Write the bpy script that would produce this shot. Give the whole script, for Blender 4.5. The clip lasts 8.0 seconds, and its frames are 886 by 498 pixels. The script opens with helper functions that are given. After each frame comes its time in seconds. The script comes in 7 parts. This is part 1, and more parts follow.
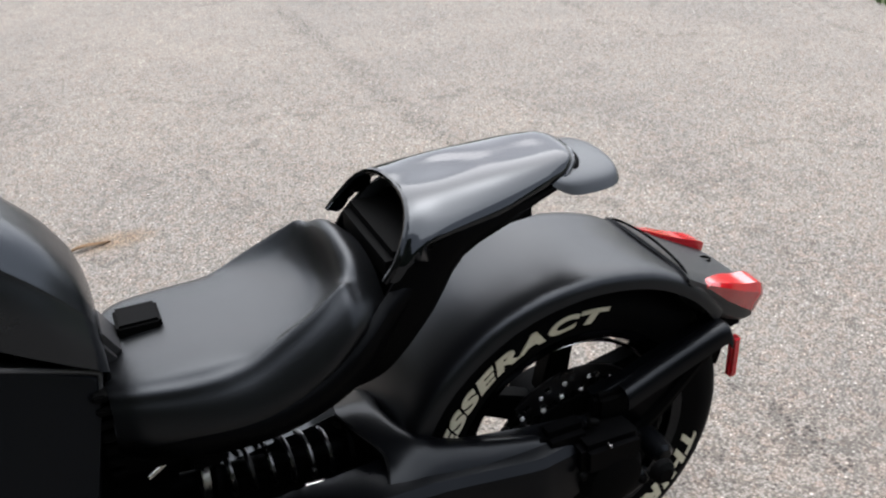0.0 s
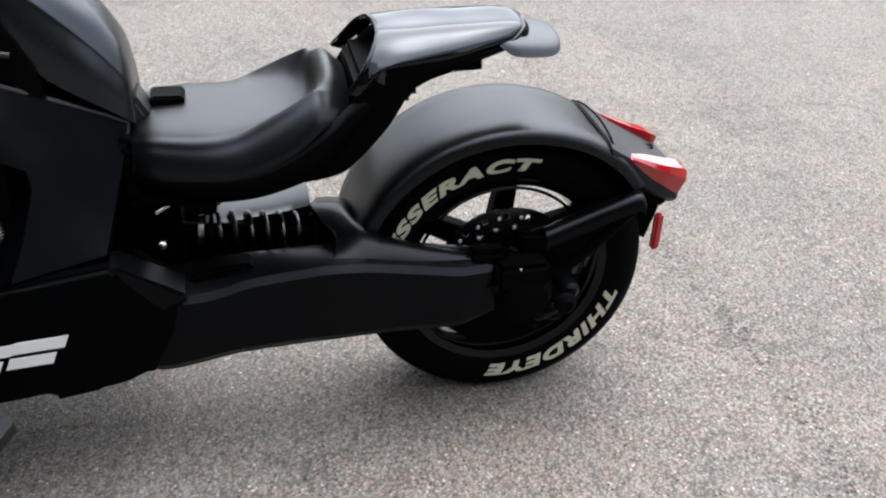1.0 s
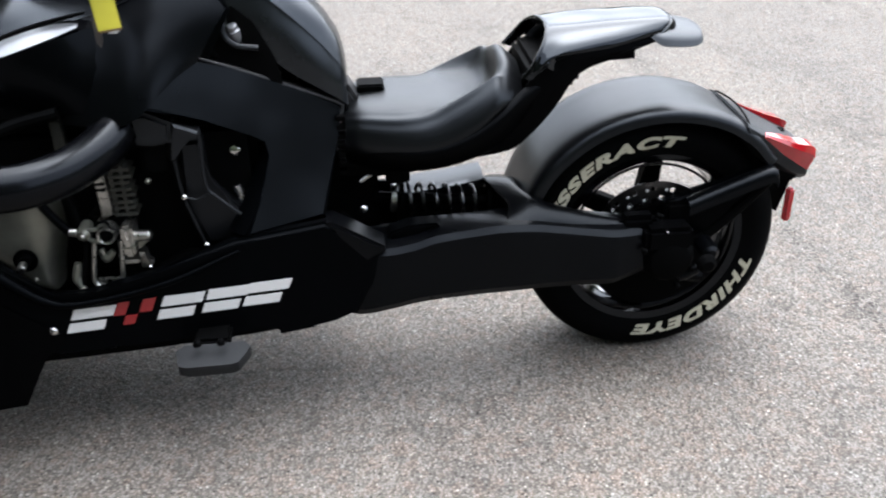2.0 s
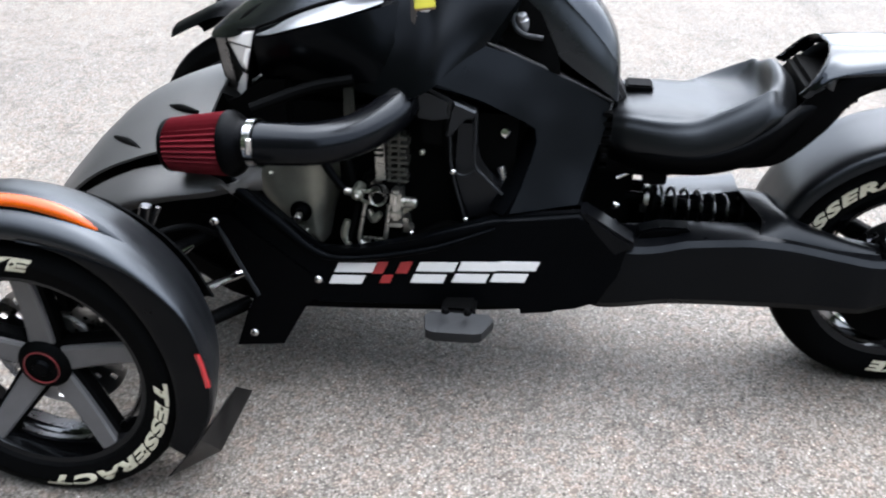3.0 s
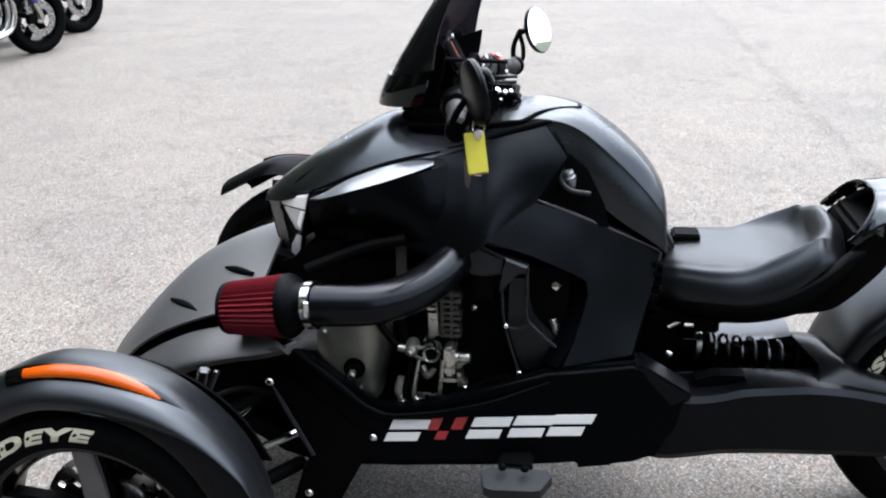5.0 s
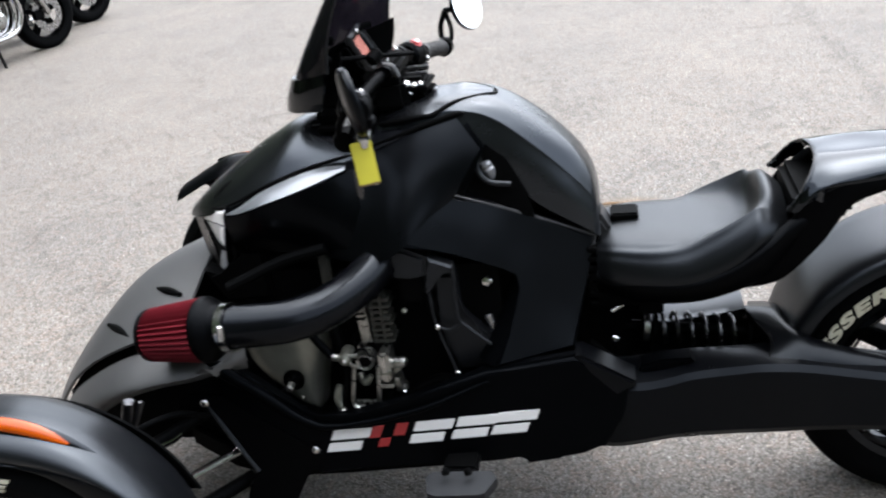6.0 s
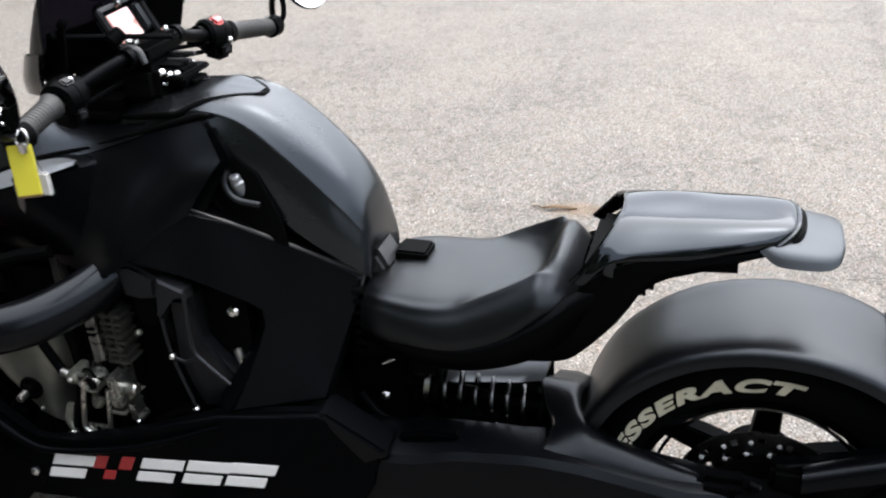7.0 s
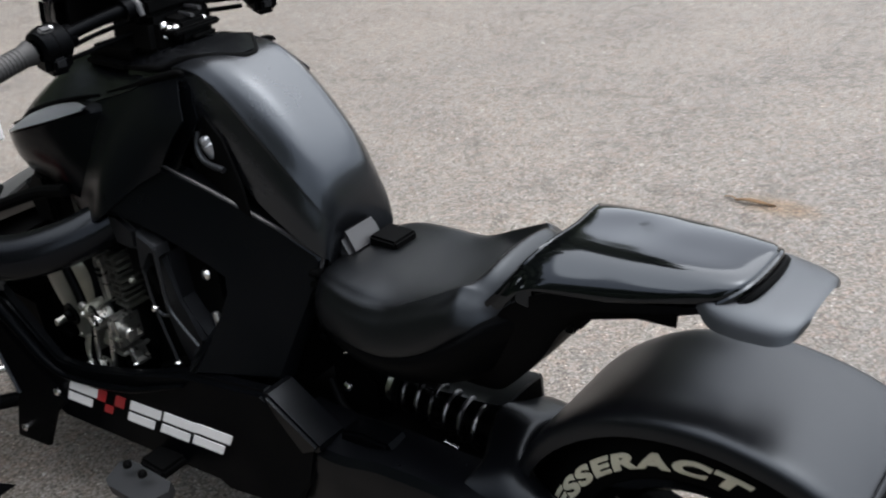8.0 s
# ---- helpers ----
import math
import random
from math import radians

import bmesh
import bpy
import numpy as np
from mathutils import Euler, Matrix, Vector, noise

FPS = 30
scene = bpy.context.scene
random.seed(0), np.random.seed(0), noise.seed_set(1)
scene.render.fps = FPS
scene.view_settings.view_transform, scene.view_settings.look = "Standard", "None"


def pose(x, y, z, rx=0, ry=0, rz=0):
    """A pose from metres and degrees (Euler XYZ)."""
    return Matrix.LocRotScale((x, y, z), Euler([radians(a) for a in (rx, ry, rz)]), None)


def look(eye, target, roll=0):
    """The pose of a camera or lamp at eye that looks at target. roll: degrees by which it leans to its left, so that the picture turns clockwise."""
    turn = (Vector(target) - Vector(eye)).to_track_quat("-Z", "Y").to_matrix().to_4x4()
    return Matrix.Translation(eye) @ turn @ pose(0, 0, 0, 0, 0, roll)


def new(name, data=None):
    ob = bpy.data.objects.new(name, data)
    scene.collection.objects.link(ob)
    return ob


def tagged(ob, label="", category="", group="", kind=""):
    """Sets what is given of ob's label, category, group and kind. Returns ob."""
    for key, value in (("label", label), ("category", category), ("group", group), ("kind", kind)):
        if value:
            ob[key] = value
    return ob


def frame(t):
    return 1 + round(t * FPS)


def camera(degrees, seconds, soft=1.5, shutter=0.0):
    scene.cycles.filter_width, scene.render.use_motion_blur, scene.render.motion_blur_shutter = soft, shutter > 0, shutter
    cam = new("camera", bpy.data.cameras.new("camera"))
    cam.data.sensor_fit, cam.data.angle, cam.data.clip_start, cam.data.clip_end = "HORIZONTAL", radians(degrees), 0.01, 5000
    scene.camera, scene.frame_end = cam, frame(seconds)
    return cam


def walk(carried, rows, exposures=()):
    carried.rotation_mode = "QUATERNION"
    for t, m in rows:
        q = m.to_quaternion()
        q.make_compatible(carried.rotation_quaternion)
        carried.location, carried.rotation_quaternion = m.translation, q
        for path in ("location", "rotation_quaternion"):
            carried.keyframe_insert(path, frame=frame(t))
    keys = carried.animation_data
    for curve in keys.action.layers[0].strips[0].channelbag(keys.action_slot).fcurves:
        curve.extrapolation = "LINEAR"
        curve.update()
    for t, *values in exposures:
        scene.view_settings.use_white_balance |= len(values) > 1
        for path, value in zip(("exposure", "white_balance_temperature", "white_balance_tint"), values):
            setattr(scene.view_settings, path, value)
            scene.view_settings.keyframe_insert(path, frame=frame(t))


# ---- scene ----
cam = camera(49.6, 8.0, soft=2.1, shutter=0.2)
PATH = [
    (0, (1.038, -1.128, 1.342), (1.718, 0.492, 0.386), -2.5),
    (0.2, (1.067, -1.237, 1.355), (1.713, 0.416, 0.428), -1.4),
    (0.5, (1.101, -1.373, 1.355), (1.675, 0.274, 0.377), -0.5),
    (0.8, (1.176, -1.525, 1.343), (1.625, 0.117, 0.294), 2.3),
    (1, (1.198, -1.612, 1.331), (1.595, 0.052, 0.296), 2.8),
    (1.2, (1.196, -1.679, 1.336), (1.536, -0.008, 0.29), 1.4),
    (2.3, (0.955, -1.978, 1.342), (1.054, -0.215, 0.402), 0.6),
    (2.5, (0.928, -1.989, 1.346), (0.946, -0.224, 0.404), 1.5),
    (3, (0.865, -1.99, 1.352), (0.694, -0.249, 0.382), 1.9),
    (3.5, (0.83, -1.986, 1.361), (0.548, -0.277, 0.362), 2.3),
    (4, (0.823, -1.976, 1.382), (0.539, -0.228, 0.453), 1.2),
    (4.2, (0.819, -1.969, 1.401), (0.544, -0.206, 0.496), 0.9),
    (4.5, (0.815, -1.963, 1.42), (0.558, -0.144, 0.63), 0.1),
    (4.7, (0.808, -1.986, 1.395), (0.558, -0.14, 0.666), -0.1),
    (5.8, (0.954, -1.901, 1.468), (0.631, -0.083, 0.7), -5.1),
    (6, (1.068, -1.842, 1.47), (0.705, -0.058, 0.642), -7.2),
    (6.3, (1.271, -1.736, 1.474), (0.909, 0.035, 0.619), -5.3),
    (6.5, (1.389, -1.672, 1.475), (0.986, 0.09, 0.619), -4.6),
    (7, (1.586, -1.391, 1.441), (1.04, 0.302, 0.527), -2.8),
    (7.5, (1.846, -1.202, 1.431), (1.013, 0.392, 0.556), -7.7),
    (7.8, (2.0, -1.067, 1.404), (0.981, 0.374, 0.467), -5.0),
    (8, (2.047, -0.945, 1.387), (0.879, 0.364, 0.428), -6.1),
]
walk(cam, [(t, look(eye, target, roll)) for t, eye, target, roll in PATH],
     exposures=[(0, 2.49, 6550, 11), (1.0, 2.62, 6380, 10), (2.5, 3.02, 6150, 10), (3.5, 3.33, 6080, 10), (4.7, 3.05, 6080, 10), (5.8, 2.84, 6250, 10), (6.5, 3.0, 6220, 10), (7.0, 2.86, 6420, 10), (8.0, 2.44, 6420, 10)])

# ---- daylight: a bright overcast sky with a soft, high sun ----
world = bpy.data.worlds.new("overcast")
scene.world = world
world.use_nodes = True
wt = world.node_tree
sky = wt.nodes.new("ShaderNodeTexSky")
sky.sky_type = "NISHITA"
sky.sun_disc = False
sky.sun_elevation, sky.sun_rotation = radians(73), radians(32)
sky.air_density, sky.dust_density, sky.ozone_density = 1.0, 3.0, 1.0
pale = wt.nodes.new("ShaderNodeHueSaturation")
pale.inputs["Saturation"].default_value = 0.3
wt.links.new(sky.outputs[0], pale.inputs["Color"])
wt.links.new(pale.outputs[0], wt.nodes["Background"].inputs["Color"])
wt.nodes["Background"].inputs["Strength"].default_value = 0.115
sun = new("sun", bpy.data.lights.new("sun", "SUN"))
sun.data.energy, sun.data.angle, sun.data.color = 1.2, radians(95), (1.0, 0.985, 0.97)
sun.matrix_world = look((0.6 + 1.3, 2.1, 8.0), (0.6, 0, 0))


# ---- materials ----
def material(name, colour, rough=0.5, metal=0.0, bump=0.0, scale=60.0, vary=0.0, coat=0.0, spec=0.5, rough_vary=0.0, stain=6.0, wave=0.0):
    """A painted, moulded or cast surface: fine grain in the relief, and larger stains in colour and gloss."""
    m = bpy.data.materials.new(name)
    m.use_nodes = True
    nt = m.node_tree
    b = nt.nodes["Principled BSDF"]
    b.inputs["Base Color"].default_value = (*colour, 1)
    b.inputs["Roughness"].default_value = rough
    b.inputs["Metallic"].default_value = metal
    b.inputs["Specular IOR Level"].default_value = spec
    # blue tint on the blacks' specular adds the sky's blue to their reflections
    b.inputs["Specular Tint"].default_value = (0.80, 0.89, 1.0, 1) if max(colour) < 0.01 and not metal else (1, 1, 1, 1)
    b.inputs["Coat Weight"].default_value = coat
    b.inputs["Coat Roughness"].default_value = 0.06
    where = nt.nodes.new("ShaderNodeTexCoord")
    if bump:
        fine = nt.nodes.new("ShaderNodeTexNoise")
        fine.inputs["Scale"].default_value = scale
        fine.inputs["Detail"].default_value = 5
        nt.links.new(where.outputs["Object"], fine.inputs["Vector"])
        bp = nt.nodes.new("ShaderNodeBump")
        bp.inputs["Strength"].default_value = bump
        bp.inputs["Distance"].default_value = 0.002
        nt.links.new(fine.outputs["Fac"], bp.inputs["Height"])
        nt.links.new(bp.outputs[0], b.inputs["Normal"])
        if wave:
            slow = nt.nodes.new("ShaderNodeTexNoise")
            slow.inputs["Scale"].default_value = 5.0
            slow.inputs["Detail"].default_value = 1
            nt.links.new(where.outputs["Object"], slow.inputs["Vector"])
            bend = nt.nodes.new("ShaderNodeBump")
            bend.inputs["Strength"].default_value = wave
            bend.inputs["Distance"].default_value = 0.08
            nt.links.new(slow.outputs["Fac"], bend.inputs["Height"])
            nt.links.new(bend.outputs[0], bp.inputs["Normal"])
    if vary or rough_vary:
        big = nt.nodes.new("ShaderNodeTexNoise")
        big.inputs["Scale"].default_value = stain
        big.inputs["Detail"].default_value = 6
        big.inputs["Roughness"].default_value = 0.65
        nt.links.new(where.outputs["Object"], big.inputs["Vector"])
        if vary:
            mix = nt.nodes.new("ShaderNodeMix")
            mix.data_type = "RGBA"
            mix.inputs["A"].default_value = (*[c * (1 - vary) for c in colour], 1)
            mix.inputs["B"].default_value = (*[min(1, c * (1 + vary)) for c in colour], 1)
            nt.links.new(big.outputs["Fac"], mix.inputs["Factor"])
            nt.links.new(mix.outputs["Result"], b.inputs["Base Color"])
        if rough_vary:
            r = nt.nodes.new("ShaderNodeMapRange")
            r.inputs["To Min"].default_value = max(0.02, rough - rough_vary)
            r.inputs["To Max"].default_value = min(1, rough + rough_vary)
            nt.links.new(big.outputs["Fac"], r.inputs["Value"])
            nt.links.new(r.outputs[0], b.inputs["Roughness"])
    return m


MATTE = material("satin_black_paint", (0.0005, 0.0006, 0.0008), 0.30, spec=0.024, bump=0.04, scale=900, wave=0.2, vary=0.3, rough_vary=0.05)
PLASTIC = material("grained_black_plastic", (0.0005, 0.0005, 0.0006), 0.42, spec=0.03, bump=0.12, scale=1200, vary=0.3, rough_vary=0.06)
DARK = material("dull_black_metal", (0.001, 0.001, 0.001), 0.6, bump=0.1, scale=200, vary=0.4, rough_vary=0.1, spec=0.02)
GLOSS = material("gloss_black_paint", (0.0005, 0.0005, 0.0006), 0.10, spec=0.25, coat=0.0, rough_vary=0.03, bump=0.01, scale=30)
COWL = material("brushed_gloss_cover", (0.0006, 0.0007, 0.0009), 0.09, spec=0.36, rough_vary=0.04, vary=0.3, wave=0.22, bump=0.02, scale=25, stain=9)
# on the near front arch: CHAR its lit crown, SATIN its shaded side blade
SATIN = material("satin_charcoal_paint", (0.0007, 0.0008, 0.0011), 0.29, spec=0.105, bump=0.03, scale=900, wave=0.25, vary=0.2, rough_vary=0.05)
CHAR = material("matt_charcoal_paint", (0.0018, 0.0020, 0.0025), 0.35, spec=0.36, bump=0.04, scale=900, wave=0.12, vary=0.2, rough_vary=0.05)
DIMST = material("dark_plated_steel", (0.075, 0.075, 0.078), 0.28, metal=1.0, rough_vary=0.08, stain=30)
GREYP = material("grey_moulded_plastic", (0.005, 0.0052, 0.0058), 0.42, spec=0.24, bump=0.08, scale=900, vary=0.2, rough_vary=0.06)
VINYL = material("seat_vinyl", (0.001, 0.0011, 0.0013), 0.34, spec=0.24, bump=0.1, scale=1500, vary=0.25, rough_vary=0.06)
RUBBER = material("tyre_rubber", (0.0008, 0.0008, 0.0008), 0.72, bump=0.15, scale=400, vary=0.35, rough_vary=0.1, spec=0.035)
RUBG = material("grip_rubber", (0.012, 0.012, 0.0125), 0.6, spec=0.3, bump=0.2, scale=500, vary=0.2, rough_vary=0.08)
PEGR = material("worn_peg_rubber", (0.008, 0.008, 0.0082), 0.6, spec=0.22, bump=0.3, scale=300, vary=0.5, stain=40, rough_vary=0.1)
LUG = material("pale_grey_plastic", (0.014, 0.0145, 0.016), 0.38, spec=0.35, bump=0.05, scale=900, vary=0.2, rough_vary=0.06)
SPOKE = material("grey_spoke_paint", (0.052, 0.052, 0.055), 0.42, bump=0.04, scale=500, vary=0.4, stain=18, rough_vary=0.06)
ALU = material("cast_aluminium", (0.34, 0.34, 0.325), 0.30, metal=1.0, bump=0.5, scale=220, vary=0.75, rough_vary=0.14, stain=55)
OLIVE = material("grey_engine_cover", (0.150, 0.154, 0.132), 0.36, metal=0.75, bump=0.15, scale=300, wave=0.25, vary=0.45, rough_vary=0.12, stain=14)
CASTD = material("dull_cast_metal", (0.030, 0.031, 0.027), 0.42, metal=0.5, bump=0.4, scale=200, vary=0.4, stain=25)
CHROME = material("polished_steel", (0.48, 0.48, 0.48), 0.14, metal=1.0, rough_vary=0.06, stain=30)
STEEL = material("brushed_disc_steel", (0.34, 0.34, 0.34), 0.28, metal=1.0, bump=0.05, scale=300, rough_vary=0.08)
# silver for the filler cap and for the highlight painted along the flank's bevel
GLINTCAP = material("silver_glint_and_cap", (0.15, 0.158, 0.172), 0.3, metal=0.6, spec=0.5, vary=0.12, rough_vary=0.06, stain=20)
SILVER = material("bright_reflector", (0.50, 0.51, 0.53), 0.25, metal=0.5, spec=0.6, vary=0.1, rough_vary=0.05, stain=40)
NOSEP = material("matt_nose_paint", (0.013, 0.0135, 0.0145), 0.50, spec=0.85, bump=0.04, scale=900, vary=0.2, rough_vary=0.05)
TANKP = material("satin_tank_paint", (0.0011, 0.0012, 0.0015), 0.26, spec=0.46, bump=0.03, scale=900, wave=0.12, vary=0.2, rough_vary=0.05)
LIPP = material("matt_grey_lip_plastic", (0.004, 0.0042, 0.0048), 0.42, spec=0.44, bump=0.05, scale=900, vary=0.2, rough_vary=0.06)
BAYP = material("grey_black_bay_plastic", (0.003, 0.0032, 0.0038), 0.36, spec=0.20, bump=0.08, scale=900, vary=0.25, rough_vary=0.08)
LAMPW = material("white_reflector", (0.78, 0.79, 0.80), 0.25, spec=0.6, vary=0.06, stain=60)
PIPE = material("satin_black_pipe", (0.0012, 0.0013, 0.0017), 0.22, spec=0.13, bump=0.02, scale=600, vary=0.2, rough_vary=0.04)
MUDG = material("satin_mudguard_paint", (0.0014, 0.0015, 0.0019), 0.34, spec=0.24, bump=0.04, scale=900, wave=0.12, vary=0.2, rough_vary=0.05)
FLANK = material("smooth_black_paint", (0.0005, 0.0006, 0.0008), 0.24, spec=0.06, bump=0.02, scale=60, vary=0.3, rough_vary=0.04)
MIRROR = material("mirror_glass", (0.92, 0.93, 0.92), 0.02, metal=1.0)
CREAM = material("cream_tyre_ink", (0.36, 0.345, 0.27), 0.65, bump=0.2, scale=500, vary=0.22, stain=40)
WHITE = material("white_decal", (0.43, 0.43, 0.43), 0.4, vary=0.06)
REDD = material("red_decal", (0.17, 0.006, 0.008), 0.4, vary=0.1)
DULLRED = material("dull_red_ring", (0.07, 0.004, 0.006), 0.4, vary=0.5, stain=80)
REDLENS = material("red_lamp_lens", (0.26, 0.004, 0.008), 0.12, coat=0.7, vary=0.25, stain=60)
ORANGE = material("amber_lens", (0.22, 0.034, 0.0), 0.2, coat=0.15, spec=0.2, vary=0.25, stain=40)
PLEAT = material("red_filter_gauze", (0.074, 0.0045, 0.0085), 0.6, spec=0.10, bump=0.3, scale=700, vary=0.3, stain=30)
YELLOW = material("yellow_tag", (0.36, 0.33, 0.025), 0.45, vary=0.08, stain=40)
# salmon display with some of the sky's white reflection mixed into its colour
SCREEN = material("reddish_display", (0.42, 0.17, 0.14), 0.12, coat=1.0, spec=1.0)
REDBTN = material("red_button", (0.26, 0.03, 0.03), 0.4)
BLUEP = material("blue_paint", (0.02, 0.022, 0.12), 0.2, coat=0.6)
TWIG = material("dry_leaf", (0.09, 0.05, 0.02), 0.8, bump=0.3, scale=200, vary=0.4, stain=60)


def glass(name, tint, rough=0.02, share=0.75):
    """Clear or smoked sheet: part see-through, part gloss."""
    m = bpy.data.materials.new(name)
    m.use_nodes = True
    nt = m.node_tree
    b = nt.nodes["Principled BSDF"]
    b.inputs["Base Color"].default_value = (0.01, 0.01, 0.012, 1)
    b.inputs["Roughness"].default_value = rough
    tr = nt.nodes.new("ShaderNodeBsdfTransparent")
    tr.inputs["Color"].default_value = (*tint, 1)
    mix = nt.nodes.new("ShaderNodeMixShader")
    mix.inputs[0].default_value = 1 - share
    nt.links.new(tr.outputs[0], mix.inputs[1])
    nt.links.new(b.outputs[0], mix.inputs[2])
    nt.links.new(mix.outputs[0], nt.nodes["Material Output"].inputs["Surface"])
    return m


SMOKE = glass("smoked_acrylic", (0.13, 0.12, 0.155), 0.04, 0.72)


def asphalt():
    m = bpy.data.materials.new("worn_asphalt")
    m.use_nodes = True
    nt = m.node_tree
    b = nt.nodes["Principled BSDF"]
    where = nt.nodes.new("ShaderNodeTexCoord")

    def noise_of(scale, detail, rough=0.6):
        n = nt.nodes.new("ShaderNodeTexNoise")
        n.inputs["Scale"].default_value, n.inputs["Detail"].default_value, n.inputs["Roughness"].default_value = scale, detail, rough
        nt.links.new(where.outputs["Object"], n.inputs["Vector"])
        return n.outputs["Fac"]

    def ramp(fac, *stops):
        r = nt.nodes.new("ShaderNodeValToRGB")
        while len(r.color_ramp.elements) < len(stops):
            r.color_ramp.elements.new(0.5)
        for e, (p, c) in zip(r.color_ramp.elements, stops):
            e.position, e.color = p, (*c, 1)
        nt.links.new(fac, r.inputs[0])
        return r.outputs[0]

    def mixed(kind, fac, a, c):
        x = nt.nodes.new("ShaderNodeMix")
        x.data_type, x.blend_type = "RGBA", kind
        x.inputs["Factor"].default_value = fac
        nt.links.new(a, x.inputs["A"])
        nt.links.new(c, x.inputs["B"])
        return x.outputs["Result"]

    warp = nt.nodes.new("ShaderNodeTexNoise")
    warp.inputs["Scale"].default_value, warp.inputs["Detail"].default_value = 130, 3
    nt.links.new(where.outputs["Object"], warp.inputs["Vector"])
    bent = nt.nodes.new("ShaderNodeVectorMath")
    bent.operation = "MULTIPLY_ADD"
    bent.inputs[1].default_value = (0.0022, 0.0022, 0.0022)
    nt.links.new(warp.outputs["Color"], bent.inputs[0])
    nt.links.new(where.outputs["Object"], bent.inputs[2])

    def cells(scale):
        v = nt.nodes.new("ShaderNodeTexVoronoi")
        v.inputs["Scale"].default_value = scale
        nt.links.new(bent.outputs[0], v.inputs["Vector"])
        return v
    stones = cells(165)
    chip = ramp(stones.outputs["Color"], (0.0, (0.026, 0.023, 0.021)), (0.18, (0.078, 0.070, 0.064)), (0.55, (0.126, 0.116, 0.107)), (0.88, (0.160, 0.150, 0.140)), (1.0, (0.300, 0.292, 0.280)))
    tints = nt.nodes.new("ShaderNodeTexVoronoi")
    tints.inputs["Scale"].default_value = 61
    nt.links.new(where.outputs["Object"], tints.inputs["Vector"])
    chip = mixed("MULTIPLY", 0.45, chip, ramp(tints.outputs["Color"], (0.1, (1.16, 0.95, 0.86)), (0.45, (1.0, 1.0, 1.0)), (0.8, (0.92, 1.0, 1.06)), (1.0, (1.2, 1.12, 1.0))))
    joints = ramp(stones.outputs["Distance"], (0.25, (1.06, 1.06, 1.06)), (0.75, (0.45, 0.43, 0.41)))
    colour = mixed("MULTIPLY", 0.9, chip, joints)
    colour = mixed("MULTIPLY", 1.0, colour, ramp(noise_of(420, 3, 0.7), (0.3, (0.80, 0.80, 0.79)), (0.7, (1.16, 1.155, 1.145))))
    # sparse open pits and pale chips
    colour = mixed("MULTIPLY", 1.0, colour, ramp(cells(52).outputs["Distance"], (0.12, (0.22, 0.205, 0.195)), (0.185, (1, 1, 1))))
    colour = mixed("MULTIPLY", 1.0, colour, ramp(cells(74).outputs["Distance"], (0.10, (2.3, 2.27, 2.22)), (0.16, (1, 1, 1))))
    colour = mixed("MULTIPLY", 1.0, colour, ramp(noise_of(0.9, 7), (0.3, (0.86, 0.87, 0.88)), (0.7, (1.11, 1.09, 1.06))))
    colour = mixed("MULTIPLY", 1.0, colour, ramp(noise_of(22, 5), (0.3, (0.90, 0.90, 0.90)), (0.7, (1.08, 1.08, 1.08))))
    colour = mixed("MULTIPLY", 1.0, colour, ramp(noise_of(2.6, 6, 0.7), (0.36, (0.90, 0.90, 0.90)), (0.52, (1.02, 1.02, 1.01))))
    # ravelled streaks where the binder has gone and the pits run together
    rough_patch = ramp(noise_of(1.3, 5, 0.62), (0.36, (0.75, 0.75, 0.75)), (0.46, (0, 0, 0)))
    pits = ramp(cells(88).outputs["Distance"], (0.16, (0.26, 0.25, 0.24)), (0.27, (1, 1, 1)))
    ravel = nt.nodes.new("ShaderNodeMix")
    ravel.data_type, ravel.blend_type = "RGBA", "MULTIPLY"
    nt.links.new(rough_patch, ravel.inputs["Factor"])
    nt.links.new(colour, ravel.inputs["A"])
    nt.links.new(pits, ravel.inputs["B"])
    colour = ravel.outputs["Result"]
    # one open joint behind the tail, along which the stones have broken out
    axes = nt.nodes.new("ShaderNodeSeparateXYZ")
    nt.links.new(where.outputs["Object"], axes.inputs[0])
    sway = nt.nodes.new("ShaderNodeMath")
    sway.operation = "MULTIPLY_ADD"
    sway.inputs[1].default_value, sway.inputs[2].default_value = 0.20, -2.30 - 0.10
    nt.links.new(noise_of(2.2, 6, 0.65), sway.inputs[0])
    aside = nt.nodes.new("ShaderNodeMath")
    aside.operation = "ADD"
    nt.links.new(axes.outputs["X"], aside.inputs[0])
    nt.links.new(sway.outputs[0], aside.inputs[1])
    apart = nt.nodes.new("ShaderNodeMath")
    apart.operation = "ABSOLUTE"
    nt.links.new(aside.outputs[0], apart.inputs[0])
    strip = mixed("MULTIPLY", 1.0, ramp(apart.outputs[0], (0.022, (1, 1, 1)), (0.07, (0, 0, 0))), ramp(noise_of(5, 4), (0.36, (0.4, 0.4, 0.4)), (0.52, (1, 1, 1))))
    broken = nt.nodes.new("ShaderNodeMix")
    broken.data_type, broken.blend_type = "RGBA", "MULTIPLY"
    nt.links.new(strip, broken.inputs["Factor"])
    nt.links.new(colour, broken.inputs["A"])
    nt.links.new(ramp(cells(70).outputs["Distance"], (0.22, (0.22, 0.21, 0.20)), (0.42, (0.95, 0.95, 0.95))), broken.inputs["B"])
    colour = broken.outputs["Result"]
    # hairline cracks
    lines = nt.nodes.new("ShaderNodeMath")
    lines.operation = "SUBTRACT"
    lines.inputs[1].default_value = 0.5
    nt.links.new(noise_of(0.45, 7, 0.58), lines.inputs[0])
    near = nt.nodes.new("ShaderNodeMath")
    near.operation = "ABSOLUTE"
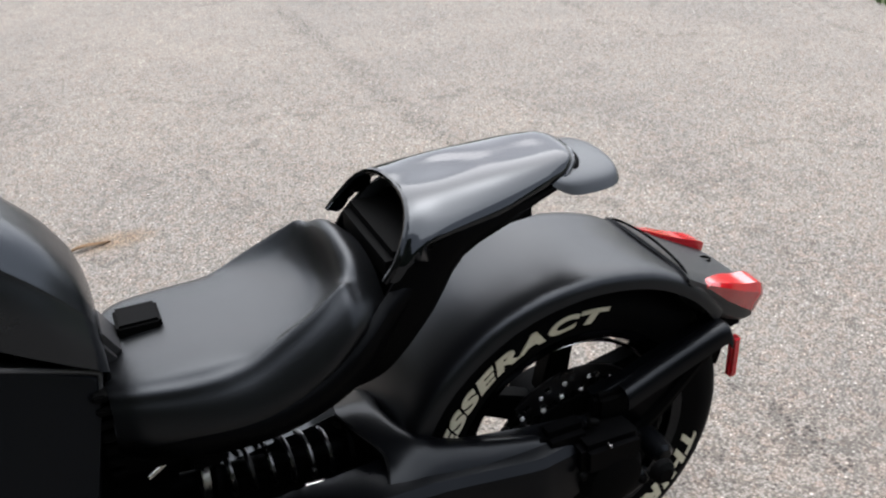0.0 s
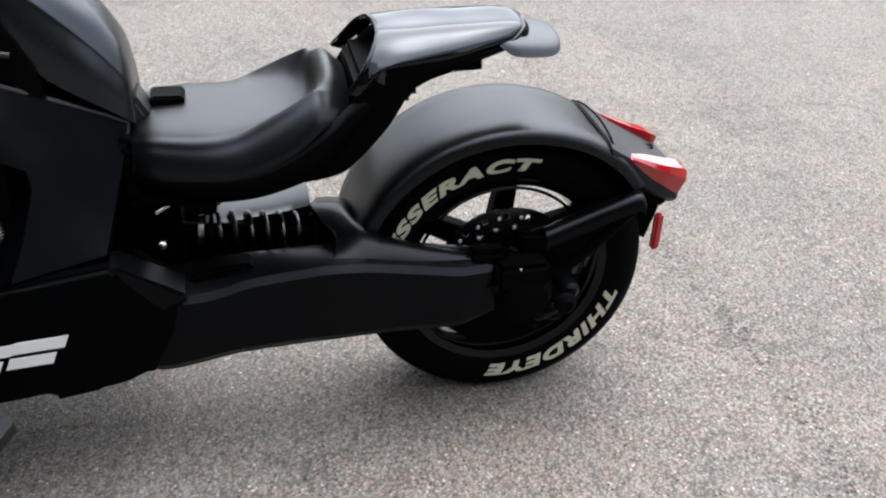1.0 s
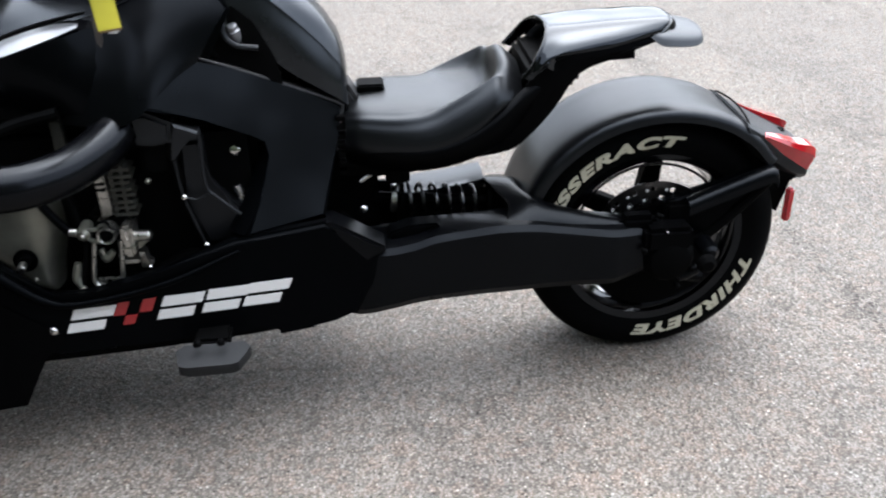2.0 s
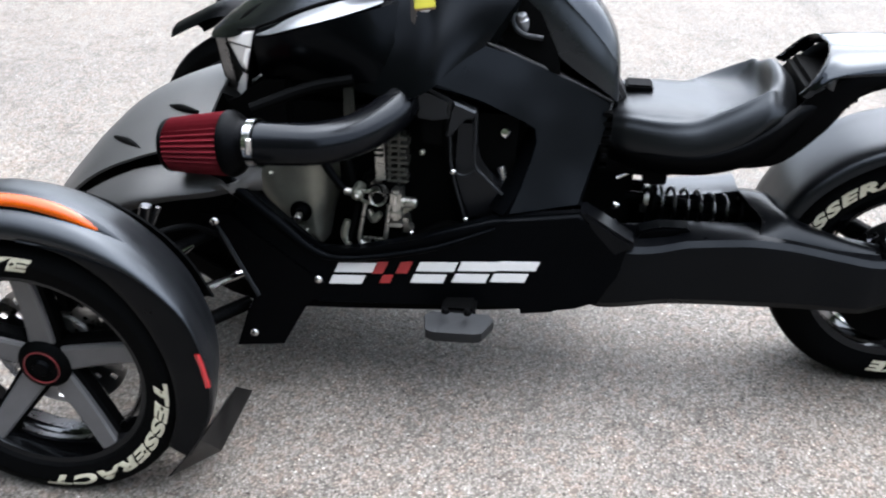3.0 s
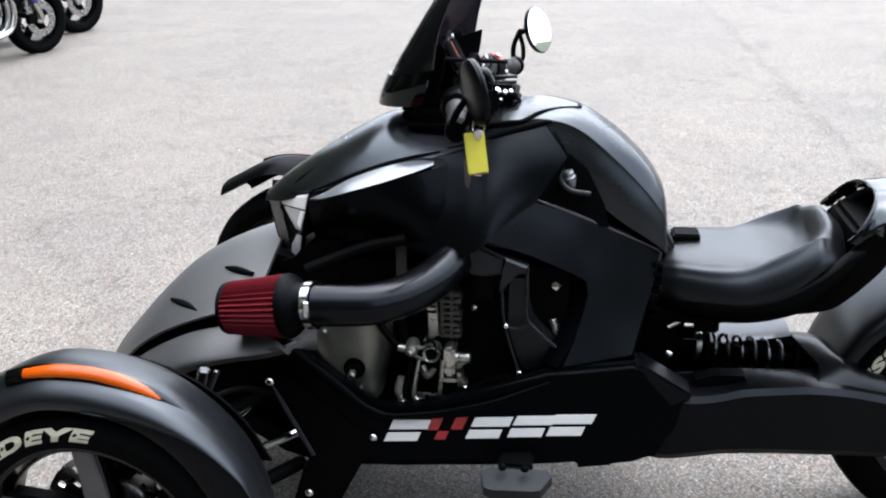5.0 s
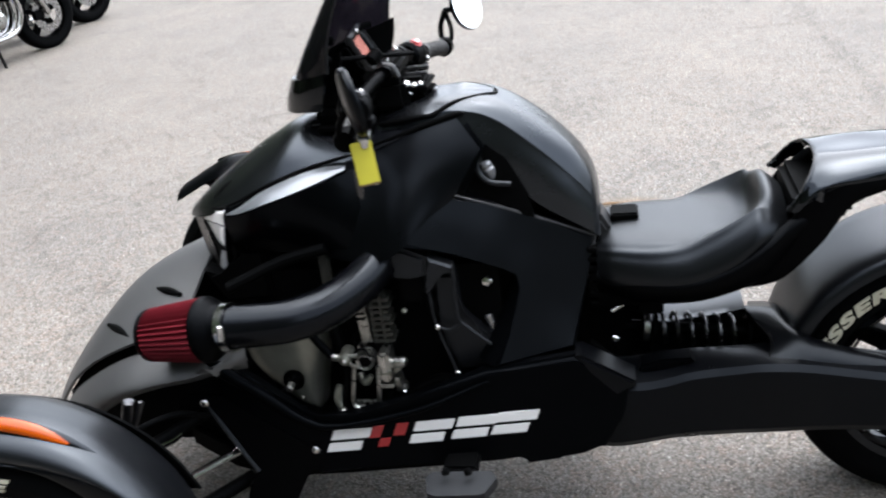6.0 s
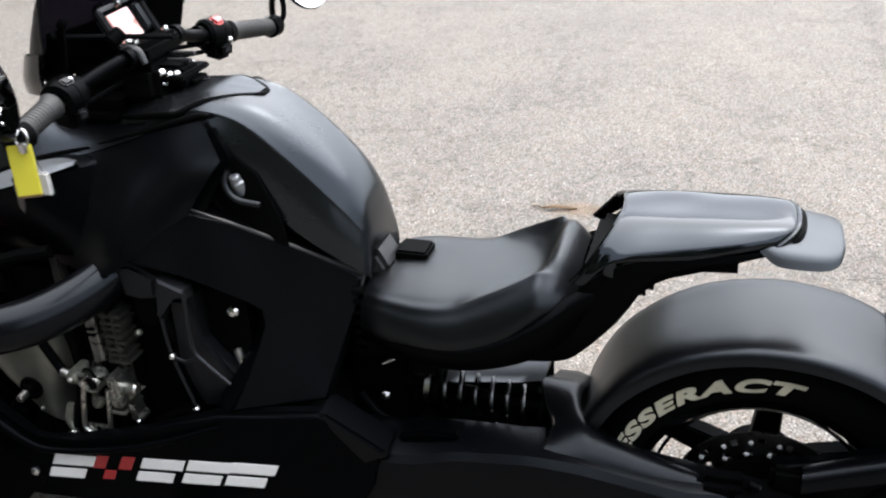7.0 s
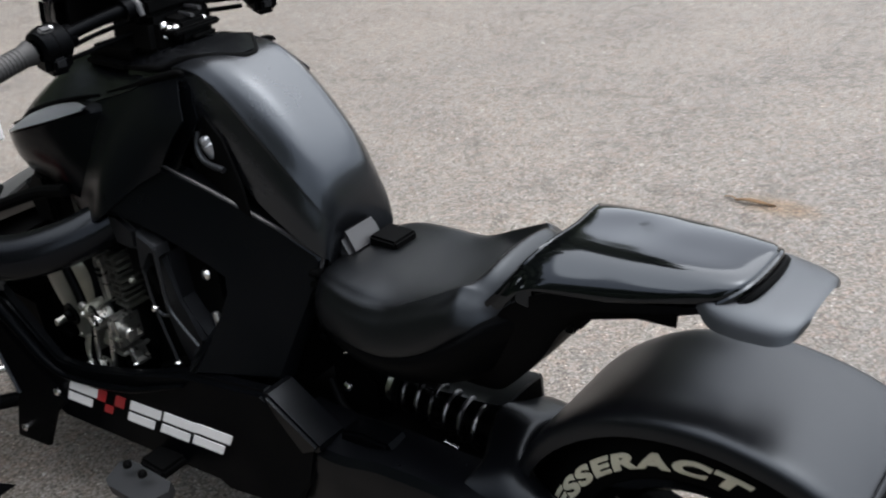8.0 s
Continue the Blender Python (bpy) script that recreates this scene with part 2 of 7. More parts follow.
    nt.links.new(lines.outputs[0], near.inputs[0])
    colour = mixed("MULTIPLY", 0.55, colour, ramp(near.outputs[0], (0.0, (0.42, 0.41, 0.40)), (0.0045, (1, 1, 1))))
    # rust-brown stain where leaves have lain
    spot = nt.nodes.new("ShaderNodeMapping")
    spot.inputs["Location"].default_value = (-6.9, -21.6, 0)
    spot.inputs["Scale"].default_value = (6.2, 13.3, 1)
    nt.links.new(where.outputs["Object"], spot.inputs["Vector"])
    ball = nt.nodes.new("ShaderNodeTexGradient")
    ball.gradient_type = "SPHERICAL"
    nt.links.new(spot.outputs[0], ball.inputs[0])
    colour = mixed("MULTIPLY", 1.0, colour, ramp(ball.outputs["Fac"], (0.0, (1, 1, 1)), (0.6, (0.98, 0.82, 0.64))))
    nt.links.new(colour, b.inputs["Base Color"])
    b.inputs["Roughness"].default_value = 0.8
    b.inputs["Specular IOR Level"].default_value = 0.3
    bp = nt.nodes.new("ShaderNodeBump")
    bp.inputs["Strength"].default_value, bp.inputs["Distance"].default_value, bp.invert = 0.6, 0.003, True
    nt.links.new(stones.outputs["Distance"], bp.inputs["Height"])
    nt.links.new(bp.outputs[0], b.inputs["Normal"])
    return m


# ---- building tools ----
def finish(bm, name, mat, sharp=32):
    bmesh.ops.remove_doubles(bm, verts=bm.verts, dist=1e-5)
    bmesh.ops.recalc_face_normals(bm, faces=bm.faces)
    for f in bm.faces:
        f.smooth = True
    for e in bm.edges:
        if len(e.link_faces) == 2 and e.calc_face_angle(0) > radians(sharp):
            e.smooth = False
    me = bpy.data.meshes.new(name)
    bm.to_mesh(me)
    bm.free()
    me.materials.append(mat)
    return me


def islands(bm):
    """The separate bodies of a mesh, each in a mesh of its own."""
    todo, out = set(bm.verts), []
    while todo:
        seed = todo.pop()
        group, stack = {seed}, [seed]
        while stack:
            for e in stack.pop().link_edges:
                for w in e.verts:
                    if w not in group:
                        group.add(w)
                        stack.append(w)
        todo -= group
        one = bmesh.new()
        made = {v: one.verts.new(v.co) for v in group}
        for f in {f for v in group for f in v.link_faces}:
            one.faces.new([made[v] for v in f.verts])
        out.append(one)
    bm.free()
    return out


def part(name, bm, mat, parent=None, label="", sharp=32):
    ob = new(name, finish(bm, name, mat, sharp))
    ob.parent = parent
    return tagged(ob, label)


def empty(name):
    ob = new(name)
    ob.empty_display_size = 0.1
    return ob


def spline(pts, n=5, closed=False):
    """Points on a smooth curve through pts."""
    p = np.array(pts, float)
    if len(p) < 3 or n < 2:
        return p
    if closed:
        ext = np.vstack([p[-1:], p, p[:2]])
    else:
        ext = np.vstack([2 * p[0] - p[1], p, 2 * p[-1] - p[-2]])
    u = (np.arange(n) / n)[:, None]
    out = []
    for i in range(1, len(ext) - 2):
        a, b, c, d = ext[i - 1], ext[i], ext[i + 1], ext[i + 2]
        out.append(0.5 * (2 * b + (c - a) * u + (2 * a - 5 * b + 4 * c - d) * u**2 + (3 * b - a - 3 * c + d) * u**3))
    out = np.vstack(out)
    return out if closed else np.vstack([out, p[-1:]])


def grid(bm, rows, loop_u=False, loop_v=False):
    """Faces over rows of points."""
    vs = [[bm.verts.new(tuple(q)) for q in r] for r in rows]
    nr, nc = len(vs), len(vs[0])
    for i in range(nr if loop_v else nr - 1):
        for j in range(nc if loop_u else nc - 1):
            k, l = (i + 1) % nr, (j + 1) % nc
            try:
                bm.faces.new((vs[i][j], vs[i][l], vs[k][l], vs[k][j]))
            except ValueError:
                pass
    return vs


def skin(sections, nu=4, nv=4, thick=0.0, closed=False, caps=False, bm=None):
    """A smooth surface through cross-sections of like point counts; thick gives it a wall."""
    bm = bm or bmesh.new()
    rows = np.array([spline(s, nu, closed) for s in sections])
    full = np.stack([spline(rows[:, j], nv) for j in range(rows.shape[1])], 1)
    vs = grid(bm, full, loop_u=closed)
    if caps:
        for r in (vs[0], vs[-1]):
            try:
                bm.faces.new(r)
            except ValueError:
                pass
    if thick:
        bmesh.ops.recalc_face_normals(bm, faces=bm.faces)
        bmesh.ops.solidify(bm, geom=list(bm.faces), thickness=thick)
    return bm


def mirrored(half):
    """A section from its left half, which starts on the middle line (y = 0): right edge to left edge."""
    return [(x, -y, z) for x, y, z in reversed(half[1:])] + [tuple(p) for p in half]


def flat(outline, plane, depth, proud=0.0, bevel=0.004, bm=None, seg=2):
    """A plate over an outline in x and z that lies in y = a + b x + c z, with a depth inwards and eased edges."""
    bm = bm or bmesh.new()
    a, b, c = plane
    out = [bm.verts.new((x, a + b * x + c * z - proud, z)) for x, z in outline]
    inn = [bm.verts.new((x, a + b * x + c * z + depth, z)) for x, z in outline]
    n = len(out)
    faces = [bm.faces.new(out), bm.faces.new(inn[::-1])]
    for i in range(n):
        faces.append(bm.faces.new((out[i], inn[i], inn[(i + 1) % n], out[(i + 1) % n])))
    if bevel:
        edges = [e for e in faces[0].edges]
        bmesh.ops.bevel(bm, geom=edges, offset=bevel, segments=seg, affect="EDGES", clamp_overlap=True)
    return bm


def lathe(profile, centre, n=72, bm=None, loop=False, axis="y"):
    """A turned body about an axle: rows of (along, radius)."""
    bm = bm or bmesh.new()
    rows = []
    for k in range(n):
        a = 2 * math.pi * k / n
        c, s = math.cos(a), math.sin(a)
        if axis == "y":
            rows.append([(centre[0] + r * c, centre[1] + y, centre[2] + r * s) for y, r in profile])
        elif axis == "x":
            rows.append([(centre[0] + y, centre[1] + r * c, centre[2] + r * s) for y, r in profile])
        else:
            rows.append([(centre[0] + r * c, centre[1] + r * s, centre[2] + y) for y, r in profile])
    grid(bm, rows, loop_u=loop, loop_v=True)
    return bm


def turned(profile, start, end, n=32, bm=None):
    """A turned body along any axis from start towards end: rows of (metres along, radius)."""
    bm = bm or bmesh.new()
    a, d = Vector(start), (Vector(end) - Vector(start)).normalized()
    u = d.orthogonal().normalized()
    v = d.cross(u)
    rows = []
    for k in range(n):
        w = 2 * math.pi * k / n
        rows.append([a + d * t + (u * math.cos(w) + v * math.sin(w)) * r for t, r in profile])
    grid(bm, rows, loop_v=True)
    return bm


def rod(start, end, r, n=14, bm=None):
    length = (Vector(end) - Vector(start)).length
    e = min(r * 0.25, length * 0.2)
    return turned([(0, 0), (0, r - e), (e, r), (length - e, r), (length, r - e), (length, 0)], start, end, n, bm)


def tube(points, radius, n=16, steps=6, bm=None, closed=False):
    """A round tube along a smooth curve; radius is one number or one for each point."""
    bm = bm or bmesh.new()
    p = spline(points, steps, closed)
    rr = spline([[q] for q in (radius if isinstance(radius, (list, tuple)) else [radius] * len(points))], steps, closed)[:, 0]
    rows, up = [], None
    for i in range(len(p)):
        d = Vector(p[(i + 1) % len(p)] - p[i - 1]) if closed else Vector(p[min(i + 1, len(p) - 1)] - p[max(i - 1, 0)])
        d.normalize()
        up = d.orthogonal().normalized() if up is None else (up - d * up.dot(d)).normalized()
        side = d.cross(up)
        rows.append([Vector(p[i]) + (up * math.cos(2 * math.pi * k / n) + side * math.sin(2 * math.pi * k / n)) * rr[i] for k in range(n)])
    vs = grid(bm, rows, loop_u=True, loop_v=closed)
    if not closed:
        bm.faces.new(vs[0])
        bm.faces.new(vs[-1][::-1])
    return bm


def block(x0, x1, y0, y1, z0, z1, bevel=0.004, bm=None, m=None, taper=1.0):
    """A box with eased edges; taper narrows its top."""
    bm = bm or bmesh.new()
    made = bmesh.ops.create_cube(bm, size=1.0)["verts"]
    for v in made:
        s = taper if v.co.z > 0 else 1.0
        v.co = Vector(((x0 + x1) / 2 + v.co.x * (x1 - x0) * s, (y0 + y1) / 2 + v.co.y * (y1 - y0) * s, (z0 + z1) / 2 + v.co.z * (z1 - z0)))
    if bevel:
        edges = list({e for v in made for e in v.link_edges})
        made = bmesh.ops.bevel(bm, geom=edges, offset=bevel, segments=2, affect="EDGES", clamp_overlap=True)["verts"]
    if m is not None:
        bmesh.ops.transform(bm, matrix=m, verts=list(bm.verts))
    return bm


def flip(bm):
    """The same part on the other side of the middle plane."""
    for v in bm.verts:
        v.co.y = -v.co.y
    bmesh.ops.reverse_faces(bm, faces=bm.faces)
    return bm


def both(name, make, mat, parent, label="", sharp=32):
    """A part on the left and its twin on the right."""
    return part(name, make(), mat, parent, label, sharp), part(name, flip(make()), mat, parent, label, sharp)


def ring_word(word, centre, profile, radius, start, end, height, thick=0.0016):
    """A word round a tyre's outer side, read clockwise with the tops outwards, from one angle to another in degrees."""
    data = bpy.data.curves.new("word", "FONT")
    data.body, data.size, data.offset, data.space_character = word, 1.0, 0.048, 1.14
    data.shear = 0.25
    data.extrude = 0.03
    ob = bpy.data.objects.new("word", data)
    scene.collection.objects.link(ob)
    me = ob.to_mesh(depsgraph=bpy.context.evaluated_depsgraph_get())
    bm = bmesh.new()
    bm.from_mesh(me)
    ob.to_mesh_clear()
    bpy.data.objects.remove(ob)
    bmesh.ops.remove_doubles(bm, verts=bm.verts, dist=1e-4)
    bmesh.ops.triangulate(bm, faces=bm.faces)
    bmesh.ops.subdivide_edges(bm, edges=[e for e in bm.edges if e.calc_length() > 0.12], cuts=2)
    xs = [v.co.x for v in bm.verts]
    ys = [v.co.y for v in bm.verts]
    x0, x1, y0, y1 = min(xs), max(xs), min(ys), max(ys)
    side = [(r, y) for y, r in profile if y < 0]
    rs, yy = [r for r, _ in side], [y for _, y in side]
    for v in bm.verts:
        a = radians(start + (end - start) * (v.co.x - x0) / (x1 - x0))
        r = radius + height * (v.co.y - y0) / (y1 - y0)
        y = float(np.interp(r, rs, yy)) - (thick if v.co.z > 0 else -0.004)
        v.co = Vector((centre[0] + r * math.cos(a), centre[1] + y, centre[2] + r * math.sin(a)))
    return bm


# ---- ground ----
def make_ground():
    bm = bmesh.new()
    xs = [-400, -60, -20, -8, -3, 0, 3, 8, 20, 60, 400]
    grid(bm, [[(x, y, 0.012 + 0.008 * max(-8, min(8, x))) for x in xs] for y in xs])
    tagged(part("ground", bm, asphalt()), "worn grey asphalt yard with exposed stone chips", "asphalt", kind="structure")


make_ground()

# ---- the three-wheeled motorcycle; x runs from its nose to its tail, y = 0 is its middle ----
AX_F, AX_R = (0.0, -0.61, 0.286), (1.690, 0.0, 0.318)
bike = tagged(empty("three_wheeler"), "matt black three-wheeled motorcycle parked on asphalt", "motorcycle")

LOW = (-0.394, 0.131, 0.103)
WING = (-0.752, 0.444, 0.330)
SIDE = (-0.550, 0.062, 0.431)


def tyre_profile(width, radius, rim):
    w = width / 2
    side = [(-w * 0.72, rim - 0.004), (-w * 0.9, rim + 0.004), (-w * 0.985, rim + 0.03), (-w, (rim + radius) / 2), (-w * 0.97, radius - 0.03), (-w * 0.86, radius - 0.011), (-w * 0.72, radius - 0.004)]
    tread = [(-w * 0.47, radius), (-w * 0.44, radius - 0.006), (-w * 0.38, radius - 0.006), (-w * 0.35, radius), (0, radius + 0.001)]
    half = side + tread
    return half + [(-y, r) for y, r in reversed(half[:-1])]


def bolt(at, r, d=(0, -1, 0), h=0.006):
    """A domed screw head."""
    end = Vector(at) + Vector(d)
    return turned([(-0.004, 0), (-0.004, r), (h * 0.3, r), (h * 0.75, r * 0.75), (h, r * 0.35), (h, 0)], at, end, 14)


def five_star(angles, inner, tip, width0, width1, y_in, y_tip, depth, centre):
    """One tapered spoke for each angle, as its own body."""
    made = []
    for a in angles:
        bm = bmesh.new()
        c, s = math.cos(radians(a)), math.sin(radians(a))
        rows = []
        for k in range(6):
            t = k / 5
            r, w, y = inner + (tip - inner) * t, width0 + (width1 - width0) * t, y_in + (y_tip - y_in) * t**1.4
            ring = []
            for u, v in ((-1, 1), (-1, 0.15), (-0.8, 0), (0.8, 0), (1, 0.15), (1, 1)):
                x, z = r * c - u * w / 2 * s, r * s + u * w / 2 * c
                ring.append((centre[0] + x, centre[1] + y + v * depth, centre[2] + z))
            rows.append(ring)
        vs = grid(bm, rows, loop_u=True)
        bm.faces.new(vs[0])
        bm.faces.new(vs[-1])
        made.append(bm)
    return made


def disc_with_holes(centre, y, r0, r1, thick, holes=14, rows=(0.35, 0.7)):
    """A brake disc whose drillings go right through."""
    bm = bmesh.new()
    n = holes * 4
    radii = [r0, r0 + (r1 - r0) * 0.22, r0 + (r1 - r0) * 0.42, r0 + (r1 - r0) * 0.6, r0 + (r1 - r0) * 0.8, r1]
    for k in range(n):
        for j in range(5):
            if (j == 1 and k % 4 == 0) or (j == 3 and k % 4 == 2):
                continue
            q = []
            for rr, kk in ((radii[j], k), (radii[j + 1], k), (radii[j + 1], k + 1), (radii[j], k + 1)):
                a = 2 * math.pi * kk / n
                q.append(bm.verts.new((centre[0] + rr * math.cos(a), y, centre[2] + rr * math.sin(a))))
            bm.faces.new(q)
    bmesh.ops.remove_doubles(bm, verts=bm.verts, dist=1e-5)
    bmesh.ops.recalc_face_normals(bm, faces=bm.faces)
    bmesh.ops.solidify(bm, geom=list(bm.faces), thickness=thick)
    return bm


def put_letters(bm, wheel):
    for one in islands(bm):
        part("letter", one, CREAM, wheel, "cream raised letter")


def front_wheel(side):
    """side -1: left, 1: right. Built on the left and turned over for the right."""
    c = AX_F
    turn = (lambda bm: bm) if side < 0 else flip
    rim = lathe([(-0.055, 0.196), (-0.06, 0.212), (-0.054, 0.214), (-0.045, 0.205), (0.0, 0.187), (0.05, 0.2), (0.058, 0.213), (0.064, 0.21), (0.055, 0.195), (0.0, 0.178), (-0.03, 0.186)], c, 72, loop=True)
    wheel = part("front_wheel", turn(rim), GLOSS, bike, "black alloy wheel with five grey spokes", 50)
    part("tyre", turn(lathe(tyre_profile(0.145, 0.275, 0.206), c, 96, loop=True)), RUBBER, wheel, "black tyre with cream words on its side", 45)
    for bm in five_star((90, 18, -54, -126, 162), 0.035, 0.197, 0.05, 0.038, -0.022, -0.052, 0.022, c):
        part("spoke", turn(bm), SPOKE, wheel)
    for bm in five_star((90, 18, -54, -126, 162), 0.03, 0.194, 0.066, 0.052, -0.012, -0.036, 0.03, c):
        part("spoke_back", turn(bm), DARK, wheel)
    part("rim_barrel", turn(lathe([(-0.020, 0.1785), (0.045, 0.1865), (0.045, 0.1895), (-0.020, 0.1815)], c, 72, loop=True)), DIMST, wheel, "bare metal inside of the rim")
    part("hub", turn(lathe([(-0.036, 0), (-0.036, 0.038), (-0.031, 0.046), (-0.024, 0.051), (0.05, 0.053), (0.05, 0)], c, 40)), DARK, wheel)
    part("hub_ring", turn(lathe([(-0.0355, 0.0315), (-0.0380, 0.0322), (-0.0380, 0.0346), (-0.0355, 0.0353)], c, 40, loop=True)), DULLRED, wheel, "thin red ring on the hub cap")
    part("hub_cap", turn(lathe([(-0.0362, 0), (-0.044, 0.0), (-0.043, 0.014), (-0.038, 0.018), (-0.036, 0.018)], c, 32)), PLASTIC, wheel)
    part("brake_disc", turn(disc_with_holes(c, c[1] + 0.035, 0.07, 0.135, 0.005, 16)), STEEL, wheel, "drilled steel brake disc")
    part("disc_carrier", turn(lathe([(0.025, 0.03), (0.03, 0.075), (0.037, 0.075), (0.04, 0.03)], c, 32, loop=True)), ALU, wheel)
    part("brake_caliper", turn(block(-0.03, 0.055, c[1] + 0.012, c[1] + 0.065, c[2] + 0.09, c[2] + 0.15, 0.01)), DARK, wheel)
    part("caliper_bolt", turn(bolt((0.02, c[1] + 0.012, c[2] + 0.125), 0.008)), CHROME, wheel)
    if side < 0:
        put_letters(ring_word("TESSERACT", c, tyre_profile(0.145, 0.275, 0.206), 0.2265, 4, -94, 0.0255), wheel)
        put_letters(ring_word("THIRDEYE", c, tyre_profile(0.145, 0.275, 0.206), 0.2265, 166, 80, 0.0255), wheel)
    return wheel


def front_fender(side):
    c = AX_F
    turn = (lambda bm: bm) if side < 0 else flip
    # cross-sections round the wheel, from the outer edge over the lamp's step and the crown to the inner edge
    ys = (-0.688, -0.692, -0.686, -0.672, -0.656, -0.643, -0.622, -0.590, -0.558, -0.530)
    arch = {
        130: (0.291, 0.304, 0.318, 0.329, 0.336, 0.350, 0.354, 0.351, 0.344, 0.330),
        104: (0.291, 0.304, 0.318, 0.329, 0.336, 0.350, 0.354, 0.350, 0.342, 0.327),
        88: (0.292, 0.304, 0.318, 0.329, 0.336, 0.350, 0.353, 0.347, 0.338, 0.322),
        74: (0.296, 0.308, 0.320, 0.331, 0.337, 0.349, 0.351, 0.343, 0.333, 0.317),
        62: (0.306, 0.316, 0.326, 0.335, 0.339, 0.345, 0.346, 0.338, 0.328, 0.311),
        50: (0.321, 0.327, 0.334, 0.339, 0.341, 0.342, 0.340, 0.331, 0.321, 0.306),
        38: (0.333, 0.337, 0.341, 0.343, 0.343, 0.342, 0.338, 0.327, 0.317, 0.303),
        27: (0.341, 0.344, 0.346, 0.346, 0.345, 0.342, 0.335, 0.323, 0.313, 0.300),
        12: (0.337, 0.339, 0.341, 0.341, 0.339, 0.336, 0.329, 0.318, 0.309, 0.298),
        -2: (0.331, 0.333, 0.335, 0.335, 0.333, 0.330, 0.324, 0.314, 0.306, 0.296),
        -14: (0.320, 0.322, 0.324, 0.324, 0.322, 0.320, 0.315, 0.306, 0.300, 0.292),
        -26: (0.308, 0.310, 0.312, 0.312, 0.310, 0.308, 0.304, 0.298, 0.293, 0.288),
    }
    secs = []
    for a, radii in arch.items():
        ca, sa = math.cos(radians(a)), math.sin(radians(a))
        secs.append([(c[0] + r * ca, y, c[2] + r * sa) for r, y in zip(radii, ys)])
    # same paint on both arches; the far one gets a darker copy as shade
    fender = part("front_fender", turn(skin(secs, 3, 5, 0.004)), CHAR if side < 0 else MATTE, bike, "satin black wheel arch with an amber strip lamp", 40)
    # upright side face that grows below the outer edge towards the back; darker than the crown to hold its shade
    blade = []
    for a, r0 in ((84, 0.288), (74, 0.288), (62, 0.284), (50, 0.279), (38, 0.273), (27, 0.269), (12, 0.267), (-2, 0.267), (-14, 0.268), (-26, 0.270)):
        ca, sa = math.cos(radians(a)), math.sin(radians(a))
        r1 = float(np.interp(a, sorted(arch), [arch[k][0] for k in sorted(arch)]))
        blade.append([(c[0] + r * ca, y, c[2] + r * sa) for r, y in ((r0, -0.682), (r0 + 0.004, -0.688), ((r0 + r1) / 2, -0.6905), (r1 - 0.002, -0.6905), (r1 + 0.002, -0.687))])
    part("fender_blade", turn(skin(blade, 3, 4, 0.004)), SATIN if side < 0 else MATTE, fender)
    liner = [[(c[0] + r * math.cos(radians(a)), y, c[2] + r * math.sin(radians(a))) for r, y in ((0.312, -0.524), (0.29, -0.512), (0.25, -0.505), (0.20, -0.502), (0.15, -0.500))] for a in (98, 84, 68, 52, 36, 20)]
    part("fender_liner", turn(skin(liner, 3, 3, 0.004)), DARK, fender, "black inner wall of the wheel arch")
    def along(a):
        return float(np.interp(a, (48, 60, 68, 76, 84), (0.338, 0.3405, 0.343, 0.3455, 0.3465)))
    strip = []
    for a in (104, 98, 92, 84, 76, 68, 60):
        ca, sa = math.cos(radians(a)), math.sin(radians(a))
        k = {104: 0.85, 60: 0.25, 68: 0.8}.get(a, 1.0)
        strip.append([(c[0] + (along(a) + r * k) * ca, -0.650 + y * k, c[2] + (along(a) + r * k) * sa) for r, y in ((-0.0085, -0.008), (-0.002, -0.0095), (0.005, -0.003), (0.0085, 0.006), (0.003, 0.010))])
    part("marker_lamp", turn(skin(strip, 3, 4, closed=True, caps=True)), ORANGE, fender, "amber strip lamp along the arch")
    bed = []
    for a, k in ((110, 0.9), (104, 1.0), (95, 1.0), (82, 1.0), (70, 0.95), (62, 0.7), (56, 0.4), (51, 0.05)):
        ca, sa = math.cos(radians(a)), math.sin(radians(a))
        bed.append([(c[0] + (along(a) + r * k) * ca, -0.649 + y * k, c[2] + (along(a) + r * k) * sa) for r, y in ((-0.014, -0.011), (-0.006, -0.0105), (0.004, -0.002), (0.0095, 0.008), (0.0, 0.010))])
    part("lamp_bed", turn(skin(bed, 2, 3, closed=True, caps=True)), GLOSS, fender)
    refl = []
    for a in (17, 11, 5):
        ca, sa = math.cos(radians(a)), math.sin(radians(a))
        refl.append([(c[0] + r * ca, y, c[2] + r * sa) for r, y in ((0.326, -0.688), (0.329, -0.6935), (0.3345, -0.6945), (0.3385, -0.691), (0.334, -0.684))])
    part("side_reflector", turn(skin(refl, 2, 4, closed=True, caps=True)), REDLENS, fender, "narrow red side reflector")
    bm = bmesh.new()
    b = [(0.298, -0.668, 0.172), (0.234, -0.678, 0.084), (0.300, -0.582, 0.072), (0.312, -0.402, 0.086), (0.302, -0.47, 0.146)]
    top = [bm.verts.new(q) for q in b]
    low = [bm.verts.new((x - 0.006, y + 0.002, z - 0.004)) for x, y, z in b]
    for i, j, k in ((0, 1, 2), (0, 2, 4), (2, 3, 4)):
        bm.faces.new((top[i], top[j], top[k]))
        bm.faces.new((low[k], low[j], low[i]))
    for i in range(5):
        j = (i + 1) % 5
        bm.faces.new((top[i], low[i], low[j], top[j]))
    part("mud_flap", turn(bm), SATIN, fender, "stiff black mud flap behind the wheel")
    part("fender_stay", turn(tube([(0.03, -0.52, 0.58), (0.06, -0.47, 0.5), (0.08, -0.45, 0.40)], 0.012, 10)), DARK, fender)
    return fender


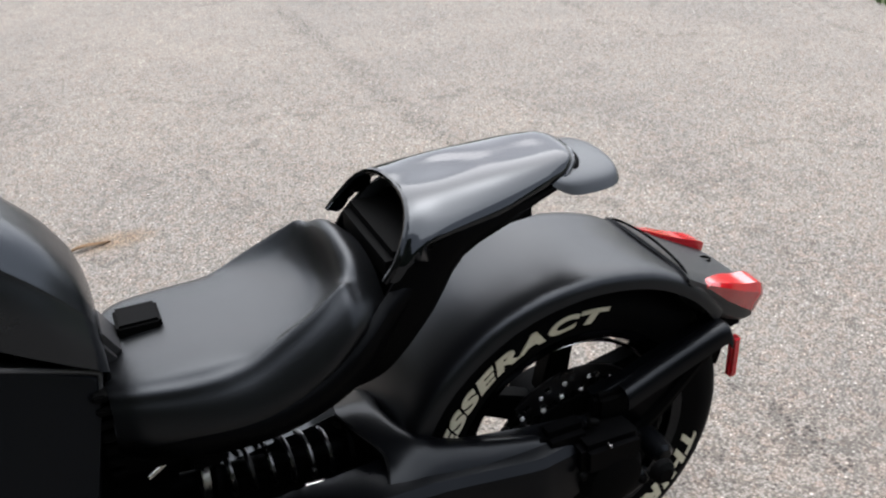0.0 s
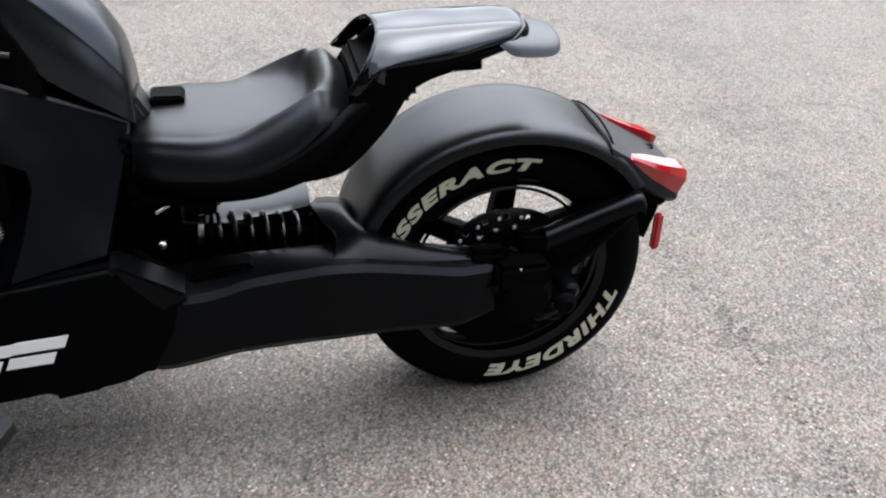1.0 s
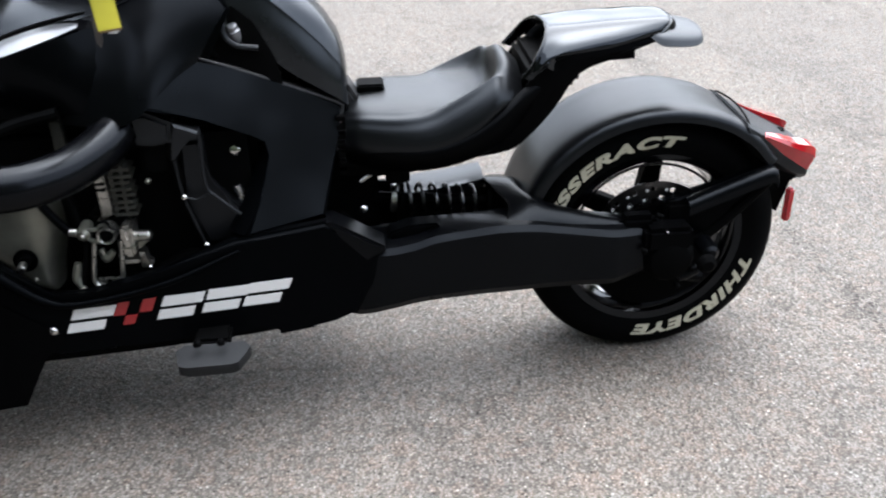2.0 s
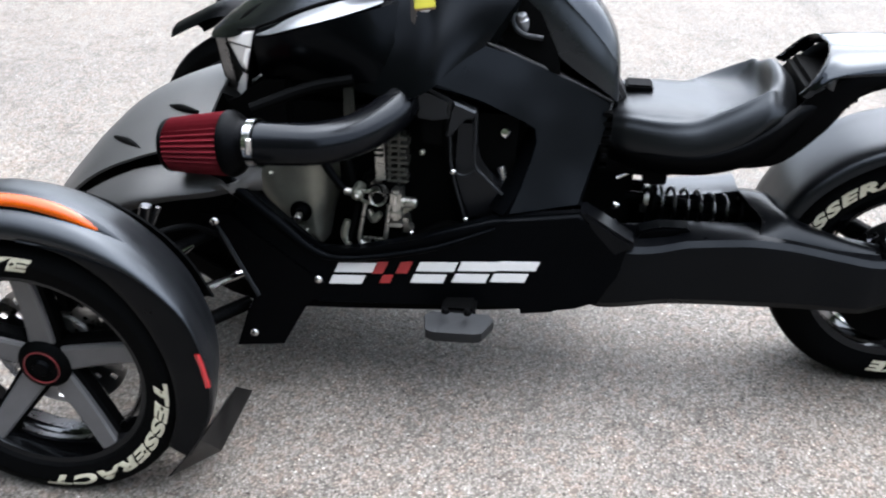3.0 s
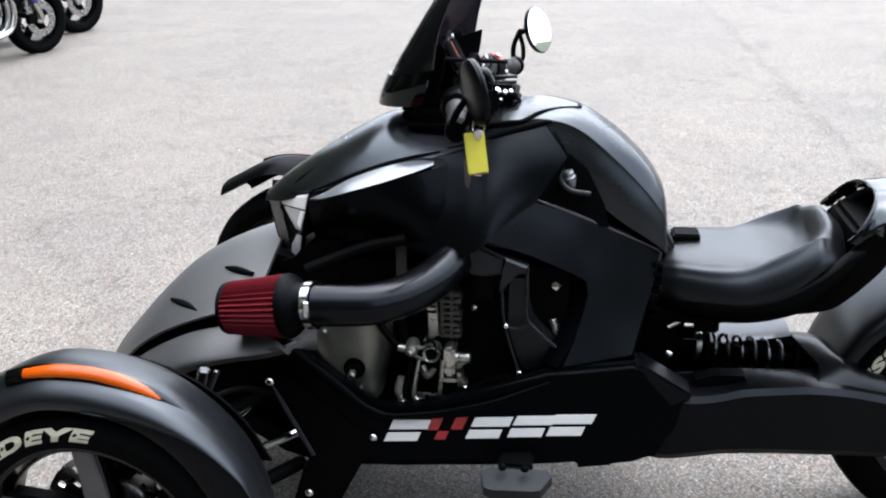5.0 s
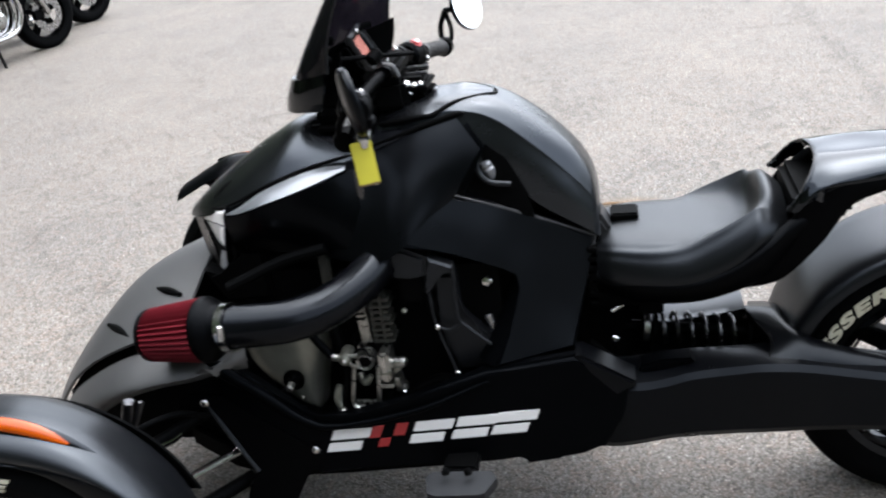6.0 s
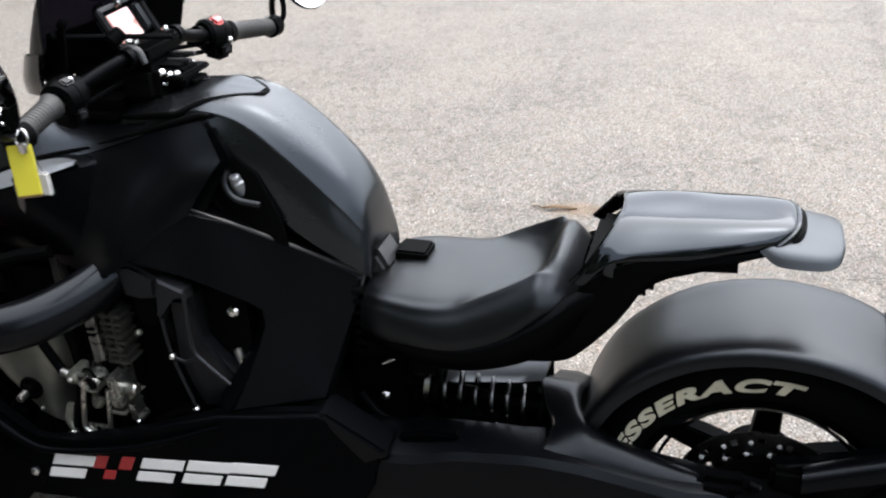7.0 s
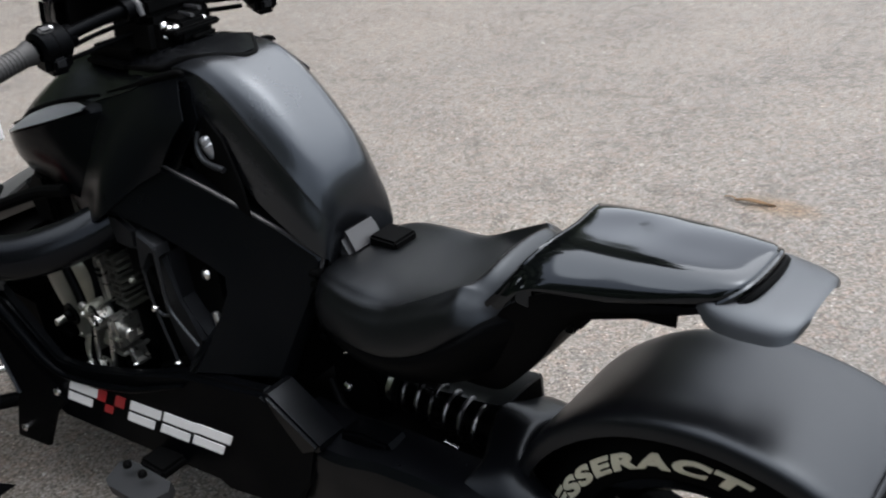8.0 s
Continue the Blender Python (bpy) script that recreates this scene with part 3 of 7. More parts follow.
for s in (-1, 1):
    rolling, cover = front_wheel(s), front_fender(s)
    if s > 0:
        # the bar is turned, which sets this wheel back and swings it
        swing = pose(0.048, 0.61, 0, 0, 0, -6) @ pose(0, -0.61, 0)
        rolling.matrix_basis = swing
        cover.matrix_basis = pose(0, 0, 0.008) @ swing


def front_suspension():
    """Arms, links and dampers between the wheels and the chassis."""
    for s in (-1, 1):
        turn = (lambda bm: bm) if s < 0 else flip
        arm = part("suspension_arm", turn(tube([(0.02, -0.52, 0.2), (0.16, -0.4, 0.215), (0.28, -0.28, 0.23)], 0.016, 12)), DARK, bike)
        part("arm_link", turn(tube([(0.02, -0.52, 0.2), (-0.04, -0.4, 0.215), (-0.1, -0.25, 0.23)], 0.016, 12)), DARK, arm)
        part("upper_link", turn(tube([(0.02, -0.52, 0.37), (0.12, -0.40, 0.385), (0.22, -0.28, 0.40)], 0.013, 12)), DARK, arm)
        part("steering_link", turn(tube([(0.1, -0.52, 0.30), (0.18, -0.4, 0.305), (0.3, -0.26, 0.31)], 0.009, 10)), CHROME, arm, "bright steel tie rod")
        part("upright", turn(block(-0.02, 0.05, -0.56, -0.5, 0.17, 0.42, 0.012)), DARK, arm)
        damper = part("front_damper", turn(rod((0.095, -0.475, 0.30), (0.150, -0.445, 0.535), 0.012)), DIMST, bike, "slim steel damper")
        part("damper_rod", turn(rod((0.135, -0.470, 0.44), (0.172, -0.440, 0.53), 0.006)), DIMST, damper)
        # chrome sliver added for the curved highlight among rods and hoses
        part("link_glint", turn(tube([(0.150, -0.430, 0.405), (0.177, -0.42, 0.411), (0.204, -0.42, 0.424), (0.226, -0.42, 0.441)], [0.003, 0.0055, 0.005, 0.003], 8)), CHROME, damper, "bright curved bar added as a highlight among the front links")
        part("brake_hose", turn(tube([(0.03, -0.52, 0.4), (0.12, -0.47, 0.46), (0.2, -0.40, 0.47), (0.24, -0.33, 0.42)], 0.006, 8)), DARK, arm)


front_suspension()


# ---- nose and hood ----
def nose():
    half = {
        -0.215: [(0, 0.385), (-0.07, 0.375), (-0.13, 0.35), (-0.17, 0.315)],
        -0.17: [(0, 0.435), (-0.09, 0.425), (-0.16, 0.40), (-0.205, 0.37)],
        -0.10: [(0, 0.510), (-0.10, 0.50), (-0.185, 0.475), (-0.235, 0.45)],
        -0.02: [(0, 0.578), (-0.10, 0.567), (-0.19, 0.54), (-0.255, 0.51)],
        0.09: [(0, 0.632), (-0.10, 0.620), (-0.2, 0.592), (-0.275, 0.562)],
        0.20: [(0, 0.668), (-0.10, 0.655), (-0.195, 0.625), (-0.275, 0.592)],
    }
    secs = [mirrored([(x, y, z) for y, z in h]) for x, h in half.items()]
    body = part("nose_fairing", skin(secs, 4, 5, 0.006), NOSEP, bike, "satin black beak-shaped nose")
    # lower lip below the shadow gap, one on each side
    def lip():
        rows = []
        for x, y, z, w, d in ((-0.19, -0.185, 0.325, 0.03, 0.10), (-0.12, -0.232, 0.415, 0.045, 0.09), (-0.04, -0.262, 0.480, 0.065, 0.075), (0.06, -0.285, 0.535, 0.07, 0.062), (0.15, -0.295, 0.560, 0.065, 0.055), (0.24, -0.30, 0.572, 0.05, 0.05), (0.33, -0.285, 0.572, 0.012, 0.03)):
            rows.append([(x, y + 0.02, z - 0.02), (x, y, z - 0.008), (x, y - w * 0.55, z - 0.022), (x, y - w, z - 0.045), (x, y - w * 0.95, z - d), (x, y - w * 0.5, z - d - 0.02)])
        return skin(rows, 4, 5, 0.005)
    both("bumper_lip", lip, NOSEP, body)
    def slit():
        return tube([(-0.025, -0.17, 0.5475), (0.02, -0.205, 0.5515), (0.07, -0.252, 0.558)], [0.004, 0.010, 0.004], 10)
    both("vent_slot", slit, DARK, body)
    def scoop():
        return tube([(0.09, -0.135, 0.614), (0.125, -0.158, 0.618), (0.17, -0.19, 0.625)], [0.002, 0.009, 0.004], 10)
    both("air_scoop", scoop, DARK, body)
    part("nose_core", block(-0.12, 0.24, -0.2, 0.2, 0.25, 0.42, 0.03), DARK, body)
    part("radiator_shroud", skin([[(x, -w, z - 0.14), (x, -w, z), (x, 0, z + 0.01), (x, w, z), (x, w, z - 0.14)] for x, z, w in ((-0.14, 0.40, 0.20), (-0.02, 0.47, 0.265), (0.1, 0.53, 0.285), (0.26, 0.56, 0.285))], 2, 3, 0.004), DARK, body)
    return body


nose()


def hood():
    # the satin top, from the tip back to the bars
    half = {
        0.158: [(0, 0.752), (-0.012, 0.75), (-0.025, 0.746), (-0.036, 0.738)],
        0.21: [(0, 0.796), (-0.04, 0.79), (-0.075, 0.774), (-0.094, 0.757)],
        0.29: [(0, 0.852), (-0.06, 0.842), (-0.115, 0.818), (-0.15, 0.792)],
        0.37: [(0, 0.900), (-0.065, 0.888), (-0.12, 0.862), (-0.162, 0.824)],
        0.45: [(0, 0.935), (-0.06, 0.925), (-0.11, 0.898), (-0.150, 0.852)],
        0.56: [(0, 0.930), (-0.05, 0.922), (-0.09, 0.905), (-0.125, 0.874)],
        0.66: [(0, 0.940), (-0.05, 0.935), (-0.085, 0.925), (-0.112, 0.905)],
    }
    secs = [mirrored([(x, y, z) for y, z in h]) for x, h in half.items()]
    top = part("hood", skin(secs, 4, 5, 0.005), TANKP, bike, "satin black hood above the headlamps")
    # long gloss side: bright upper bevel, then a steep face that runs back into the tank's flank
    def flank_rows():
        rows = []
        for A, B, C, D in (
            ((0.292, -0.150, 0.793), (0.292, -0.172, 0.784), (0.296, -0.170, 0.745), (0.300, -0.150, 0.695)),
            ((0.33, -0.156, 0.806), (0.33, -0.187, 0.792), (0.33, -0.184, 0.748), (0.33, -0.158, 0.695)),
            ((0.38, -0.160, 0.830), (0.38, -0.200, 0.810), (0.38, -0.196, 0.758), (0.38, -0.166, 0.70)),
            ((0.45, -0.148, 0.854), (0.45, -0.194, 0.830), (0.45, -0.199, 0.770), (0.45, -0.180, 0.706)),
            ((0.52, -0.130, 0.870), (0.52, -0.172, 0.849), (0.52, -0.196, 0.784), (0.52, -0.197, 0.714)),
            ((0.59, -0.116, 0.884), (0.59, -0.142, 0.870), (0.59, -0.187, 0.802), (0.59, -0.212, 0.722)),
            ((0.65, -0.110, 0.902), (0.65, -0.122, 0.894), (0.65, -0.173, 0.818), (0.658, -0.2215, 0.736)),
            ((0.71, -0.106, 0.920), (0.71, -0.114, 0.912), (0.715, -0.151, 0.842), (0.712, -0.190, 0.771)),
            ((0.755, -0.102, 0.934), (0.765, -0.108, 0.926), (0.785, -0.132, 0.880), (0.747, -0.1655, 0.796)),
            ((0.775, -0.100, 0.938), (0.79, -0.106, 0.930), (0.822, -0.130, 0.884), (0.776, -0.156, 0.798))):
            A, B, C, D = (np.array(p) for p in (A, B, C, D))
            if A[0] > 0.55:
                A, B, C, D = (p + np.array((0, 0.014, -0.006)) for p in (A, B, C, D))
            rows.append([A + np.array((0, 0.014, -0.010)), A, A * 0.5 + B * 0.5 + np.array((0, -0.001, 0.002)), B, B * 0.93 + C * 0.07, B * 0.6 + C * 0.4 + np.array((0, -0.002, 0)), C, C * 0.5 + D * 0.5 + np.array((0, -0.002, 0)), D, D + np.array((0, 0.03, -0.012))])
        return rows
    def flank():
        full = np.array(flank_rows())
        bm = bmesh.new()
        grid(bm, np.stack([spline(full[:, j], 5) for j in range(full.shape[1])], 1))
        bmesh.ops.recalc_face_normals(bm, faces=bm.faces)
        bmesh.ops.solidify(bm, geom=list(bm.faces), thickness=0.004)
        return bm
    both("hood_flank", flank, FLANK, top, "black flank panel with a bright upper bevel", 24)
    def shoulder():
        upper = spline([(0.50, -0.134, 0.865), (0.575, -0.117, 0.880), (0.645, -0.110, 0.901), (0.71, -0.106, 0.920), (0.772, -0.101, 0.936)], 4)
        lower = spline([(0.50, -0.188, 0.694), (0.58, -0.214, 0.692), (0.645, -0.2315, 0.712), (0.71, -0.190, 0.766), (0.758, -0.164, 0.795)], 4)
        n, rows = len(upper), []
        for i, (a, b) in enumerate(zip(upper, lower)):
            row = [a + np.array((0, 0.012, -0.008))]
            for v in (0.0, 0.04, 0.12, 0.25, 0.42, 0.6, 0.8, 0.95, 1.0):
                reach = min(v / 0.42, (1 - v) / 0.58)
                row.append(a * (1 - v) + b * v + np.array((0.05 * reach * (i / (n - 1)) ** 5, -0.046 * v * (1 - v), 0.03 * v * (1 - v))))
            rows.append(row)
        bm = bmesh.new()
        grid(bm, rows)
        bmesh.ops.recalc_face_normals(bm, faces=bm.faces)
        bmesh.ops.solidify(bm, geom=list(bm.faces), thickness=0.003)
        return bm
    both("shoulder_panel", shoulder, SATIN, top, "satin black shoulder panel below the tank", 24)
    # silver strip that paints the sky's reflection on the gloss black bevel
    def bevel_glint():
        rows = []
        for A, B, k in (((0.300, -0.1515, 0.7955), (0.300, -0.1745, 0.785), 0.1), ((0.33, -0.156, 0.806), (0.33, -0.187, 0.792), 0.55), ((0.38, -0.160, 0.830), (0.38, -0.200, 0.810), 0.9), ((0.45, -0.148, 0.854), (0.45, -0.194, 0.830), 0.92), ((0.51, -0.132, 0.868), (0.51, -0.175, 0.847), 0.8), ((0.552, -0.1225, 0.8765), (0.552, -0.1565, 0.8600), 0.3)):
            A, B = np.array(A), np.array(B)
            up = np.array((0, -0.0022, 0.0042))
            A, B = B + (A - B) * (0.06 + 0.94 * k), B + (A - B) * 0.04
            rows.append([A + up, A * 0.5 + B * 0.5 + up + np.array((0, -0.001, 0.002)), B + up])
        return skin(rows, 3, 5, 0.002)
    both("flank_glint", bevel_glint, GLINTCAP, top, "silver strip painted as the highlight on the flank's gloss black bevel")
    def groove():
        return tube([(0.285, -0.146, 0.794), (0.33, -0.1535, 0.8115), (0.38, -0.1575, 0.8355), (0.45, -0.1455, 0.8590), (0.51, -0.1295, 0.8725), (0.56, -0.1185, 0.8815)], [0.002, 0.0045, 0.005, 0.005, 0.004, 0.002], 8)
    both("hood_seam", groove, DARK, top)
    def slot():
        return tube([(0.575, -0.112, 0.886), (0.65, -0.106, 0.9075), (0.71, -0.102, 0.926), (0.768, -0.098, 0.942), (0.785, -0.0975, 0.943)], [0.002, 0.004, 0.0055, 0.006, 0.003], 8)
    both("shoulder_gap", slot, DARK, top)
    part("hood_core", block(0.30, 0.66, -0.145, 0.145, 0.64, 0.80, 0.025), DARK, top)
    def vent():
        return tube([(0.225, -0.085, 0.772), (0.27, -0.085, 0.808), (0.33, -0.078, 0.852)], [0.003, 0.011, 0.002], 10)
    both("hood_vent", vent, DARK, top)
    # headlamps under the brow
    SLANT = (0.13, -1.0, 0.0)
    lamps = both("headlamp", lambda: flat([(0.162, 0.750), (0.200, 0.765), (0.294, 0.800), (0.270, 0.701), (0.256, 0.636), (0.206, 0.612), (0.180, 0.685)], SLANT, 0.03, bevel=0.004), DARK, bike, "headlamp with white upper reflector and clear side glass")
    for turn, lit in zip((lambda bm: bm, flip), lamps):
        part("lamp_glass", turn(flat([(0.168, 0.744), (0.201, 0.756), (0.219, 0.694), (0.236, 0.631), (0.217, 0.623), (0.186, 0.681)], SLANT, 0.004, proud=0.003, bevel=0.002)), DIMST, lit, "grey clear edge of the lamp glass")
        part("upper_reflector", turn(flat([(0.203, 0.757), (0.292, 0.795), (0.281, 0.758), (0.212, 0.746)], SLANT, 0.004, proud=0.004, bevel=0.002)), LAMPW, lit, "white upper reflector")
        part("reflector_bowl", turn(flat([(0.214, 0.743), (0.281, 0.755), (0.265, 0.704), (0.247, 0.704)], SLANT, 0.004, proud=0.002, bevel=0.001)), SILVER, lit)
        part("reflector_edge", turn(flat([(0.266, 0.750), (0.280, 0.754), (0.265, 0.708), (0.253, 0.718), (0.261, 0.732)], SLANT, 0.004, proud=0.005, bevel=0.002)), LAMPW, lit)
        part("lower_reflector", turn(flat([(0.256, 0.699), (0.266, 0.695), (0.259, 0.660), (0.246, 0.641), (0.224, 0.630), (0.234, 0.664)], SLANT, 0.004, proud=0.004, bevel=0.002)), SILVER, lit, "white leaf-shaped lower reflector")
        part("lamp_divider", turn(tube([(0.206, -0.082, 0.741), (0.228, -0.104, 0.718), (0.250, -0.126, 0.700), (0.268, -0.144, 0.699)], 0.002, 8)), DARK, lit)
    def cheek():
        return flat([(0.205, 0.65), (0.25, 0.64), (0.30, 0.70), (0.36, 0.708), (0.36, 0.60), (0.25, 0.58)], (-0.10, -0.2, 0.0), 0.05, bevel=0.008)
    both("lamp_bracket", cheek, DARK, bike)


hood()


# ---- tank and upper body ----
def upper_body():
    half = {
        0.610: [(0, 0.938), (-0.05, 0.935), (-0.080, 0.926), (-0.098, 0.912), (-0.110, 0.85)],
        0.690: [(0, 0.956), (-0.055, 0.954), (-0.085, 0.942), (-0.103, 0.93), (-0.112, 0.86)],
        0.770: [(0, 0.962), (-0.055, 0.960), (-0.085, 0.946), (-0.103, 0.93), (-0.114, 0.85)],
        0.840: [(0, 0.953), (-0.055, 0.949), (-0.086, 0.926), (-0.100, 0.90), (-0.104, 0.82)],
        0.915: [(0, 0.908), (-0.052, 0.903), (-0.086, 0.866), (-0.098, 0.84), (-0.103, 0.752)],
        0.980: [(0, 0.848), (-0.050, 0.842), (-0.080, 0.800), (-0.090, 0.77), (-0.099, 0.708)],
        1.012: [(0, 0.804), (-0.046, 0.796), (-0.071, 0.757), (-0.080, 0.73), (-0.090, 0.684)],
        1.024: [(0, 0.775), (-0.042, 0.766), (-0.066, 0.735), (-0.076, 0.70), (-0.084, 0.672)],
        1.031: [(0, 0.730), (-0.040, 0.722), (-0.060, 0.705), (-0.068, 0.68), (-0.076, 0.664)],
        1.0285: [(0, 0.680), (-0.040, 0.676), (-0.058, 0.668), (-0.066, 0.656), (-0.072, 0.645)],
        1.018: [(0, 0.640), (-0.038, 0.638), (-0.056, 0.634), (-0.064, 0.629), (-0.070, 0.622)],
    }
    secs = []
    for x, h in half.items():
        p = [np.array((x, y, z)) for y, z in h]
        secs.append(mirrored([p[0], p[1], p[1] * 0.1 + p[2] * 0.9, p[2] * 0.93 + p[4] * 0.07, p[2] * 0.5 + p[4] * 0.5 + np.array((0, -0.004, 0)), p[4]]))
    tank = part("tank_cover", skin(secs, 4, 5, 0.005), TANKP, bike, "rounded satin black tank cover")
    # lid on top, a few millimetres proud of the cover and of its shape
    keys = sorted(half)[:6]
    lid = []
    for x, w in ((0.615, 0.082), (0.66, 0.091), (0.70, 0.094), (0.725, 0.090), (0.76, 0.068), (0.80, 0.040), (0.834, 0.014)):
        k = max(i for i in range(len(keys) - 1) if keys[i] <= x)
        t = (x - keys[k]) / (keys[k + 1] - keys[k])
        p, q = spline(half[keys[k]], 5), spline(half[keys[k + 1]], 5)
        m = p * (1 - t) + q * t
        row = [(x, -w * u, float(np.interp(w * u, -m[:, 0], m[:, 1])) + 0.0045) for u in (0, 0.3, 0.6, 0.85, 1.0)]
        lid.append(mirrored(row))
    part("tank_lid", skin(lid, 3, 4, 0.004), TANKP, tank, "satin black lid with a dark seam")
    left = [lid[k][-1] for k in range(len(lid))]
    seam = [(x, y - 0.001, z - 0.004) for x, y, z in left] + [(0.838, 0, lid[-1][4][2] - 0.006)] + [(x, -y + 0.001, z - 0.004) for x, y, z in reversed(left)]
    part("lid_seam", tube(seam, 0.0048, 8, 4), DARK, tank)
    # triangular opening behind the flank, with its hose and cap
    def recess():
        return flat([(0.825, 0.885), (0.772, 0.800), (0.785, 0.785), (0.905, 0.742), (0.918, 0.775), (0.885, 0.835)], (-0.815, 0.47, 0.42), 0.02, proud=0.0, bevel=0.003)
    both("flank_recess", recess, DARK, tank)
    part("tank_core", block(0.55, 0.93, -0.072, 0.072, 0.62, 0.84, 0.03), DARK, tank)
    def neck():
        return tube([(0.803, -0.108, 0.853), (0.806, -0.116, 0.828), (0.826, -0.120, 0.809), (0.866, -0.118, 0.802)], 0.0055, 10)
    both("coolant_hose", neck, GREYP, tank)
    both("side_opening", lambda: flat([(0.822, 0.880), (0.772, 0.800), (0.775, 0.765), (0.908, 0.729), (0.896, 0.778), (0.859, 0.85)], (-0.191, 0.0, 0.10), 0.004, bevel=0.001), DARK, tank, "dark opening below the tank cover")
    part("coolant_cap", turned([(0, 0), (0, 0.0135), (0.022, 0.0135), (0.024, 0.011), (0.032, 0.0105), (0.035, 0.008), (0.036, 0)], (0.828, -0.098, 0.815), (0.818, -0.110, 0.850), 20), GLINTCAP, tank, "pale grey filler neck and cap in the opening")
    # wing-shaped cover plate each side
    def wing():
        return flat([(0.650, 0.766), (0.700, 0.787), (0.745, 0.802), (0.83, 0.765), (0.92, 0.721), (1.012, 0.674), (1.021, 0.662), (1.012, 0.63), (0.972, 0.462), (0.812, 0.458), (0.846, 0.515), (0.868, 0.56), (0.878, 0.60), (0.872, 0.632), (0.845, 0.650), (0.757, 0.689), (0.655, 0.724)], WING, 0.028, bevel=0.008, seg=1)
    both("wing_panel", wing, SATIN, bike, "angular satin black side cover", 25)
    # pale tube laid on the upper chamfer as its bright highlight line
    def rim():
        a, b, c = WING
        return tube([(x, a + b * x + c * z + 0.004, z + 0.0005) for x, z in ((0.752, 0.7985), (0.83, 0.7625), (0.92, 0.7185), (1.008, 0.673), (1.018, 0.660), (1.010, 0.632))], [0.002, 0.004, 0.004, 0.004, 0.0035, 0.002], 8)
    both("wing_edge_glint", rim, LUG, bike, "pale line added as the highlight on the side cover's edge")
    def facet():
        edge = [(0.655, 0.724), (0.757, 0.689), (0.845, 0.650), (0.872, 0.632), (0.878, 0.60), (0.868, 0.56), (0.846, 0.515), (0.812, 0.460)]
        a, b, c = WING
        rows = []
        for i, (x, z) in enumerate(edge):
            k = 0.25 + 0.75 * min(1.0, i / 3)
            y = a + b * x + c * z + 0.006
            dx, dz = (-0.010, -0.024) if i < 2 else (-0.022, -0.014) if i < 4 else (-0.028, 0.004)
            rows.append([(x + 0.004, y - 0.001, z + 0.003), (x + dx * 0.5 * k, y + 0.012, z + dz * 0.5 * k), (x + dx * k, y + 0.034, z + dz * k)])
        return skin(rows, 2, 3, 0.003)
    both("wing_inner_edge", facet, MATTE, bike)
    return tank


upper_body()


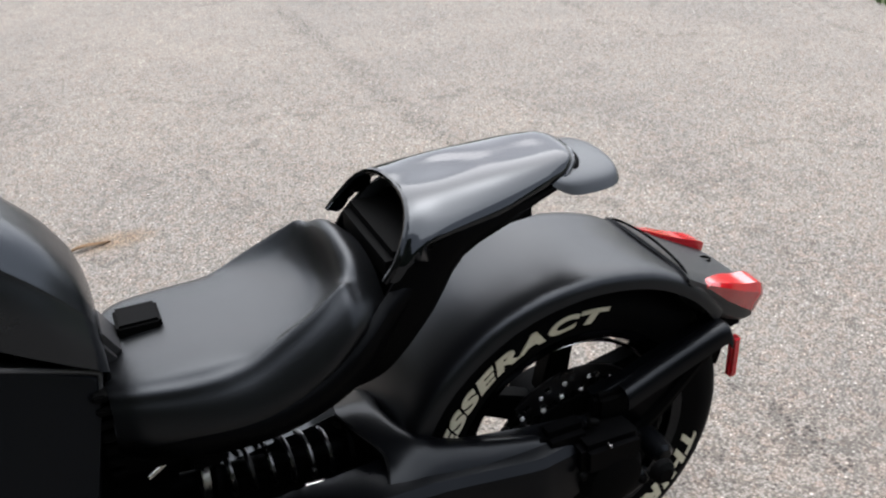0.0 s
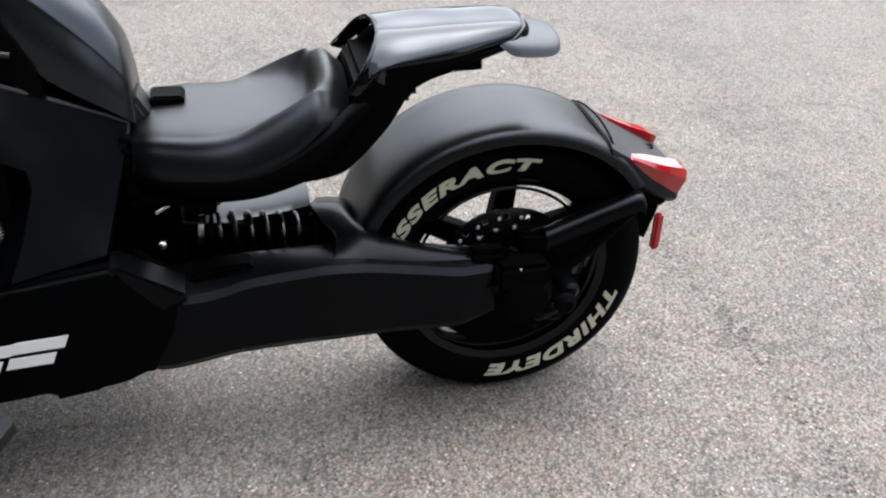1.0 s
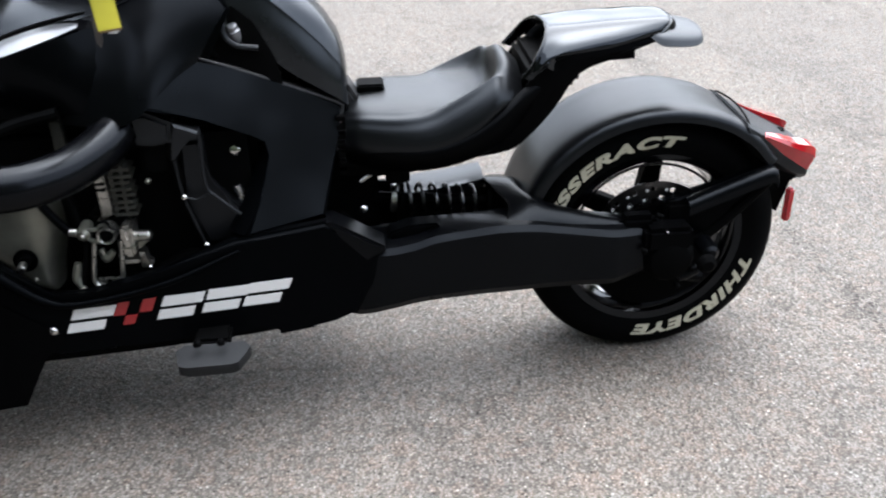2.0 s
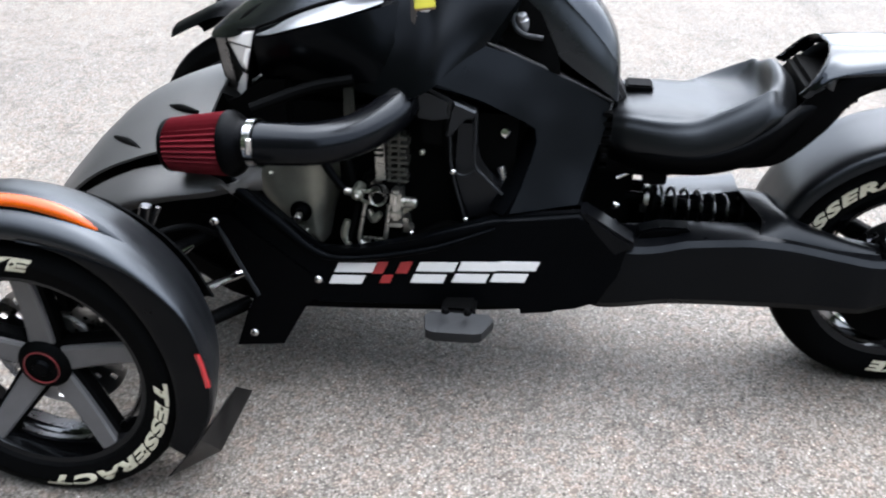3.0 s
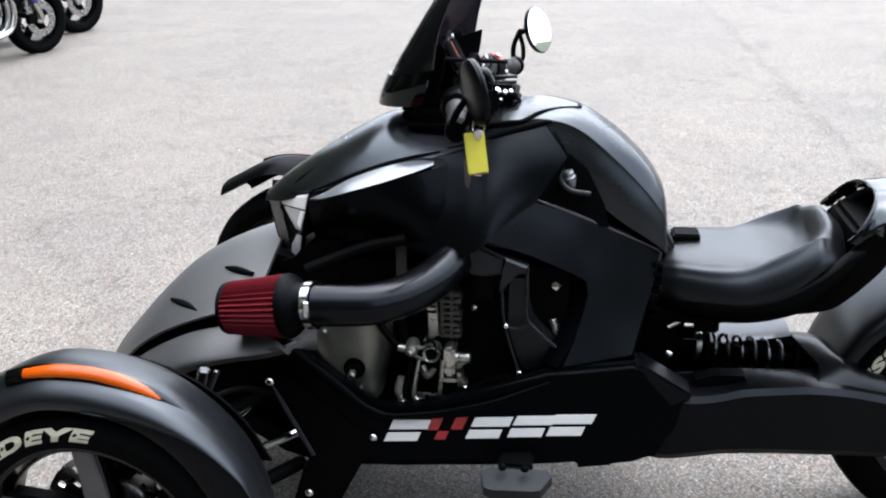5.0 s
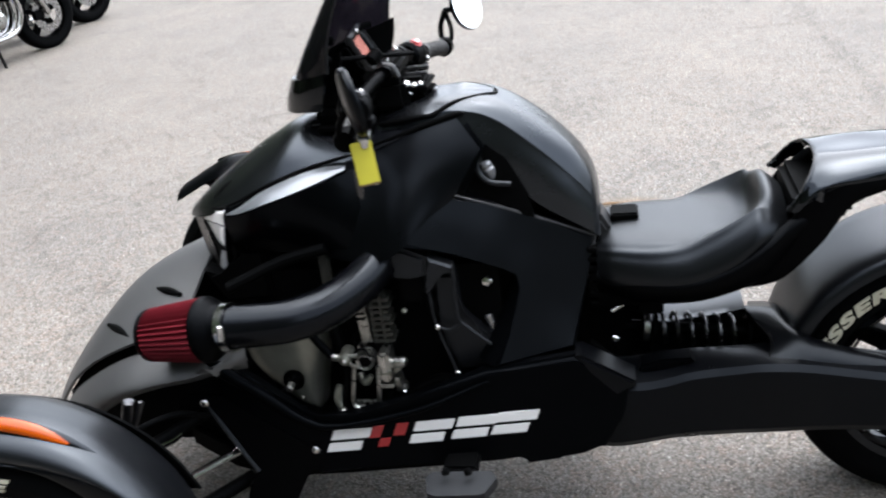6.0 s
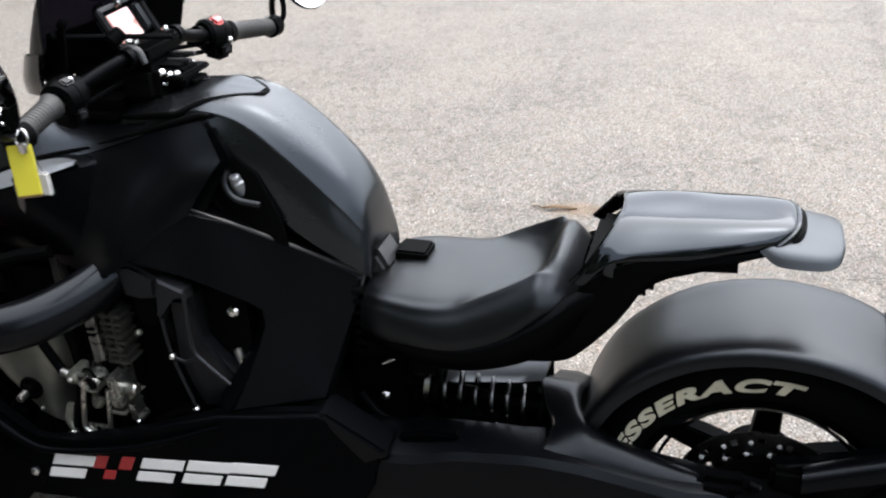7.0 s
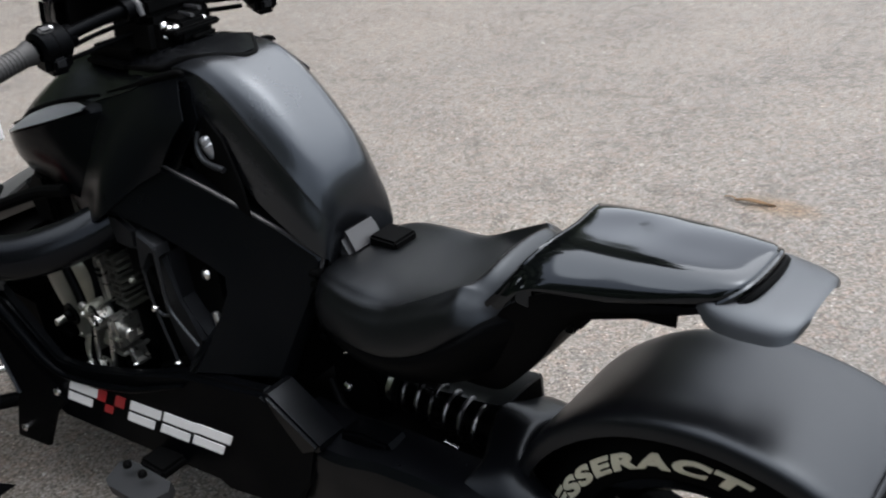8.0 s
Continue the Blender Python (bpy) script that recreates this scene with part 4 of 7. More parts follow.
# ---- lower side panels, brackets and the mark ----
def lower_body():
    def panel():
        return flat([(0.285, 0.522), (0.347, 0.470), (0.437, 0.388), (0.455, 0.381), (0.522, 0.386), (0.66, 0.414), (0.793, 0.457), (0.971, 0.472), (1.086, 0.402), (1.060, 0.33), (1.024, 0.262), (0.977, 0.266), (0.933, 0.243), (0.865, 0.238), (0.860, 0.268), (0.44, 0.256), (0.40, 0.29), (0.30, 0.40), (0.262, 0.47)], LOW, 0.024, bevel=0.009, seg=3)
    side = both("side_panel", panel, MATTE, bike, "satin black lower side panel with a white mark")
    def spar():
        return tube([(0.17, -0.30, 0.555), (0.25, -0.31, 0.542), (0.29, -0.318, 0.515), (0.36, -0.312, 0.452), (0.43, -0.306, 0.388), (0.50, -0.30, 0.370), (0.66, -0.278, 0.392), (0.80, -0.25, 0.438)], [0.02, 0.02, 0.015, 0.012, 0.009, 0.006, 0.006, 0.004], 12)
    both("frame_spar", spar, MATTE, bike)
    def bracket():
        return flat([(0.203, 0.464), (0.264, 0.459), (0.461, 0.303), (0.414, 0.259), (0.367, 0.166), (0.269, 0.162), (0.295, 0.250), (0.312, 0.281), (0.30, 0.31)], LOW, 0.004, proud=0.006, bevel=0.002)
    plates = both("mounting_plate", bracket, PLASTIC, side[0])
    def strut():
        return tube([(0.236, -0.320, 0.440), (0.278, -0.328, 0.36), (0.318, -0.332, 0.282)], 0.0045, 8)
    both("plate_strut", strut, GREYP, side[0])
    for at in ((0.234, -0.325, 0.446), (0.441, -0.311, 0.320), (0.306, -0.342, 0.194)):
        for s in (1, -1):
            part("plate_bolt", bolt((at[0], at[1] * s, at[2]), 0.009, (0, -s, 0)), CHROME, side[0], "bright domed screw")
    # the mark: slanted white blocks and red squares, laid on the panel
    def on_panel(quads, proud=0.0015):
        bm = bmesh.new()
        for q in quads:
            flat(q, LOW, 0.002, proud=proud, bevel=0, bm=bm)
        return bm
    def slant(x, z, w, h, lean=0.42):
        base = 0.308 + (x - 0.46) * 0.027
        return [(x + lean * z, base + z), (x + w + lean * z, base + z), (x + w + lean * (z + h), base + z + h), (x + lean * (z + h), base + z + h)]
    for x, w in ((0.462, 0.078), (0.630, 0.078), (0.716, 0.080), (0.796, 0.082)):
        for q in (slant(x, 0.0, w - 0.010, 0.019), slant(x, 0.0265, w, 0.0205)):
            part("mark_bar", on_panel([q]), WHITE, side[0], "white slanted bar of the mark")
    for q in (slant(0.542, 0.022, 0.022, 0.026), slant(0.566, 0.0, 0.022, 0.018), slant(0.590, 0.022, 0.024, 0.026)):
        part("mark_square", on_panel([q]), REDD, side[0], "red square of the mark")
    part("belly_pan", skin([[(x, -w, z0 + 0.06), (x, -w * 0.9, z0), (x, 0, z0 - 0.012), (x, w * 0.9, z0), (x, w, z0 + 0.06)] for x, w, z0 in ((0.12, 0.2, 0.24), (0.3, 0.27, 0.21), (0.6, 0.26, 0.215), (0.9, 0.22, 0.225), (1.05, 0.16, 0.25))], 3, 3, 0.01), DARK, bike)
    # foot rests on their stubs
    for s in (-1, 1):
        turn = (lambda bm: bm) if s < 0 else flip
        bm = flat([(0.668, 0.0), (0.682, 0.018), (0.80, 0.022), (0.812, 0.0), (0.79, -0.05), (0.776, -0.056), (0.692, -0.06), (0.676, -0.052)], (-0.345, 0, 0), 0.03, bevel=0.006)
        for v in bm.verts:
            y, z = v.co.y + 0.33, v.co.z
            v.co.y, v.co.z = -0.334 + z * 0.75 - y * 0.15, 0.257 + z * 0.16 + y * 0.95
        peg = part("foot_rest", turn(bm), PEGR, bike, "worn grey-black rubber foot rest")
        part("foot_stub", turn(block(0.70, 0.772, -0.318, -0.20, 0.258, 0.280, 0.006)), DARK, peg)
        for x in (0.712, 0.757):
            part("foot_bolt", turn(bolt((x, -0.345, 0.292), 0.008, (0, 0, 1), 0.008)), DARK, peg)


lower_body()


# ---- engine bay and intake ----
def engine():
    core = part("engine_block", block(0.30, 0.86, -0.15, 0.15, 0.30, 0.68, 0.03), DARK, bike, "black engine block behind the open side")
    rows = []
    for z, x0, x1 in ((0.552, 0.345, 0.440), (0.545, 0.318, 0.452), (0.52, 0.285, 0.460), (0.495, 0.275, 0.463), (0.46, 0.283, 0.462), (0.43, 0.302, 0.456), (0.395, 0.340, 0.446), (0.365, 0.375, 0.440), (0.345, 0.405, 0.436)):
        back = 0.012 if z > 0.55 or z < 0.35 else 0.0
        w = x1 - x0
        rows.append([(x0, -0.165 + back, z), (x0 + 0.08 * w, -0.190 + back, z), (x0 + 0.3 * w, -0.203 + back, z), (x0 + 0.6 * w, -0.207 + back, z), (x0 + 0.75 * w, -0.203 + back, z), (x0 + 0.88 * w, -0.187 + back, z), (x0 + 0.97 * w, -0.155 + back, z), (x1, -0.12, z)])
    part("engine_cover", skin(rows, 4, 4, 0.004), OLIVE, core, "grey cast engine cover with a rolled edge")
    part("cover_boss", lathe([(-0.022, 0), (-0.022, 0.010), (-0.014, 0.011), (-0.011, 0.016), (-0.012, 0.0235), (0, 0.024), (0.02, 0.024)], (0.384, -0.2, 0.424), 24), PLASTIC, core)
    part("boss_stud", rod((0.384, -0.224, 0.424), (0.384, -0.245, 0.422), 0.008), ALU, core)
    for x, z in ((0.322, 0.505), (0.372, 0.53), (0.395, 0.378)):
        part("cover_bolt", bolt((x, -0.206, z), 0.0055), OLIVE, core)
    # water pump: column behind, port ring with its arm, a long bent strap, housing and stub
    pump = part("water_pump", block(0.515, 0.60, -0.205, -0.15, 0.39, 0.515, 0.010), DARK, core, "cast aluminium pump housing")
    part("pump_column", flat([(0.541, 0.600), (0.562, 0.602), (0.566, 0.512), (0.537, 0.505), (0.530, 0.485), (0.552, 0.48)], (-0.214, 0, 0), 0.05, bevel=0.004), ALU, core)
    for z in (0.566, 0.578):
        part("column_slot", block(0.541, 0.562, -0.217, -0.212, z, z + 0.004, 0.0), DARK, core)
    for k in range(8):
        part("cylinder_fin", block(0.567, 0.612 - 0.003 * (k % 3), -0.206 + 0.003 * (k % 2), -0.16, 0.506 + k * 0.0132, 0.5125 + k * 0.0132, 0.0015), CASTD, core)
    for x in (0.570, 0.589):
        part("fin_spine", block(x, x + 0.006, -0.204, -0.16, 0.503, 0.612, 0.002), CASTD, core)
    part("pump_port", turned([(0.004, 0.0125), (-0.002, 0.0135), (-0.004, 0.017), (0.002, 0.0185), (0.03, 0.0185)], (0.556, -0.247, 0.487), (0.556, -0.2, 0.487), 28), ALU, core, "bright round port")
    part("pump_port_inside", turned([(0.003, 0), (0.003, 0.013), (0.01, 0.013)], (0.556, -0.247, 0.487), (0.556, -0.2, 0.487), 20), DARK, core)
    for z in (0.498, 0.474):
        part("pump_arm", tube([(0.512, -0.232, 0.487 + (z - 0.486) * 0.6), (0.53, -0.238, z - 0.002), (0.552, -0.238, z + (0.004 if z > 0.48 else -0.004))], 0.004, 8), ALU, core)
    part("arm_boss", lathe([(-0.245, 0), (-0.245, 0.007), (-0.241, 0.012), (-0.23, 0.014), (-0.2, 0.014)], (0.512, 0.0, 0.487), 20), OLIVE, core)
    part("boss_nut", bolt((0.512, -0.245, 0.487), 0.0055), ALU, core)
    part("pump_strap", tube([(0.528, -0.236, 0.468), (0.522, -0.24, 0.43), (0.517, -0.243, 0.392), (0.524, -0.245, 0.377), (0.543, -0.246, 0.372), (0.563, -0.245, 0.377), (0.571, -0.243, 0.392), (0.575, -0.24, 0.43), (0.578, -0.236, 0.47)], 0.0048, 10), ALU, core, "bright bent strap")
    part("strap_plate", flat([(0.523, 0.392), (0.566, 0.392), (0.566, 0.384), (0.556, 0.377), (0.53, 0.377), (0.523, 0.384)], (-0.243, 0, 0), 0.006, bevel=0.002), ALU, core)
    part("strap_hole", lathe([(-0.2445, 0), (-0.2445, 0.005), (-0.24, 0.005)], (0.545, 0.0, 0.385), 14), DARK, core)
    part("pump_valve", tube([(0.532, -0.215, 0.440), (0.545, -0.23, 0.430), (0.560, -0.23, 0.445)], [0.007, 0.009, 0.006], 10), OLIVE, core)
    part("pump_body", block(0.580, 0.603, -0.242, -0.18, 0.432, 0.500, 0.006), ALU, core)
    part("body_slot", block(0.590, 0.594, -0.2445, -0.24, 0.472, 0.493, 0.001), CHROME, core)
    part("body_rib", block(0.578, 0.606, -0.244, -0.19, 0.452, 0.458, 0.002), OLIVE, core)
    part("pump_stub", rod((0.600, -0.222, 0.470), (0.634, -0.225, 0.473), 0.0115), ALU, core)
    part("stub_web", flat([(0.604, 0.462), (0.634, 0.464), (0.606, 0.440)], (-0.222, 0, 0), 0.02, bevel=0.002), OLIVE, core)
    part("pump_foot", block(0.575, 0.607, -0.24, -0.18, 0.418, 0.427, 0.003), ALU, core)
    part("foot_lug", flat([(0.606, 0.436), (0.616, 0.434), (0.620, 0.412), (0.628, 0.408), (0.626, 0.400), (0.606, 0.402)], (-0.228, 0, 0), 0.03, bevel=0.003), ALU, core)
    part("pump_bolt", bolt((0.624, -0.229, 0.405), 0.005, h=0.006), CHROME, core)
    part("drain_hose", tube([(0.512, -0.225, 0.47), (0.506, -0.235, 0.43), (0.497, -0.24, 0.395), (0.492, -0.245, 0.372)], 0.0055, 10), DARK, core)
    part("shift_lever", tube([(0.49, -0.235, 0.425), (0.484, -0.24, 0.395), (0.492, -0.245, 0.375)], [0.007, 0.009, 0.006], 10), OLIVE, core)
    part("hose_end", rod((0.492, -0.252, 0.378), (0.508, -0.254, 0.352), 0.009), ALU, core)
    part("pump_wire", tube([(0.535, -0.235, 0.503), (0.548, -0.245, 0.515), (0.560, -0.246, 0.515), (0.566, -0.245, 0.50), (0.575, -0.238, 0.492)], 0.003, 8), DARK, core)
    part("stay_bar", tube([(0.436, -0.215, 0.548), (0.462, -0.22, 0.512), (0.486, -0.228, 0.488)], 0.009, 10), PLASTIC, core)
    part("stay_end", rod((0.484, -0.23, 0.490), (0.500, -0.232, 0.489), 0.008), ALU, core)
    part("head_cover", block(0.545, 0.60, -0.20, -0.12, 0.61, 0.70, 0.012), DARK, core)
    part("low_cast", block(0.575, 0.60, -0.225, -0.17, 0.37, 0.41, 0.006), DARK, core)
    # black airbox and drive covers behind the pump
    part("upper_box", flat([(0.621, 0.708), (0.653, 0.712), (0.698, 0.691), (0.694, 0.652), (0.660, 0.645), (0.630, 0.649)], (-0.205, 0, 0), 0.07, bevel=0.007), GREYP, core, "dark grey moulded box")
    part("box_skirt", block(0.632, 0.688, -0.192, -0.14, 0.585, 0.655, 0.008), DARK, core)
    part("box_clip", bolt((0.640, -0.20, 0.575), 0.006), OLIVE, core)
    part("drive_cover", flat([(0.700, 0.650), (0.748, 0.652), (0.750, 0.560), (0.768, 0.535), (0.808, 0.497), (0.795, 0.43), (0.735, 0.424), (0.716, 0.47), (0.708, 0.53)], (-0.19, 0, 0), 0.08, bevel=0.010, seg=3), BAYP, core, "black moulded drive cover")
    part("cover_strut", flat([(0.700, 0.690), (0.747, 0.672), (0.749, 0.654), (0.728, 0.662), (0.708, 0.640), (0.697, 0.610), (0.686, 0.617), (0.702, 0.668)], (-0.205, 0, 0), 0.03, bevel=0.004, seg=1), GREYP, core)
    # ribs in a paler grey than the cover, which paints its crisp edge highlights
    part("cover_rib", tube([(0.747, -0.204, 0.668), (0.747, -0.205, 0.630), (0.748, -0.206, 0.562), (0.768, -0.207, 0.535), (0.808, -0.205, 0.497)], 0.0035, 8), GREYP, core)
    part("cover_rib", tube([(0.696, -0.204, 0.615), (0.703, -0.205, 0.541), (0.733, -0.206, 0.435)], 0.003, 8), GREYP, core)
    part("cover_rib", tube([(0.706, -0.205, 0.538), (0.728, -0.206, 0.533), (0.752, -0.206, 0.545)], 0.003, 8), GREYP, core)
    part("cover_hose", tube([(0.70, -0.17, 0.70), (0.69, -0.185, 0.655), (0.69, -0.19, 0.61), (0.70, -0.18, 0.56)], 0.010, 10), DARK, core)
    for at in ((0.705, -0.208, 0.541), (0.735, -0.210, 0.435)):
        part("cover_bolt", bolt(at, 0.0065), CHROME, core)
    part("bay_stud", turned([(0, 0), (0, 0.011), (0.006, 0.012), (0.011, 0.008), (0.013, 0)], (0.805, -0.150, 0.612), (0.80, -0.2, 0.625), 16), CHROME, core, "bright stud inside the bay")
    part("bay_post", rod((0.80, -0.15, 0.535), (0.812, -0.155, 0.50), 0.009), STEEL, core)
    for a, b, r in (((0.30, -0.24, 0.66), (0.50, -0.20, 0.72), 0.012), ((0.44, -0.19, 0.60), (0.50, -0.20, 0.46), 0.010), ((0.62, -0.17, 0.36), (0.72, -0.18, 0.40), 0.012)):
        part("bay_pipe", tube([a, [(p + q) / 2 + 0.01 for p, q in zip(a, b)], b], r, 10), DARK, core)
    part("bay_wire", tube([(0.40, -0.205, 0.42), (0.36, -0.225, 0.405), (0.345, -0.22, 0.385), (0.36, -0.21, 0.365)], 0.005, 8), DARK, core)
    part("bay_bracket", block(0.475, 0.497, -0.185, -0.165, 0.62, 0.70, 0.003), CASTD, core)


engine()


def intake():
    pipe = part("intake_pipe", tube([(0.345, -0.362, 0.640), (0.40, -0.357, 0.640), (0.46, -0.342, 0.640), (0.52, -0.302, 0.645), (0.570, -0.240, 0.660), (0.598, -0.178, 0.680), (0.608, -0.12, 0.700)], 0.041, 28, 8), PIPE, bike, "satin black bent intake pipe")
    ax0, ax1 = (0.345, -0.362, 0.640), (0.16, -0.335, 0.612)
    part("hose_clamp", turned([(-0.012, 0.043), (-0.012, 0.047), (0.004, 0.047), (0.004, 0.043)], (0.342, -0.362, 0.640), ax1, 32), CHROME, pipe, "bright worm-drive hose clamp")
    part("clamp_screw", rod((0.342, -0.400, 0.665), (0.342, -0.405, 0.635), 0.007), CHROME, pipe)
    part("filter_collar", turned([(0.0, 0.042), (0.018, 0.044), (0.026, 0.049), (0.037, 0.059), (0.046, 0.0635), (0.053, 0.0635), (0.055, 0.04)], ax0, ax1, 36), PLASTIC, pipe)
    # pleated cone: a star-shaped section that narrows to the front cap
    bm = bmesh.new()
    a, d = Vector(ax0), (Vector(ax1) - Vector(ax0)).normalized()
    u = d.cross(Vector((0, 0, 1))).normalized()
    v = d.cross(u)
    n, rows = 68, []
    for t, r in ((0.053, 0.059), (0.10, 0.0555), (0.14, 0.052), (0.178, 0.0485)):
        rows.append([a + d * t + (u * math.cos(2 * math.pi * k / n) + v * math.sin(2 * math.pi * k / n)) * (r + (0.0034 if k % 2 else -0.0034)) for k in range(n)])
    grid(bm, rows, loop_u=True)
    part("filter_pleats", bm, PLEAT, pipe, "red pleated air filter", 80)
    part("filter_cap", turned([(0.174, 0.051), (0.178, 0.0525), (0.183, 0.0515), (0.186, 0.046), (0.187, 0.0)], ax0, ax1, 36), PLASTIC, pipe)


intake()


# ---- seat, tail and rear frame ----
def seat():
    # sections from the middle out: pan, foot of the bolster, its ridge, the outer fall and the tuck below
    half = {
        1.022: [(0, 0.655), (-0.045, 0.654), (-0.075, 0.650), (-0.095, 0.640), (-0.108, 0.620), (-0.113, 0.590), (-0.100, 0.570)],
        1.060: [(0, 0.664), (-0.060, 0.663), (-0.095, 0.659), (-0.118, 0.649), (-0.133, 0.625), (-0.139, 0.590), (-0.120, 0.565)],
        1.130: [(0, 0.668), (-0.065, 0.667), (-0.105, 0.661), (-0.130, 0.648), (-0.147, 0.622), (-0.154, 0.590), (-0.135, 0.560)],
        1.190: [(0, 0.667), (-0.065, 0.666), (-0.102, 0.662), (-0.127, 0.654), (-0.149, 0.628), (-0.160, 0.595), (-0.140, 0.560)],
        1.244: [(0, 0.667), (-0.060, 0.668), (-0.095, 0.671), (-0.121, 0.680), (-0.146, 0.650), (-0.160, 0.612), (-0.142, 0.575)],
        1.285: [(0, 0.671), (-0.055, 0.674), (-0.088, 0.681), (-0.114, 0.701), (-0.141, 0.673), (-0.157, 0.635), (-0.140, 0.595)],
        1.310: [(0, 0.679), (-0.050, 0.685), (-0.083, 0.696), (-0.108, 0.714), (-0.136, 0.690), (-0.152, 0.655), (-0.137, 0.615)],
        1.326: [(0, 0.698), (-0.048, 0.704), (-0.080, 0.714), (-0.104, 0.722), (-0.131, 0.700), (-0.147, 0.668), (-0.134, 0.630)],
        1.340: [(0, 0.738), (-0.045, 0.735), (-0.075, 0.729), (-0.099, 0.718), (-0.125, 0.697), (-0.140, 0.672), (-0.128, 0.640)],
        1.356: [(0, 0.744), (-0.045, 0.740), (-0.072, 0.730), (-0.094, 0.712), (-0.117, 0.692), (-0.130, 0.668), (-0.120, 0.645)],
        1.385: [(0, 0.720), (-0.040, 0.716), (-0.065, 0.706), (-0.086, 0.690), (-0.104, 0.672), (-0.114, 0.655), (-0.105, 0.640)],
    }
    secs = []
    for x, h in half.items():
        p = [np.array((x, y, z)) for y, z in h]
        k = 0.72 if x > 1.3 else 0.6
        secs.append(mirrored(p[:3] + [p[2] * (1 - k) + p[3] * k, p[3], p[3] * k + p[4] * (1 - k)] + p[4:]))
    s = part("seat", skin(secs, 3, 5, 0.01), VINYL, bike, "scooped black vinyl seat with a raised rear rim")
    def skirt():
        rows = []
        for x, z0, z1, w in ((1.02, 0.605, 0.545, 0.108), (1.10, 0.600, 0.536, 0.142), (1.20, 0.602, 0.540, 0.156), (1.28, 0.630, 0.560, 0.156), (1.34, 0.668, 0.585, 0.144), (1.38, 0.695, 0.615, 0.124), (1.42, 0.715, 0.65, 0.108)):
            rows.append([(x, -w + 0.01, z0), (x, -w - 0.006, z0 - 0.012), (x, -w - 0.004, (z0 + z1) / 2), (x, -w + 0.02, z1), (x, -w + 0.05, z1 - 0.006)])
        return skin(rows, 3, 4, 0.006)
    both("seat_base", skirt, PLASTIC, s)
    # buckle between tank and seat, with an open pocket behind it
    lug = part("seat_lug", block(-0.027, 0.027, -0.041, 0.038, -0.030, 0.010, 0.009, m=pose(1.033, -0.003, 0.676, 0, 60, 0)), LUG, bike, "grey moulded latch in front of the seat")
    part("seat_pocket", block(1.048, 1.110, -0.006, 0.052, 0.60, 0.680, 0.004, taper=0.93), DARK, lug, "black open pocket")
    for k in range(7):
        part("side_grille", block(1.004, 1.022, -0.102, -0.075, 0.52 + k * 0.02, 0.53 + k * 0.02, 0.002), DARK, bike)


seat()


